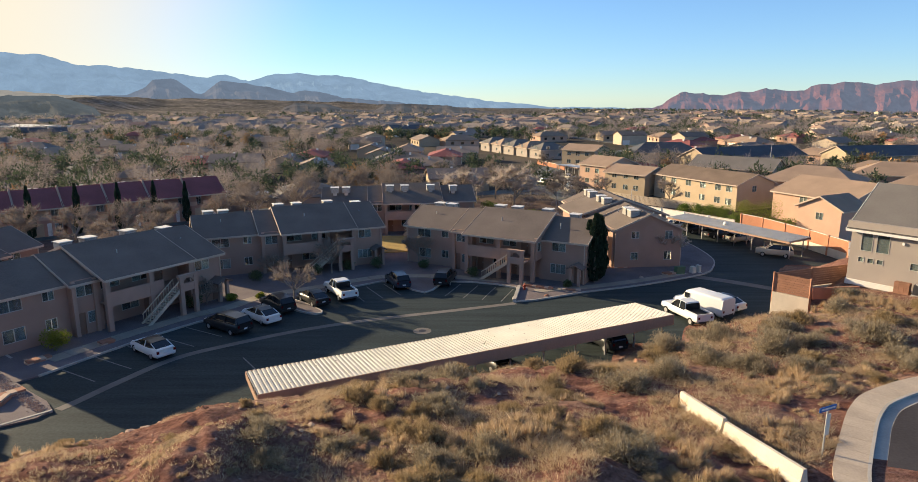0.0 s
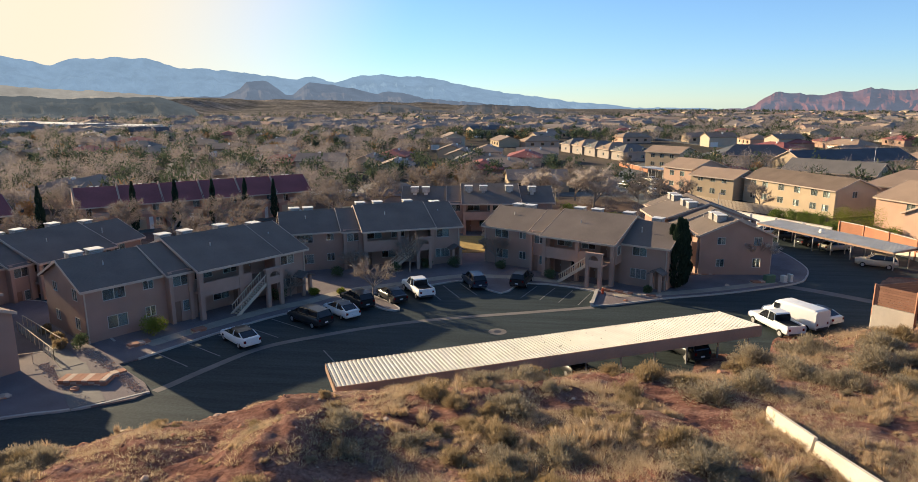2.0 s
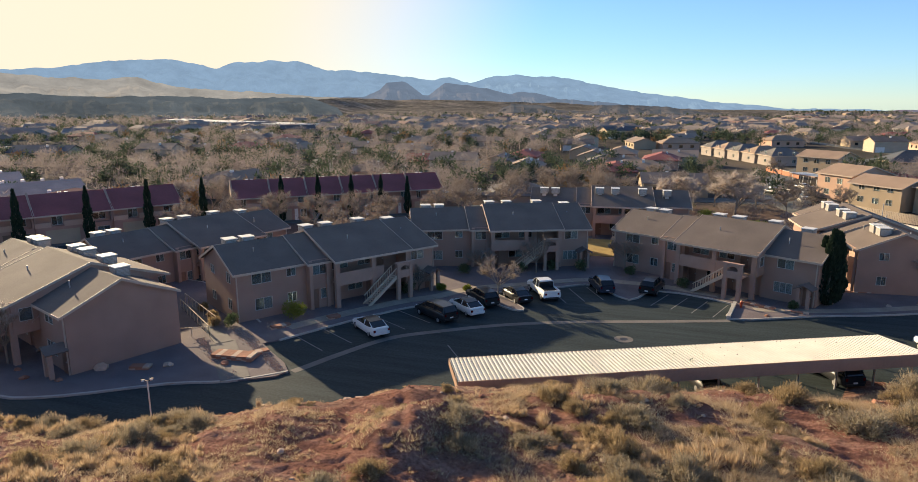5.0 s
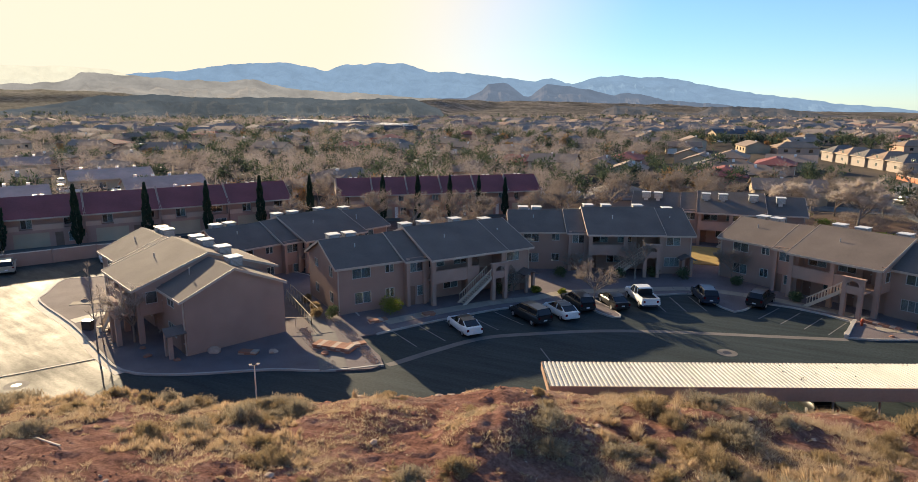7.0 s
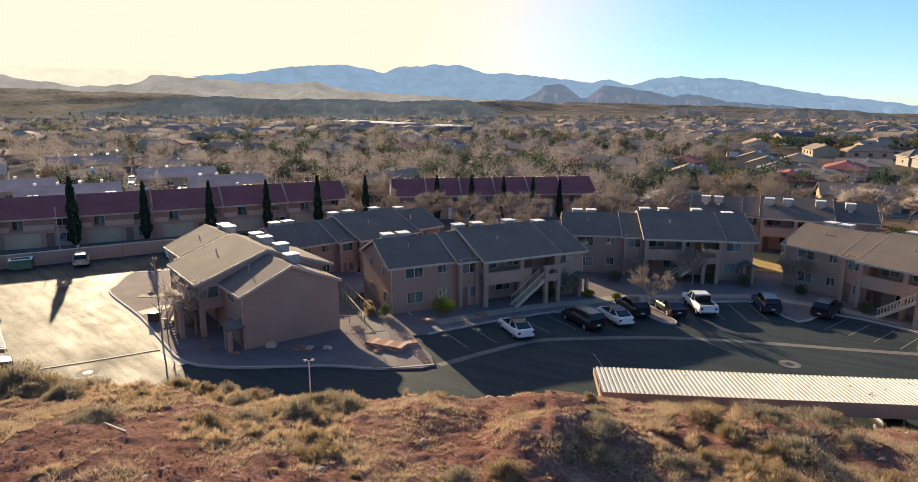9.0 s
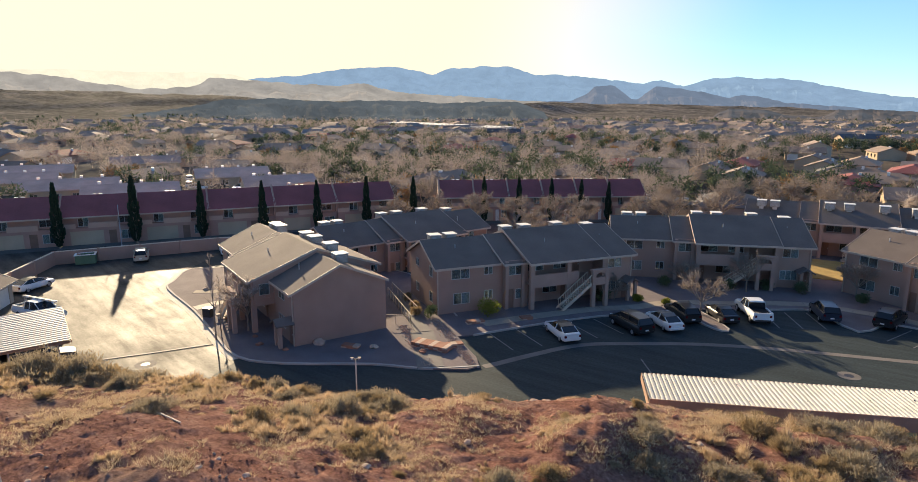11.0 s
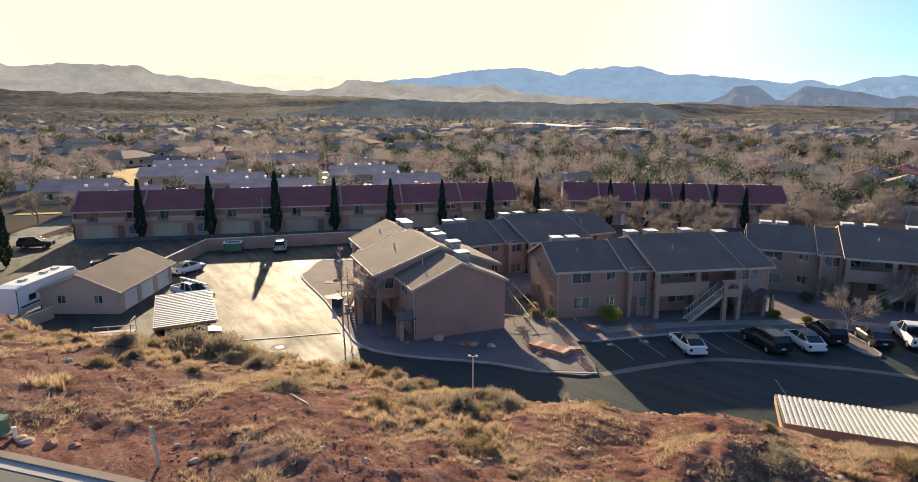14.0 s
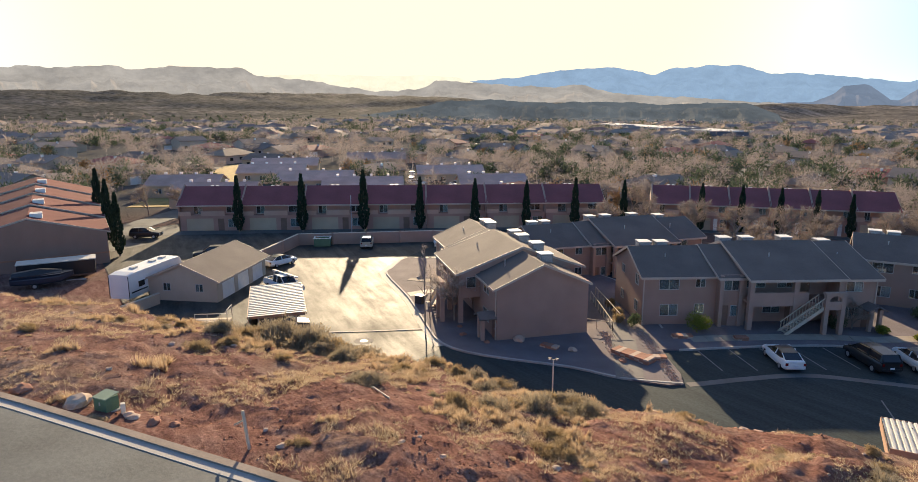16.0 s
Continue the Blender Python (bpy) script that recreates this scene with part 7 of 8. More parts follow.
def bare_tree(seed, h, twigs=BARE_TWIG, spread=0.9, many=1):
    """A leafless tree: forking limbs that taper into a haze of fine twigs."""
    r = random.Random(seed)
    limbs = Form()
    tb, tt, tw = [], [], []
    def twig(o, d, length):
        e = (d * 0.6 + Vector((r.uniform(-1, 1), r.uniform(-1, 1), r.uniform(-0.6, 0.9)))).normalized()
        tb.append(o), tt.append(o + e * length * r.uniform(0.6, 1.3)), tw.append(0.03)
    def grow(p, d, length, rad, level):
        q = p + d * length
        limbs.tube(p, q, rad, rad * 0.7, 6 if level < 2 else 3)
        for _ in range((0, 2, 8, 14, 26)[level] * many):
            twig(p.lerp(q, r.uniform(0.2, 1.0)), d, h * 0.075)
        if level >= 4:
            return
        kids = (4, 3, 3, 3)[level]
        for i in range(kids):
            side = Vector((r.uniform(-1, 1), r.uniform(-1, 1), r.uniform(-0.25, 0.45)))
            e = (d * 0.8 + side * spread).normalized()
            grow(p.lerp(q, 1.0 if i == 0 else r.uniform(0.45, 1.0)), e, length * r.uniform(0.66, 0.86), rad * 0.6, level + 1)
    grow(Vector((0, 0, -0.1)), Vector((r.uniform(-.06, .06), r.uniform(-.06, .06), 1)), h * 0.25, h * 0.019, 0)
    ob = thing("bare_tree", "leafless winter tree with fine pale twigs", "tree", "bare trees")
    part("trunk", limbs, BARK, ob)
    v, f = slivers([tuple(p) for p in tb], [tuple(p) for p in tt], np.array(tw) * h / 9)
    new("crown", raw("crown", v, f, twigs)).parent = ob
    return ob


BT = [bare_tree(i, 9.0) for i in range(5)]
TREES = [(-84.0, 101, 7.5), (-90.0, 112, 7.0), (-98.0, 106, 7.0), (-14.0, 124, 8.4), (20.0, 131, 7.0),
         (-66.6, 84, 8.5), (-60.0, 86, 9.2), (-54, 89, 8.6), (-49, 92, 9.0), (-44, 95, 8.4), (-71.5, 79.5, 8.0), (-38, 101, 8.6), (-33.0, 104, 9.2),
         (-27, 110, 9.0), (-47.5, 82, 7.6), (-41, 86, 8.2), (30, 133, 8.0), (42, 128, 6.5), (-36, 112, 9.5), (-20, 118, 9.8), (-12, 121, 9.2), (25, 135, 8.0), (-131, 27, 8.5), (-137, 22, 8),
         (-42.6, 74.5, 7.5), (-26.5, 64.8, 4.0), (-24, 128, 9), (-10, 134, 9), (8, 140, 10), (16, 142, 8), (22, 146, 8), (-16, 142, 9), (0, 148, 9), (12, 152, 8.5), (26, 190, 8), (8, 165, 9), (-5, 160, 9), (-30, 124, 9),
         (-40, 119, 8.5), (47, 158, 7), (44, 150, 6.5), (118, 168, 9), (128, 172, 10), (-17, 156, 9), (-52, 122, 9), (-62, 116, 8.5), (-74, 108, 8.5)]
for i, (x, y, h) in enumerate(TREES):
    at = pose(x, y, 0.1, 0, 0, i * 83)
    if i < 5:
        BT[i].matrix_basis, ob = at, BT[i]
    else:
        ob = copy_thing(BT[i % 5], at)
    s = h / (7.9 if x < -30 and y > 75 else 8.4 if y < 100 else 6.6 if y < 129 else 8.4)
    ob.scale = (s, s, s)


def court_tree(seed, x, y, h, w, full=1, thick=0.022):
    """A small ornamental tree, leafless: a short stem and a vase of fine rising branches."""
    r = random.Random(seed)
    limbs, tb, tt = Form(), [], []
    fork = h * 0.3
    limbs.tube((0, 0, -0.1), (0, 0, fork), h * 0.018, h * 0.015, 7)
    def branch(p, d, length, rad, level):
        q = p + d * length
        limbs.tube(p, q, rad, rad * 0.65, 5 if level == 0 else 3)
        for _ in range((3, 6, 9)[level] * full):
            o = p.lerp(q, r.uniform(0.35, 1.0))
            e = (d + Vector((r.uniform(-1, 1), r.uniform(-1, 1), r.uniform(-0.5, 0.8))) * 0.9).normalized()
            tb.append(tuple(o)), tt.append(tuple(o + e * h * r.uniform(0.05, 0.12)))
        if level < 2:
            for _ in range(4):
                e = (d + Vector((r.uniform(-1, 1), r.uniform(-1, 1), r.uniform(-0.35, 0.6))) * 0.75).normalized()
                branch(p.lerp(q, r.uniform(0.5, 1.0)), e, length * r.uniform(0.5, 0.75), rad * 0.55, level + 1)
    for i in range(9):
        a, o = i * 0.7 + r.uniform(-0.3, 0.3), r.uniform(0.25, 1.0)
        d = Vector((math.cos(a) * o * w / h, math.sin(a) * o * w / h, 0.75)).normalized()
        branch(Vector((0, 0, fork * r.uniform(0.85, 1.0))), d, h * 0.36, h * 0.010, 0)
    ob = thing("bare_tree", "small leafless ornamental tree with a vase of fine branches", "tree", "bare trees", pose(x, y, 0.1, 0, 0, seed * 50))
    part("trunk", limbs, BARK, ob)
    v, f = slivers(tb, tt, np.full(len(tb), thick))
    new("crown", raw("crown", v, f, PALE_TWIG if h > 5.6 else BARE_TWIG)).parent = ob


for seed, x, y, h in ((21, 1.2, 126.8, 11.8), (22, 11.0, 128.6, 13.2)):
    big = bare_tree(seed, h, PALE_TWIG, 1.28, 3)
    tagged(big, "large spreading leafless tree with pale twigs", "tree", "bare trees")
    big.matrix_basis = pose(x, y, 0.0, 0, 0, seed * 50)
for i, (x, y, h, w) in enumerate(((-17.4, 65.3, 4.9, 6.0), (-22.0, 74.1, 3.9, 4.6), (-15.6, 76.6, 5.2, 6.6), (-5.2, 81.0, 4.5, 5.4), (26.8, 82.0, 5.8, 6.8), (-50.4, 34.9, 5.8, 4.2), (-28.6, 66.0, 3.6, 3.0))):
    court_tree(i + 1, x, y, h, w, 2, 0.03)


def slender_tree(seed, h, at, lean=0.0):
    """A tall thin leafless tree: a straight leader with short rising side branches."""
    r = random.Random(seed)
    limbs, tb, tt = Form(), [], []
    prev, rad = Vector((0, 0, -0.1)), h * 0.011
    for i in range(1, 13):
        z = h * i / 12
        p = Vector((lean * z + r.uniform(-0.06, 0.06), r.uniform(-0.06, 0.06), z))
        limbs.tube(prev, p, rad, rad * 0.9, 6)
        if i > 3:
            for _ in range(3):
                ang, ln = r.uniform(0, 6.28), h * 0.16 * (1.15 - 0.6 * i / 12) * r.uniform(0.5, 1.1)
                q = p + Vector((math.cos(ang) * ln * 0.6, math.sin(ang) * ln * 0.6, ln * 0.8))
                limbs.tube(p, q, rad * 0.45, rad * 0.2, 4)
                for _ in range(9):
                    o = p.lerp(q, r.uniform(0.3, 1))
                    tb.append(tuple(o)), tt.append(tuple(o + Vector((r.uniform(-.25, .25), r.uniform(-.25, .25), r.uniform(0.1, 0.5)))))
        prev, rad = p, rad * 0.9
    ob = thing("bare_tree", "slender leafless tree at the edge of the gravel bed", "tree", "bare trees", at)
    part("trunk", limbs, BARK, ob)
    v, f = slivers(tb, tt, np.full(len(tb), 0.02))
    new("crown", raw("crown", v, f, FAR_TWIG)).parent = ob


slender_tree(3, 7.5, pose(-50.9, 31.8, 0.1), -0.01)
slender_tree(4, 5.2, pose(-52.2, 33.2, 0.1), 0.05)



def leafy_shrub(name, label, mat, x, y, w, h, n=900, z=0.1):
    bs, tp, wd = [], [], []
    for i in range(7):
        t = i * 0.95 + rng.random()
        c = np.array([math.cos(t) * w * 0.24, math.sin(t) * w * 0.24, h * rng.uniform(0.32, 0.62)]) if i else np.array([0, 0, h * 0.55])
        p, q, s = clump_leaves(n // 6, c, (w * 0.27, w * 0.27, h * 0.36), 0.15, 0.4, 0.35, 0.5)
        bs.append(p), tp.append(q), wd.append(s)
    v, f = slivers(np.concatenate(bs), np.concatenate(tp), np.concatenate(wd))
    v[:, 2] = np.maximum(v[:, 2], 0)
    ob = tagged(new(name, raw(name, v, f, mat)), label, "shrub", "garden shrubs")
    ob.matrix_basis = pose(x, y, z)
    return ob


leafy_shrub("round_shrub", "round lime-green clipped shrub before the block", LIME_LEAF, -34.6, 52.2, 2.6, 1.9, 1600)
for x, y, w, h in ((-38.9, 48.2, 1.6, 1.5), (-27.2, 63.6, 1.9, 1.6), (-14.0, 79.0, 1.6, 1.3), (1.7, 75.4, 1.6, 1.3), (-24.0, 73.5, 1.7, 1.5), (-10.5, 79.6, 1.7, 1.4), (-4.5, 79.6, 1.5, 1.2), (12.4, 70.9, 1.0, 1.0), (-17.5, 76.8, 1.5, 1.3)):
    leafy_shrub("dark_shrub", "dark green evergreen shrub by a wall", EVERGREEN, x, y, w, h)
for x, y, w, h in ((-44.6, 51.2, 1.2, 0.9), (-42.2, 49.6, 1.2, 0.9), (-40.6, 47.9, 1.3, 1.0), (20.3, 82.3, 1.6, 1.5), (-24.2, 65.8, 1.2, 0.9), (-21.4, 66.6, 1.0, 0.7)):
    leafy_shrub("olive_shrub", "olive-green shrub in a gravel bed", LIME_LEAF if x > -30 else OLIVE, x, y, w, h)
for x, y, w, h in ((42.8, 120.4, 3.2, 2.5), (44.4, 117.6, 3.2, 2.7), (45.8, 115.0, 3.4, 3.0), (47.0, 112.4, 3.4, 3.3), (46.4, 106.6, 3.2, 2.9), (49.4, 109.8, 4.4, 4.9), (52.2, 107.6, 5.6, 5.2), (50.6, 101.6, 3.0, 2.9), (52.4, 101.2, 3.2, 2.9)):
    leafy_shrub("garden_bush", "large green garden bush above the block wall", LIME_LEAF if w > 4 else GARDEN_LEAF, x, y, w, h, 2600, 0.0)
for i, (x, y) in enumerate(((-2, 113), (3.5, 115.5), (8, 113.5), (13, 116), (17, 113.5), (22, 117), (26, 121), (20, 124), (14, 128), (6, 126), (0, 118), (-6, 119), (27, 129), (10, 134), (18, 136), (2, 136), (-8, 128), (24, 140))):
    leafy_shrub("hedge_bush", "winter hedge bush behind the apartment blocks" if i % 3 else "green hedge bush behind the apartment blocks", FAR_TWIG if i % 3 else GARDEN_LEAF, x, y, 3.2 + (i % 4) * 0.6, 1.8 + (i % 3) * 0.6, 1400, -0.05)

# ---- the town beyond ----
def town_house(i, w, d, eave, ridge, wall_mat, roof_mat, hip):
    h = thing("town_house", ("tan house", "pink stucco house", "cream house", "brown house", "grey house", "tan house")[i] + " with a low-pitched roof in the town", "house", "town houses")
    f = Form().box(0, 0, -1.5, w, d, eave)
    if not hip:
        gable_wall(f, 0, 0.2, 0, d, eave, ridge - 0.15)
        gable_wall(f, w - 0.2, 0.2, 0, d, eave, ridge - 0.15)
    part("wall", f, wall_mat, h)
    o, ym = 0.5, d / 2
    r = Form()
    if hip:
        a, b, c, e, p, q = (-o, -o, eave - .2), (w + o, -o, eave - .2), (w + o, d + o, eave - .2), (-o, d + o, eave - .2), (hip, ym, ridge), (w - hip, ym, ridge)
        for face in ((a, b, q, p), (b, c, q), (c, e, p, q), (e, a, p)):
            r.slab(face, 0.15)
    else:
        r.slab([(-o, -o, eave - .2), (w + o, -o, eave - .2), (w + o, ym, ridge), (-o, ym, ridge)], 0.15)
        r.slab([(w + o, d + o, eave - .2), (-o, d + o, eave - .2), (-o, ym, ridge), (w + o, ym, ridge)], 0.15)
    part("roof", r, roof_mat, h)
    for k in range(3):
        x = w * (0.15 + 0.3 * k)
        part("window", Form().box(x, -0.03, 1.0, x + 1.5, -0.003, 2.2), DARK_GLASS_CAR, h)
    part("garage_door", Form().box(w * 0.68, d + 0.003, 0, w * 0.95, d + 0.04, 2.2), WHITE_PAINT, h)
    part("roof_vent", Form().box(w * 0.4, ym + 1.2, ridge - 0.9, w * 0.4 + 0.6, ym + 1.8, ridge + 0.15), WHITE_PAINT, h)
    return h


DUSK_ROOF = material("brown_roof", (0.25, 0.19, 0.155), 0.88, 0.8, 1.2, 0.3, 8, 0.3, vary=0.25, spec=0.25)
MODELS = [town_house(0, 14, 10, 3.2, 5.0, TAN_STUCCO, DUSK_ROOF, 0), town_house(1, 16, 11, 3.2, 5.2, PINK_STUCCO, TAN_ROOF, 4.5), town_house(2, 13, 10, 4.8, 6.6, CREAM_STUCCO, DUSK_ROOF, 0),
          town_house(3, 17, 11, 3.1, 4.8, STUCCO, RED_SHINGLE, 5), town_house(4, 14, 11, 3.2, 5.2, GREY_STUCCO, GREY_ROOF, 4), town_house(5, 20, 11, 4.8, 6.8, TAN_STUCCO, BLUE_ROOF, 0)]
CONDOS = [(-143, 27, 17, 62), (-136, 58, 18, 62), (-163, 26, 16, 62), (-156, 54, 19, 62), (-180, 52, 18, 62), (-200, 62, 20, 62), (-150, 92, 18, 62), (-124, 88, 16, 62), (-207, 98, 20, 62)]
CONDO_SPOTS = [(x + math.cos(radians(a)) * k, y + math.sin(radians(a)) * k) for x, y, w, a in CONDOS for k in (2, 9, 16)]
BUSY = [(x + math.cos(radians(a)) * 12, y + math.sin(radians(a)) * 12) for x, y, a in BLOCKS] + [(-95 + 7 * i, 50 + 10 * i) for i in range(-3, 5)] + [(-60, 102), (-52, 108), (50, 130), (60, 115), (70, 130), (85, 125), (95, 150), (35, 150), (35, 160), (38, 212)] + \
       [(34 - i * 4.3, 240 + i * 9.2) for i in range(6)] + [(30, 190), (26, 205), (24, 222)] + [(68, 216), (85, 192), (100, 198), (66, 162), (130, 200), (145, 203), (1, 121), (10, 122), (-120, 5), (-140, 5), (-105, 2), (24, 170), (20, 185)] + [(-469 + 20 * i, 489 - 8.3 * i) for i in range(11)] + [(-450 + 20 * i, 474 - 8.3 * i) for i in range(10)] + CONDO_SPOTS
used_model, homes = set(), []
tr = np.random.default_rng(21)
for d0 in np.arange(128, 425, 21.0):
    step = math.degrees(24.0 / d0)
    for b0 in np.arange(-44, 104, step):
        a, d = radians(b0 + tr.uniform(-0.3, 0.3) * step), d0 + tr.uniform(-5, 5)
        x, y = -math.sin(a) * d, math.cos(a) * d
        if tr.random() > (0.66 if d < 270 else 0.45) * (1.0 if b0 < 20 else 0.75) or any((x - p) ** 2 + (y - q) ** 2 < 21 ** 2 for p, q in BUSY) or (y < 60 and x < -60 and d < 150):
            continue
        k = int(tr.choice(6, p=(0.34, 0.24, 0.14, 0.16, 0.08, 0.04) if b0 > -5 else (0.2, 0.34, 0.16, 0.18, 0.06, 0.06)))
        homes.append((x, y))
        at = pose(x, y, -0.02, 0, 0, 20 + 90 * int(tr.integers(4)) + 25 * float(smooth_noise(x, y, 120, 15)))
        if k in used_model:
            copy_thing(MODELS[k], at)
        else:
            MODELS[k].matrix_basis = at
            used_model.add(k)


def far_town():
    """Homes past counting, out to the foot of the hills."""
    n = 900
    a, d = np.radians(tr.uniform(-46, 105, n)), 430 * (1180 / 430) ** tr.random(n)
    d = np.where(a > radians(-8), 430 + (d - 430) * 0.52, d)
    open_land = (a > radians(20)) & (tr.random(n) < 0.55)
    a, d, n = a[~open_land], d[~open_land], int((~open_land).sum())
    walls, roofs = Form(), Form()
    for x, y, t, s in zip(-np.sin(a) * d, np.cos(a) * d, tr.random(n) * 3.14, tr.uniform(0.8, 1.5, n)):
        c, q = math.cos(t) * 7 * s, math.sin(t) * 7 * s
        u, v = -math.sin(t) * 5 * s, math.cos(t) * 5 * s
        z = float(land(x, y)) - 0.5
        pts = [(x - c - u, y - q - v), (x + c - u, y + q - v), (x + c + u, y + q + v), (x - c + u, y - q + v)]
        walls.prism(pts, z, z + 4.2)
        e, rz = z + 4.1, z + 6.2
        p0, p1 = (x - c * 0.8, y - q * 0.8, rz), (x + c * 0.8, y + q * 0.8, rz)
        roofs.add([(*pts[0], e), (*pts[1], e), (*pts[2], e), (*pts[3], e), p0, p1], [(0, 1, 5, 4), (1, 2, 5), (2, 3, 4, 5), (3, 0, 4)])
    w = solid("far_town", walls, FAR_WALL, "countless low houses of the far town", "town", kind="stuff")
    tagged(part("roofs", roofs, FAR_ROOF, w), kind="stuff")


FAR_WALL = island_material("far_walls", [(0.42, 0.31, 0.22), (0.50, 0.40, 0.30), (0.35, 0.25, 0.19), (0.62, 0.55, 0.46)])
# Roof tones lifted to stand in for haze over the far town.
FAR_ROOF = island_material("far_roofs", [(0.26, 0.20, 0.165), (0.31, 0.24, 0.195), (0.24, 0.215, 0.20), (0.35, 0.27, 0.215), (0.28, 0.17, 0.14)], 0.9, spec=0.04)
far_town()


def woods(name, label, n, mat, dmin, dmax, h, leaf, per, bias, seed, clear=9.0):
    """Town trees past counting, each a ragged crown of twigs or leaf clumps on a stem."""
    r = np.random.default_rng(seed)
    a = np.radians(r.uniform(-46, 106, n))
    d = dmin * (dmax / dmin) ** r.random(n)
    x, y = -np.sin(a) * d, np.cos(a) * d
    keep = smooth_noise(x, y, 90, seed) * 0.7 + smooth_noise(x, y, 30, seed + 1) * 0.4 + bias > 0
    keep &= ~((x < -55) & (y < 70) & (d < 150))
    keep &= ~((a > radians(-8)) & (d > 740 + 330 * r.random(n) ** 2.5))
    for p, q in BUSY:
        keep &= (x - p) ** 2 + (y - q) ** 2 > (clear + 6) ** 2
    for p, q in homes:
        keep &= (x - p) ** 2 + (y - q) ** 2 > clear ** 2
    x, y, d = x[keep], y[keep], d[keep]
    m = len(x)
    s = h * r.uniform(0.6, 1.25, m)
    z = land(x, y)
    base, tip, width = [], [], []
    for k in range(per):
        u = r.normal(size=(m, 3))
        u /= np.linalg.norm(u, axis=1, keepdims=True)
        lump = 0.75 + 0.35 * np.sin(u[:, 0] * 5 + x) * np.cos(u[:, 1] * 4 + y)
        p = np.stack([x, y, z + s * 0.58], 1) + u * (np.array([0.42, 0.42, 0.40]) * s[:, None]) * (lump * r.random(m) ** 0.4)[:, None]
        e = u + r.normal(size=(m, 3)) * 0.7 + [0, 0, 0.25]
        e /= np.linalg.norm(e, axis=1, keepdims=True)
        ln = leaf * (0.6 + 0.8 * r.random(m)) * (1 + d / 900)
        base.append(p), tip.append(p + e * ln[:, None]), width.append(ln * (0.075 if name == "bare_woods" else 0.12 if "bare" in name else 0.5))
    base.append(np.stack([x, y, z - 0.3], 1)), tip.append(np.stack([x, y, z + s * 0.8], 1)), width.append(s * 0.03)
    v, f = slivers(np.concatenate(base), np.concatenate(tip), np.concatenate(width))
    tagged(new(name, raw(name, v, f, mat)), label, "trees", kind="stuff")


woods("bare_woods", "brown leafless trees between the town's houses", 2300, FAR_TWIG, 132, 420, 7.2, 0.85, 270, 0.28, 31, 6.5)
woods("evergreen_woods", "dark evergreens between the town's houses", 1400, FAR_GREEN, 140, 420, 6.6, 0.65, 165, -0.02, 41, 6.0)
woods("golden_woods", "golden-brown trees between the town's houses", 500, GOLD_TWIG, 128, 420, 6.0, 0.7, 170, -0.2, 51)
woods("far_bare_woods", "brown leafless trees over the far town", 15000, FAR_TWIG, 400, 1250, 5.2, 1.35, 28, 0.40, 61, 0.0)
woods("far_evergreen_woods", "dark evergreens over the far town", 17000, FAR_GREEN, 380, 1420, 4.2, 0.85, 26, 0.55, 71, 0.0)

house("warehouse", "long low white warehouse at the town's edge", 217, 30, 4.2, 4.9, WHITE_PAINT, WHITE_PAINT, category="warehouse", trim=WHITE_PAINT,
           at=pose(-469, 496, float(land(-469, 496)), 0, 0, -22.4))

# the lane that runs on into the town, with its pale fence
lane = ribbon(smooth_path([(36, 106), (30, 122), (24, 142), (22, 165), (27, 195), (40, 230), (70, 275), (110, 330)]), 7.0, -0.2, 0.03)
solid("town_lane", lane, OLD_ASPHALT, "grey asphalt lane running on into the town", "road", kind="structure")
for n, (p, w) in enumerate(((((-118, 20), (-104, 46), (-90, 70), (-74, 92), (-46, 116), (0, 150)), 7.5), (((-150, 40), (-118, 12), (-106, 14)), 6.0), (((-260, 60), (-200, 62), (-150, 36)), 9.0),
                            (((-420, 340), (-260, 240), (-180, 180), (-90, 160)), 7.0), (((-300, 500), (-180, 330), (-90, 160), (22, 150)), 7.0), (((60, 420), (90, 300), (150, 240)), 7.0))):
    solid("town_street", ribbon(smooth_path(p), w, -0.3, 0.02 + 0.004 * n), OLD_ASPHALT, "grey asphalt street between the town's houses", "road", kind="structure")
tf = thing("slat_fence", "pale slat fence before the tan townhouses", "fence")
fp = smooth_path([(29.5, 146), (33.5, 137), (38.5, 130.5), (43.0, 126), (46.5, 121)], 5)
for (x0, y0), (x1, y1) in zip(fp, fp[1:]):
    n = 5
    for i in range(n):
        x, y = x0 + (x1 - x0) * i / n, y0 + (y1 - y0) * i / n
        xe, ye = x0 + (x1 - x0) * (i + 0.85) / n, y0 + (y1 - y0) * (i + 0.85) / n
        part("slat", Form().bar((x, y, 0.95), (xe, ye, 0.95), 0.04, 1.7), CREAM_STUCCO, tf)
solid("lawn", Form().prism([(-150, 20), (-200, 46), (-240, 66), (-238, 76), (-190, 56), (-146, 28)], -0.2, 0.05), LAWN, "strip of winter lawn along a street", "lawn", kind="structure")

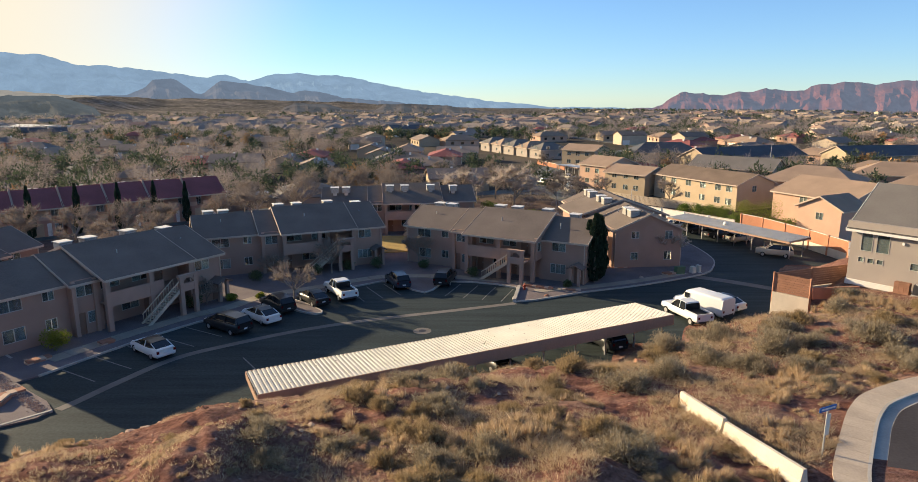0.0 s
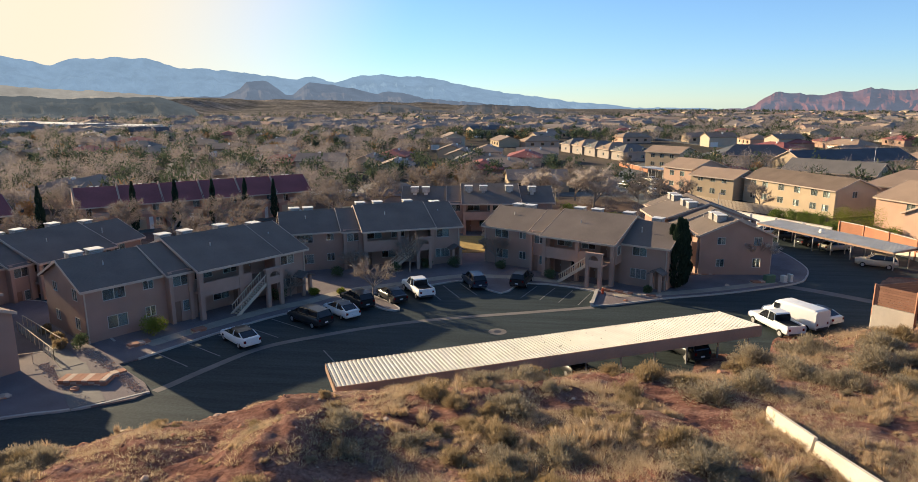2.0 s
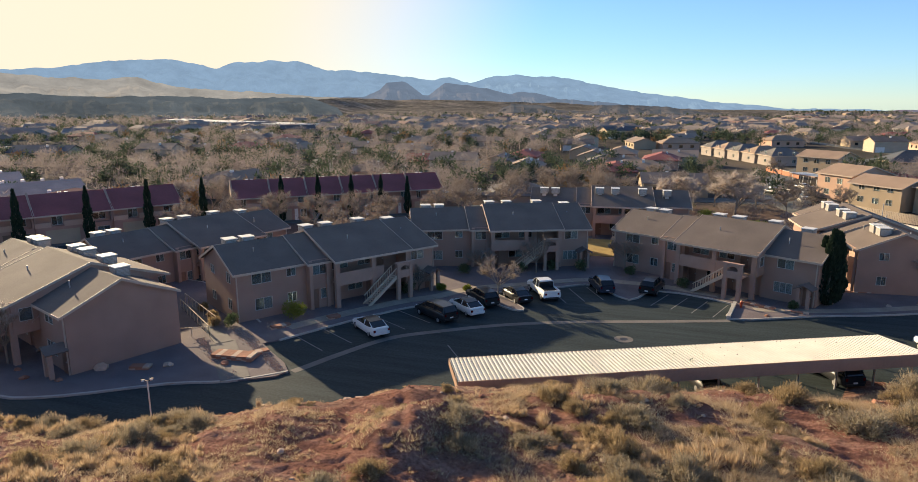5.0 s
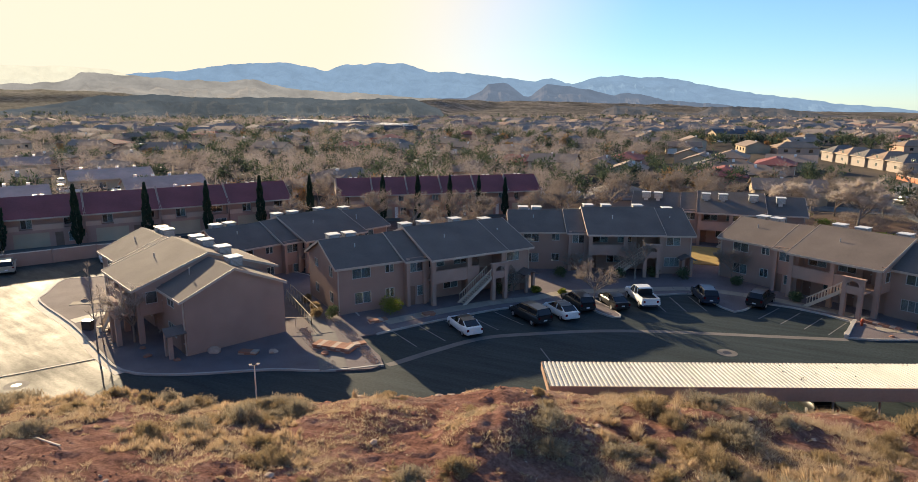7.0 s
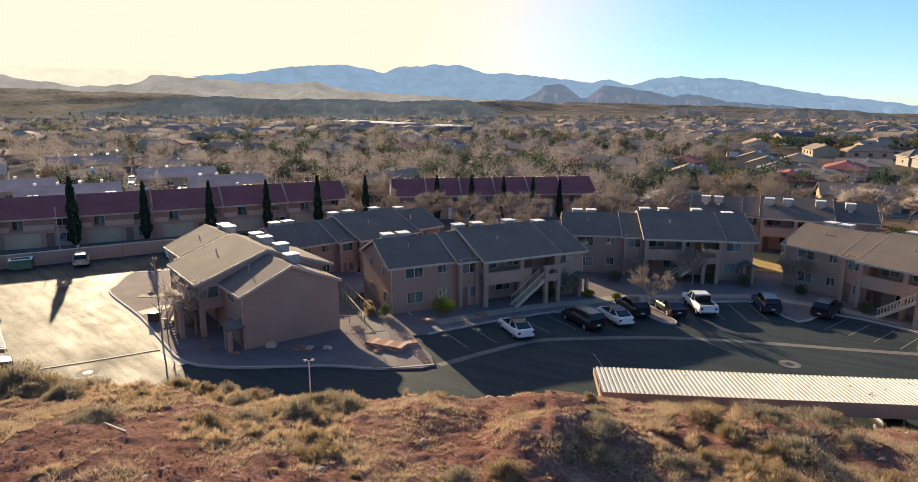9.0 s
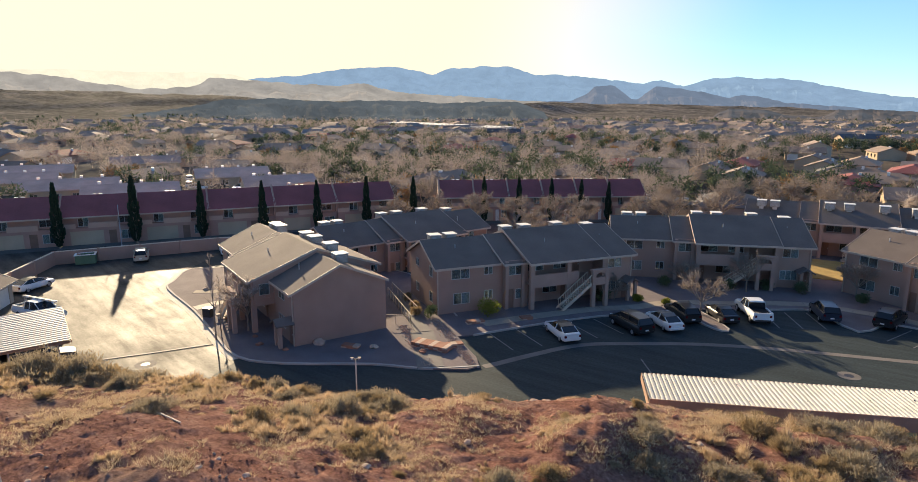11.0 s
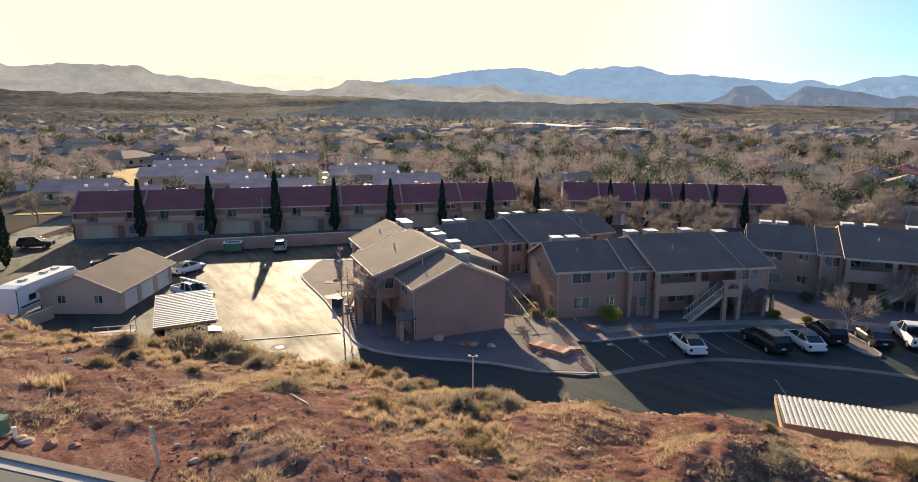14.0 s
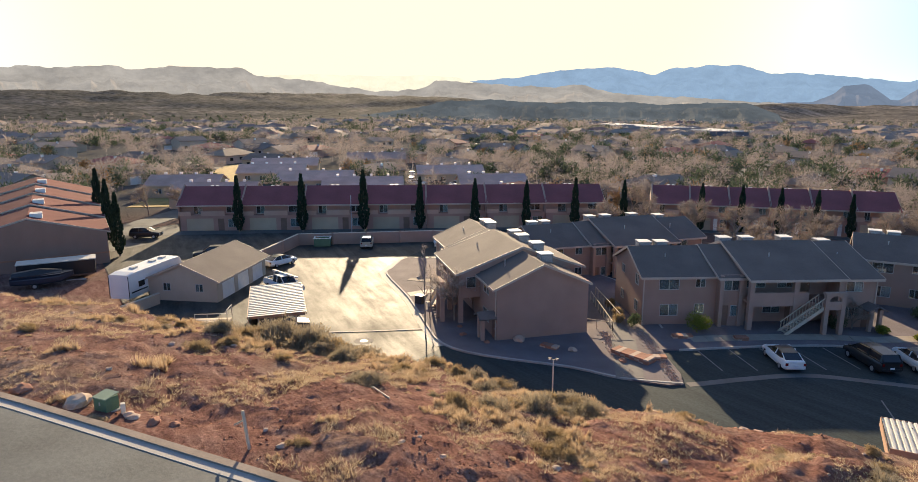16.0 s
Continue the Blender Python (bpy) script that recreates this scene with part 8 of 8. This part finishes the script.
# long low condominiums in rows behind the red-roofed townhouses
# Shingle base lightened and reddened, imitating the hazy air before these roofs.
HAZED_ROOF = material("hazed_shingle", (0.55, 0.36, 0.29), 0.9, 0.75, 1.2, 0.3, 7, 0.4, vary=0.15, spec=0.1)
for x, y, w, a in CONDOS:
    cd = house("condominium", "long low condominium with a mauve-brown shingle roof", w, 11, 3.1, 4.9, TAN_STUCCO, HAZED_ROOF, front=pair((2, 6, 10, 13), 1.5, 1.2, (0.95,)), category="condominium", group="condominiums", at=pose(x, y, 0, 0, 0, a))
    for k in range(4):
        part("roof_vent", Form().box(w * (0.15 + 0.22 * k), 6.6, 4.2, w * (0.15 + 0.22 * k) + 0.6, 7.2, 5.3), WHITE_PAINT, cd)

# cars along the town's streets, too far off to show more than body, windows and roof
def far_car(label, mat):
    c = thing("parked_car", label, "car", "cars along the town's streets")
    part("body", loft([(-2.3, .78, .7, .3, .75, 1.0), (-1.6, .9, .8, .25, .85, 1.04), (1.0, .9, .8, .25, .82, .98), (2.3, .74, .62, .35, .6, .75)]), mat, c)
    part("cabin_glass", loft([(-1.9, .76, .66, .95, 1.0, 1.03), (-1.1, .82, .66, .95, 1.05, 1.44), (0.4, .83, .66, .95, 1.05, 1.46), (1.35, .78, .66, .93, .95, .97)]), DARK_GLASS_CAR, c, "dark tinted windows")
    part("roof", Form().box(-1.05, -.62, 1.43, 0.35, .62, 1.5), mat, c)
    return c


FAR_CARS = [far_car("white car parked along a town street", CAR_WHITE), far_car("dark grey car parked along a town street", CAR_GREY), far_car("tan car parked along a town street", CAR_TAN)]
far_rng = random.Random(5)
fresh = [True, True, True]
for cx, cy, dx, dy, n, face in ((-150, 92, 4.6, 3.4, 9, 40), (-128, 112, 4.6, 3.6, 8, 40), (-62, 132, 5.5, 4.2, 5, 40), (26, 150, 1.4, 6.5, 4, 100), (-186, 120, 5.2, 4.4, 6, 130), (-150, 66, 1.9, 3.1, 9, 150), (-170, 72, 1.9, 3.1, 9, 150),
                                (-183, 80, 1.9, 3.1, 8, 150), (-140, 76, 2.0, 3.2, 7, 150), (64, 232, 6.0, 1.0, 4, 90)):
    for i in range(n):
        k = far_rng.choice((0, 0, 1, 2, 0))
        at = pose(cx + dx * i, cy + dy * i, 0.03, 0, 0, face + far_rng.uniform(-6, 6))
        if fresh[k]:
            FAR_CARS[k].matrix_basis, fresh[k] = at, False
        else:
            copy_thing(FAR_CARS[k], at)

# ---- small things ----
def lot_lamp(x, y, h):
    l = thing("lot_lamp", "slim pale lamp post with two floodlights", "lamp post", "lot lamps", pose(x, y, 0, 0, 0, 45))
    part("base", Form().tube((0, 0, -0.1), (0, 0, 0.35), 0.2, n=12), CONCRETE, l)
    part("pole", Form().tube((0, 0, 0.3), (0, 0, h), 0.055, 0.045, 10), COOLER_METAL, l)
    part("crossbar", Form().bar((-0.3, 0, h), (0.3, 0, h), 0.05), DARK_METAL, l)
    for s in (-0.24, 0.24):
        hd = part("floodlight", Form().box(s - 0.1, -0.1, h + 0.02, s + 0.1, 0.08, h + 0.12), DARK_METAL, l)
        part("lens", Form().box(s - 0.08, -0.113, h + 0.03, s + 0.08, -0.102, h + 0.11), LAMP_CLEAR, hd)
    return l


lot_lamp(-29.3, 28.3, 4.55)


def globe_lamp(x, y):
    l = thing("globe_lamp", "short post lamp with a white globe", "lamp post", "lot lamps", pose(x, y, 0))
    part("pole", Form().tube((0, 0, 0), (0, 0, 2.6), 0.06, n=10), DARK_METAL, l)
    bm = bmesh.new()
    bmesh.ops.create_uvsphere(bm, u_segments=16, v_segments=10, radius=0.34)
    me = bpy.data.meshes.new("globe")
    bm.to_mesh(me)
    bm.free()
    me.materials.append(WHITE_PAINT)
    g = new("globe", me)
    g.parent = l
    g.location = (0, 0, 2.85)


globe_lamp(40.2, 95.5)
for x, y, h in ((88.9, 184.7, 9.0), (32.0, 118.5, 5.0), (-113.5, 48.0, 5.5)):
    l = thing("utility_pole", "slim grey street pole", "pole", "street poles", pose(x, y, 0))
    part("shaft", Form().tube((0, 0, -0.2), (0, 0, h), 0.1, 0.06, 8), STEEL, l)
    part("arm", Form().bar((0, 0, h - 0.1), (1.1, 0, h), 0.06), STEEL, l)
up = thing("utility_pole", "tall wooden pole beside the sunlit lot", "pole", "street poles", pose(-98.5, 47.0, 0))
part("shaft", Form().tube((0, 0, -0.2), (0, 0, 6.3), 0.09, 0.06, 8), STEEL, up)

# concrete barriers
def barrier(x0, y0, x1, y1):
    a, b = Vector((x0, y0, on_hill(x0, y0))), Vector((x1, y1, on_hill(x1, y1)))
    d = (b - a).normalized()
    s = Vector((-d.y, d.x, 0)).normalized()
    prof = [(-0.30, -0.3), (-0.30, 0.08), (-0.18, 0.30), (-0.09, 0.84), (0.09, 0.84), (0.18, 0.30), (0.30, 0.08), (0.30, -0.3)]
    f = Form().add([p + s * w + Vector((0, 0, z)) for p in (a, b) for w, z in prof], [tuple(reversed(range(8))), tuple(range(8, 16))] + [(i, (i + 1) % 8, 8 + (i + 1) % 8, 8 + i) for i in range(8)])
    solid("concrete_barrier", f, PALE_CONCRETE, "pale precast concrete road barrier on the slope", "barrier", "road barriers")


barrier(12.45, 33.3, 13.2, 29.35)
barrier(13.24, 29.2, 14.5, 24.3)

# street sign
sg = thing("street_sign", "blue street sign on a steel post, writing unreadable", "sign", at=pose(16.6, 26.7, on_hill(16.6, 26.7), 0, 0, 25))
part("post", Form().box(-0.03, -0.03, -0.2, 0.03, 0.03, 2.25), STEEL, sg)
bl = part("sign_blade", Form().box(-0.55, -0.02, 2.2, 0.55, 0.02, 2.42), BLUE_SIGN, sg)
for i, (x, w) in enumerate(((-0.46, 0.2), (-0.22, 0.3), (0.12, 0.16), (0.32, 0.14))):
    part("letter_bar", Form().box(x, -0.026, 2.27, x + w, -0.0205, 2.35), WHITE_PAINT, bl)
part("notice_board", Form().box(-0.1, -0.05, 1.0, 0.2, -0.031, 2.05), COOLER_METAL, sg, "grey back of a lower sign plate")

# low block wall between the travel trailer and the garage, and what stands in the bed by the sunlit lot
gw = solid("block_wall", Form().bar((-70.4, 8.0, 0.5), (-73.4, 12.0, 0.5), 0.2, 1.3), CREAM_STUCCO, "low tan block wall beside the garage", "wall")
part("coping", Form().bar((-70.36, 7.95, 1.19), (-73.44, 12.05, 1.19), 0.3, 0.08), PALE_CONCRETE, gw, "pale concrete coping")
solid("bed_walk", Form().prism([(-61.4, 35.9), (-60.0, 35.6), (-59.6, 40.6), (-61.0, 40.9)], -0.1, 0.15), PALE_CONCRETE, "short concrete walk through the gravel bed", "walk", kind="structure")
eb = thing("meter_box", "dark metal meter box in the gravel bed", "utility box", at=pose(-57.2, 35.1, 0.13, 0, 0, 20))
part("cabinet", Form().box(-0.45, -0.35, -0.05, 0.45, 0.35, 0.85), DARK_METAL, eb)
part("lid", Form().box(-0.49, -0.39, 0.85, 0.49, 0.39, 0.91), DARK_METAL, eb)
bn = thing("bench", "pale concrete bench in the gravel bed", "bench", at=pose(-55.6, 35.9, 0.13, 0, 0, 80))
part("seat", Form().box(-0.9, -0.22, 0.4, 0.9, 0.22, 0.5), PALE_CONCRETE, bn)
for x in (-0.6, 0.6):
    part("leg", Form().box(x - 0.1, -0.18, -0.05, x + 0.1, 0.18, 0.4), PALE_CONCRETE, bn)

# transformer box, stake and pipe on the hill
tb = thing("transformer_box", "green steel transformer box by the kerb", "utility box", at=pose(-27.9, 2.25, on_hill(-27.9, 2.25), 0, 0, 32) @ Matrix.Diagonal((0.74, 0.74, 0.82, 1)))
part("cabinet", Form().box(-0.46, -0.40, 0.0, 0.46, 0.40, 0.68), GREEN_METAL, tb)
# Lid paler than the cabinet: sunlight on top is painted into its green.
part("lid", Form().add([(-0.5, -0.44, 0.68), (0.5, -0.44, 0.68), (0.5, 0.44, 0.78), (-0.5, 0.44, 0.78), (-0.5, -0.44, 0.73), (0.5, -0.44, 0.73), (0.5, 0.44, 0.83), (-0.5, 0.44, 0.83)],
                       [(0, 3, 2, 1), (4, 5, 6, 7), (0, 1, 5, 4), (1, 2, 6, 5), (2, 3, 7, 6), (3, 0, 4, 7)]), SUNLIT_GREEN, tb, "pale green sloping lid, coloured as if sunlit")
part("latch", Form().box(-0.04, -0.43, 0.34, 0.04, -0.401, 0.5), STEEL, tb)
part("pad", Form().box(-0.58, -0.52, -0.4, 0.58, 0.52, 0.0), CONCRETE, tb)
ub = thing("utility_stub", "small pale utility stub beside the transformer", "utility box", at=pose(-27.2, 2.75, on_hill(-27.2, 2.75)))
part("stub", Form().box(-0.09, -0.08, -0.2, 0.09, 0.08, 0.42), COOLER_METAL, ub)
stk = thing("marker_post", "pale wooden marker post with a side arm", "post", at=pose(-21.4, 5.95, on_hill(-21.4, 5.95), 3, -4, 30))
part("post", Form().box(-0.045, -0.04, -0.2, 0.045, 0.04, 1.5), STAIR_WOOD, stk)
part("arm", Form().bar((0, 0, 1.15), (-0.55, 0.05, 0.85), 0.06), STAIR_WOOD, stk)
pp = Form()
ends = [(-27.6, 13.2), (-25.3, 12.9), (-23.0, 12.5)]
for (x0, y0), (x1, y1) in zip(ends, ends[1:]):
    pp.tube((x0, y0, on_hill(x0, y0) + 0.12), (x1, y1, on_hill(x1, y1) + 0.06), 0.035, n=8)
solid("loose_pipe", pp, PALE_CONCRETE, "pale pipe lying on the red slope", "pipe")

# walkway and planters between the blocks
wk = thing("ramp_walk", "concrete ramp walk with stone borders between the blocks", "walkway")
part("slab", ribbon([(-47.5, 52.2), (-39.6, 46.6), (-36.8, 44.4)], 1.5, 0.05, 0.2), SWALE, wk)
part("step_slab", ribbon([(-37.2, 44.6), (-34.2, 41.6), (-31.0, 38.3)], 2.2, 0.05, 0.17), SWALE, wk)
hr = Form()
for p, q in (((-47.5, 51.2), (-39.2, 45.4)), ((-48.5, 53.0), (-40.4, 47.8))):
    n = 8
    hr.bar((*p, 1.1), (*q, 1.1), 0.06)
    for i in range(n + 1):
        x, y = p[0] + (q[0] - p[0]) * i / n, p[1] + (q[1] - p[1]) * i / n
        hr.bar((x, y, 0.1), (x, y, 1.1), 0.045)
hr.bar((-44.5, 42.5, 1.0), (-39.2, 45.4, 1.0), 0.06)
for i in range(5):
    x, y = -44.5 + 5.3 * i / 4, 42.5 + 2.9 * i / 4
    hr.bar((x, y, 0.1), (x, y, 1.0), 0.045)
solid("ramp_railing", hr, STAIR_WOOD, "pale metal railing along the ramp walk", "railing")


def planter(x, y, a, w, d, h):
    p = thing("stone_planter", "low red stone planter before the block", "planter", "stone planters", pose(x, y, 0.1, 0, 0, a))
    n = int(w / 0.45)
    for r in range(int(h / 0.16)):
        for i in range(n):
            o = 0.2 if r % 2 else 0
            part("stone", Form().box(-w / 2 + i * w / n + 0.01 + o * 0.3, -d / 2, r * 0.16, -w / 2 + (i + 1) * w / n - 0.01 + o * 0.3, d / 2, r * 0.16 + 0.145), RED_ROCK if (i + r) % 3 else PALE_ROCK, p)
    return p


planter(-33.7, 41.8, 8, 3.6, 1.3, 0.5)
planter(-32.6, 43.0, 52, 2.2, 0.7, 0.45)
planter(-34.4, 49.4, 55, 1.8, 0.7, 0.45)
planter(-31.0, 53.4, 55, 1.2, 0.8, 0.4)
planter(-39.5, 37.6, 20, 1.6, 0.7, 0.35)
planter(9.0, 70.6, -26, 3.4, 0.5, 0.35)
planter(12.6, 69.8, -10, 2.2, 0.5, 0.3)
planter(26.0, 76.6, 15, 2.0, 0.7, 0.4)
planter(19.5, 79.6, 10, 5.0, 0.4, 0.3)
def pebble_border(p, q, w, n):
    """A band of river stones past counting along the ramp walk."""
    r = np.random.default_rng(int(abs(p[0] * 10)))
    f = Form()
    for _ in range(n):
        t, o = r.random(), r.normal() * w * 0.4
        dx, dy = q[0] - p[0], q[1] - p[1]
        ln = math.hypot(dx, dy)
        x, y, k = p[0] + dx * t - dy / ln * o, p[1] + dy * t + dx / ln * o, r.uniform(0.035, 0.085)
        m = pose(x, y, 0.13, *(r.uniform(0, 360, 3))) @ Matrix.Diagonal((k * 1.3, k, k * 0.8, 1))
        f.add([m @ Vector(c) for c in ((1, 0, 0), (0, 1, 0), (-1, 0, 0), (0, -1, 0), (0.2, 0.1, 1), (0, 0, -1))], [(0, 1, 4), (1, 2, 4), (2, 3, 4), (3, 0, 4), (1, 0, 5), (2, 1, 5), (3, 2, 5), (0, 3, 5)])
    solid("pebble_border", f, PEBBLE, "border of tan and red river stones along the ramp walk", "stones", kind="stuff")


PEBBLE = island_material("river_stone", [(0.30, 0.17, 0.12), (0.44, 0.33, 0.25), (0.36, 0.22, 0.16), (0.52, 0.42, 0.33), (0.25, 0.15, 0.12)], 0.9)
pebble_border((-39.6, 44.6), (-31.2, 38.3), 0.6, 800)
pebble_border((-38.0, 47.8), (-28.6, 40.7), 0.6, 900)
for x, y, s in ((-42.4, 36.6, 1.3), (-37.8, 38.8, 0.9), (-46.5, 33.2, 0.7), (-33.6, 40.4, 0.8), (-48.5, 34.2, 0.6), (-55, 36.0, 0.9), (-57.5, 36.8, 0.7), (-66, 40.5, 0.8), (-43.6, 33.8, 0.6), (9.6, 67.6, 0.5), (22.0, 75.0, 0.6)):
    rock(x, y, s, int(x * 7) % 6, 0.13, "sandstone boulder in a gravel bed")
# cable boxes on the corner bed
for x, y, w, h in ((27.2, 76.8, 1.2, 0.95), (29.0, 77.3, 0.5, 0.8), (29.8, 77.6, 0.35, 0.9)):
    u = thing("cable_box", "pale green cable box on a concrete pad", "utility box", "cable boxes", pose(x, y, 0.13, 0, 0, 20))
    part("cabinet", Form().box(-w / 2, -0.3, 0.05, w / 2, 0.3, h), COOLER_METAL if w < 1 else GREEN_METAL, u)
    part("pad", Form().box(-w / 2 - 0.1, -0.4, -0.1, w / 2 + 0.1, 0.4, 0.05), CONCRETE, u)
# wheel stop and ramp wall at the bay's end
solid("bay_divider", Form().bar((5.9, 65.6, 0.2), (6.9, 70.9, 0.2), 0.35, 0.4), CONCRETE, "low concrete divider at the bay's end", "divider")
hy = thing("hydrant", "red hydrant at the corner of the bed", "hydrant", at=pose(7.4, 69.8, 0.13))
part("barrel", Form().tube((0, 0, 0), (0, 0, 0.6), 0.12, n=12), HYDRANT_RED, hy)
part("bonnet", Form().tube((0, 0, 0.6), (0, 0, 0.75), 0.13, 0.05, 12), HYDRANT_RED, hy)
part("nozzle", Form().tube((-0.2, 0, 0.42), (0.2, 0, 0.42), 0.06, n=10), HYDRANT_RED, hy)
# winter lawn and its steps between two blocks
solid("lawn", Form().prism([(-12.5, 87.5), (-5.5, 88.5), (-3.5, 99.5), (-13.5, 99)], -0.1, 0.22), LAWN, "straw-coloured winter lawn between the blocks", "lawn", kind="structure")

# striped ladder boom on the utility truck beside the small carport
bm_ = thing("ladder_boom", "striped ladder boom lying on the white utility truck", "boom", at=pose(-70.6, 24.9, 0, 0, 0, 12))
for i in range(10):
    part("segment", Form().bar((-2.6 + i * 0.5, 0.25, 1.99), (-2.1 + i * 0.5, 0.25, 1.99), 0.3, 0.16), WHITE_PAINT if i % 2 else CAR_TAN, bm_)
for x in (-2.4, 0.2):
    part("support", Form().box(x - 0.05, 0.15, 1.28 if x < 0 else 1.86, x + 0.05, 0.35, 1.92), STEEL, bm_)

# windblown bits on the long carport's roof
db = Form()
dr = random.Random(8)
for _ in range(45):
    u, v = dr.uniform(1, 34.5), dr.uniform(0.3, 4.6)
    z = 2.50 + 0.32 * v / 4.9
    r = dr.uniform(0.02, 0.06)
    db.tube((u, v, z - 0.01), (u + 0.02, v, z + r * 0.8), r, r * 0.5, 5)
solid("roof_debris", db, DARK_METAL, "dark windblown bits scattered over the carport roof", "debris", kind="stuff", at=pose(16.5, 57.8, 0, 0, 0, 180 + d_long))
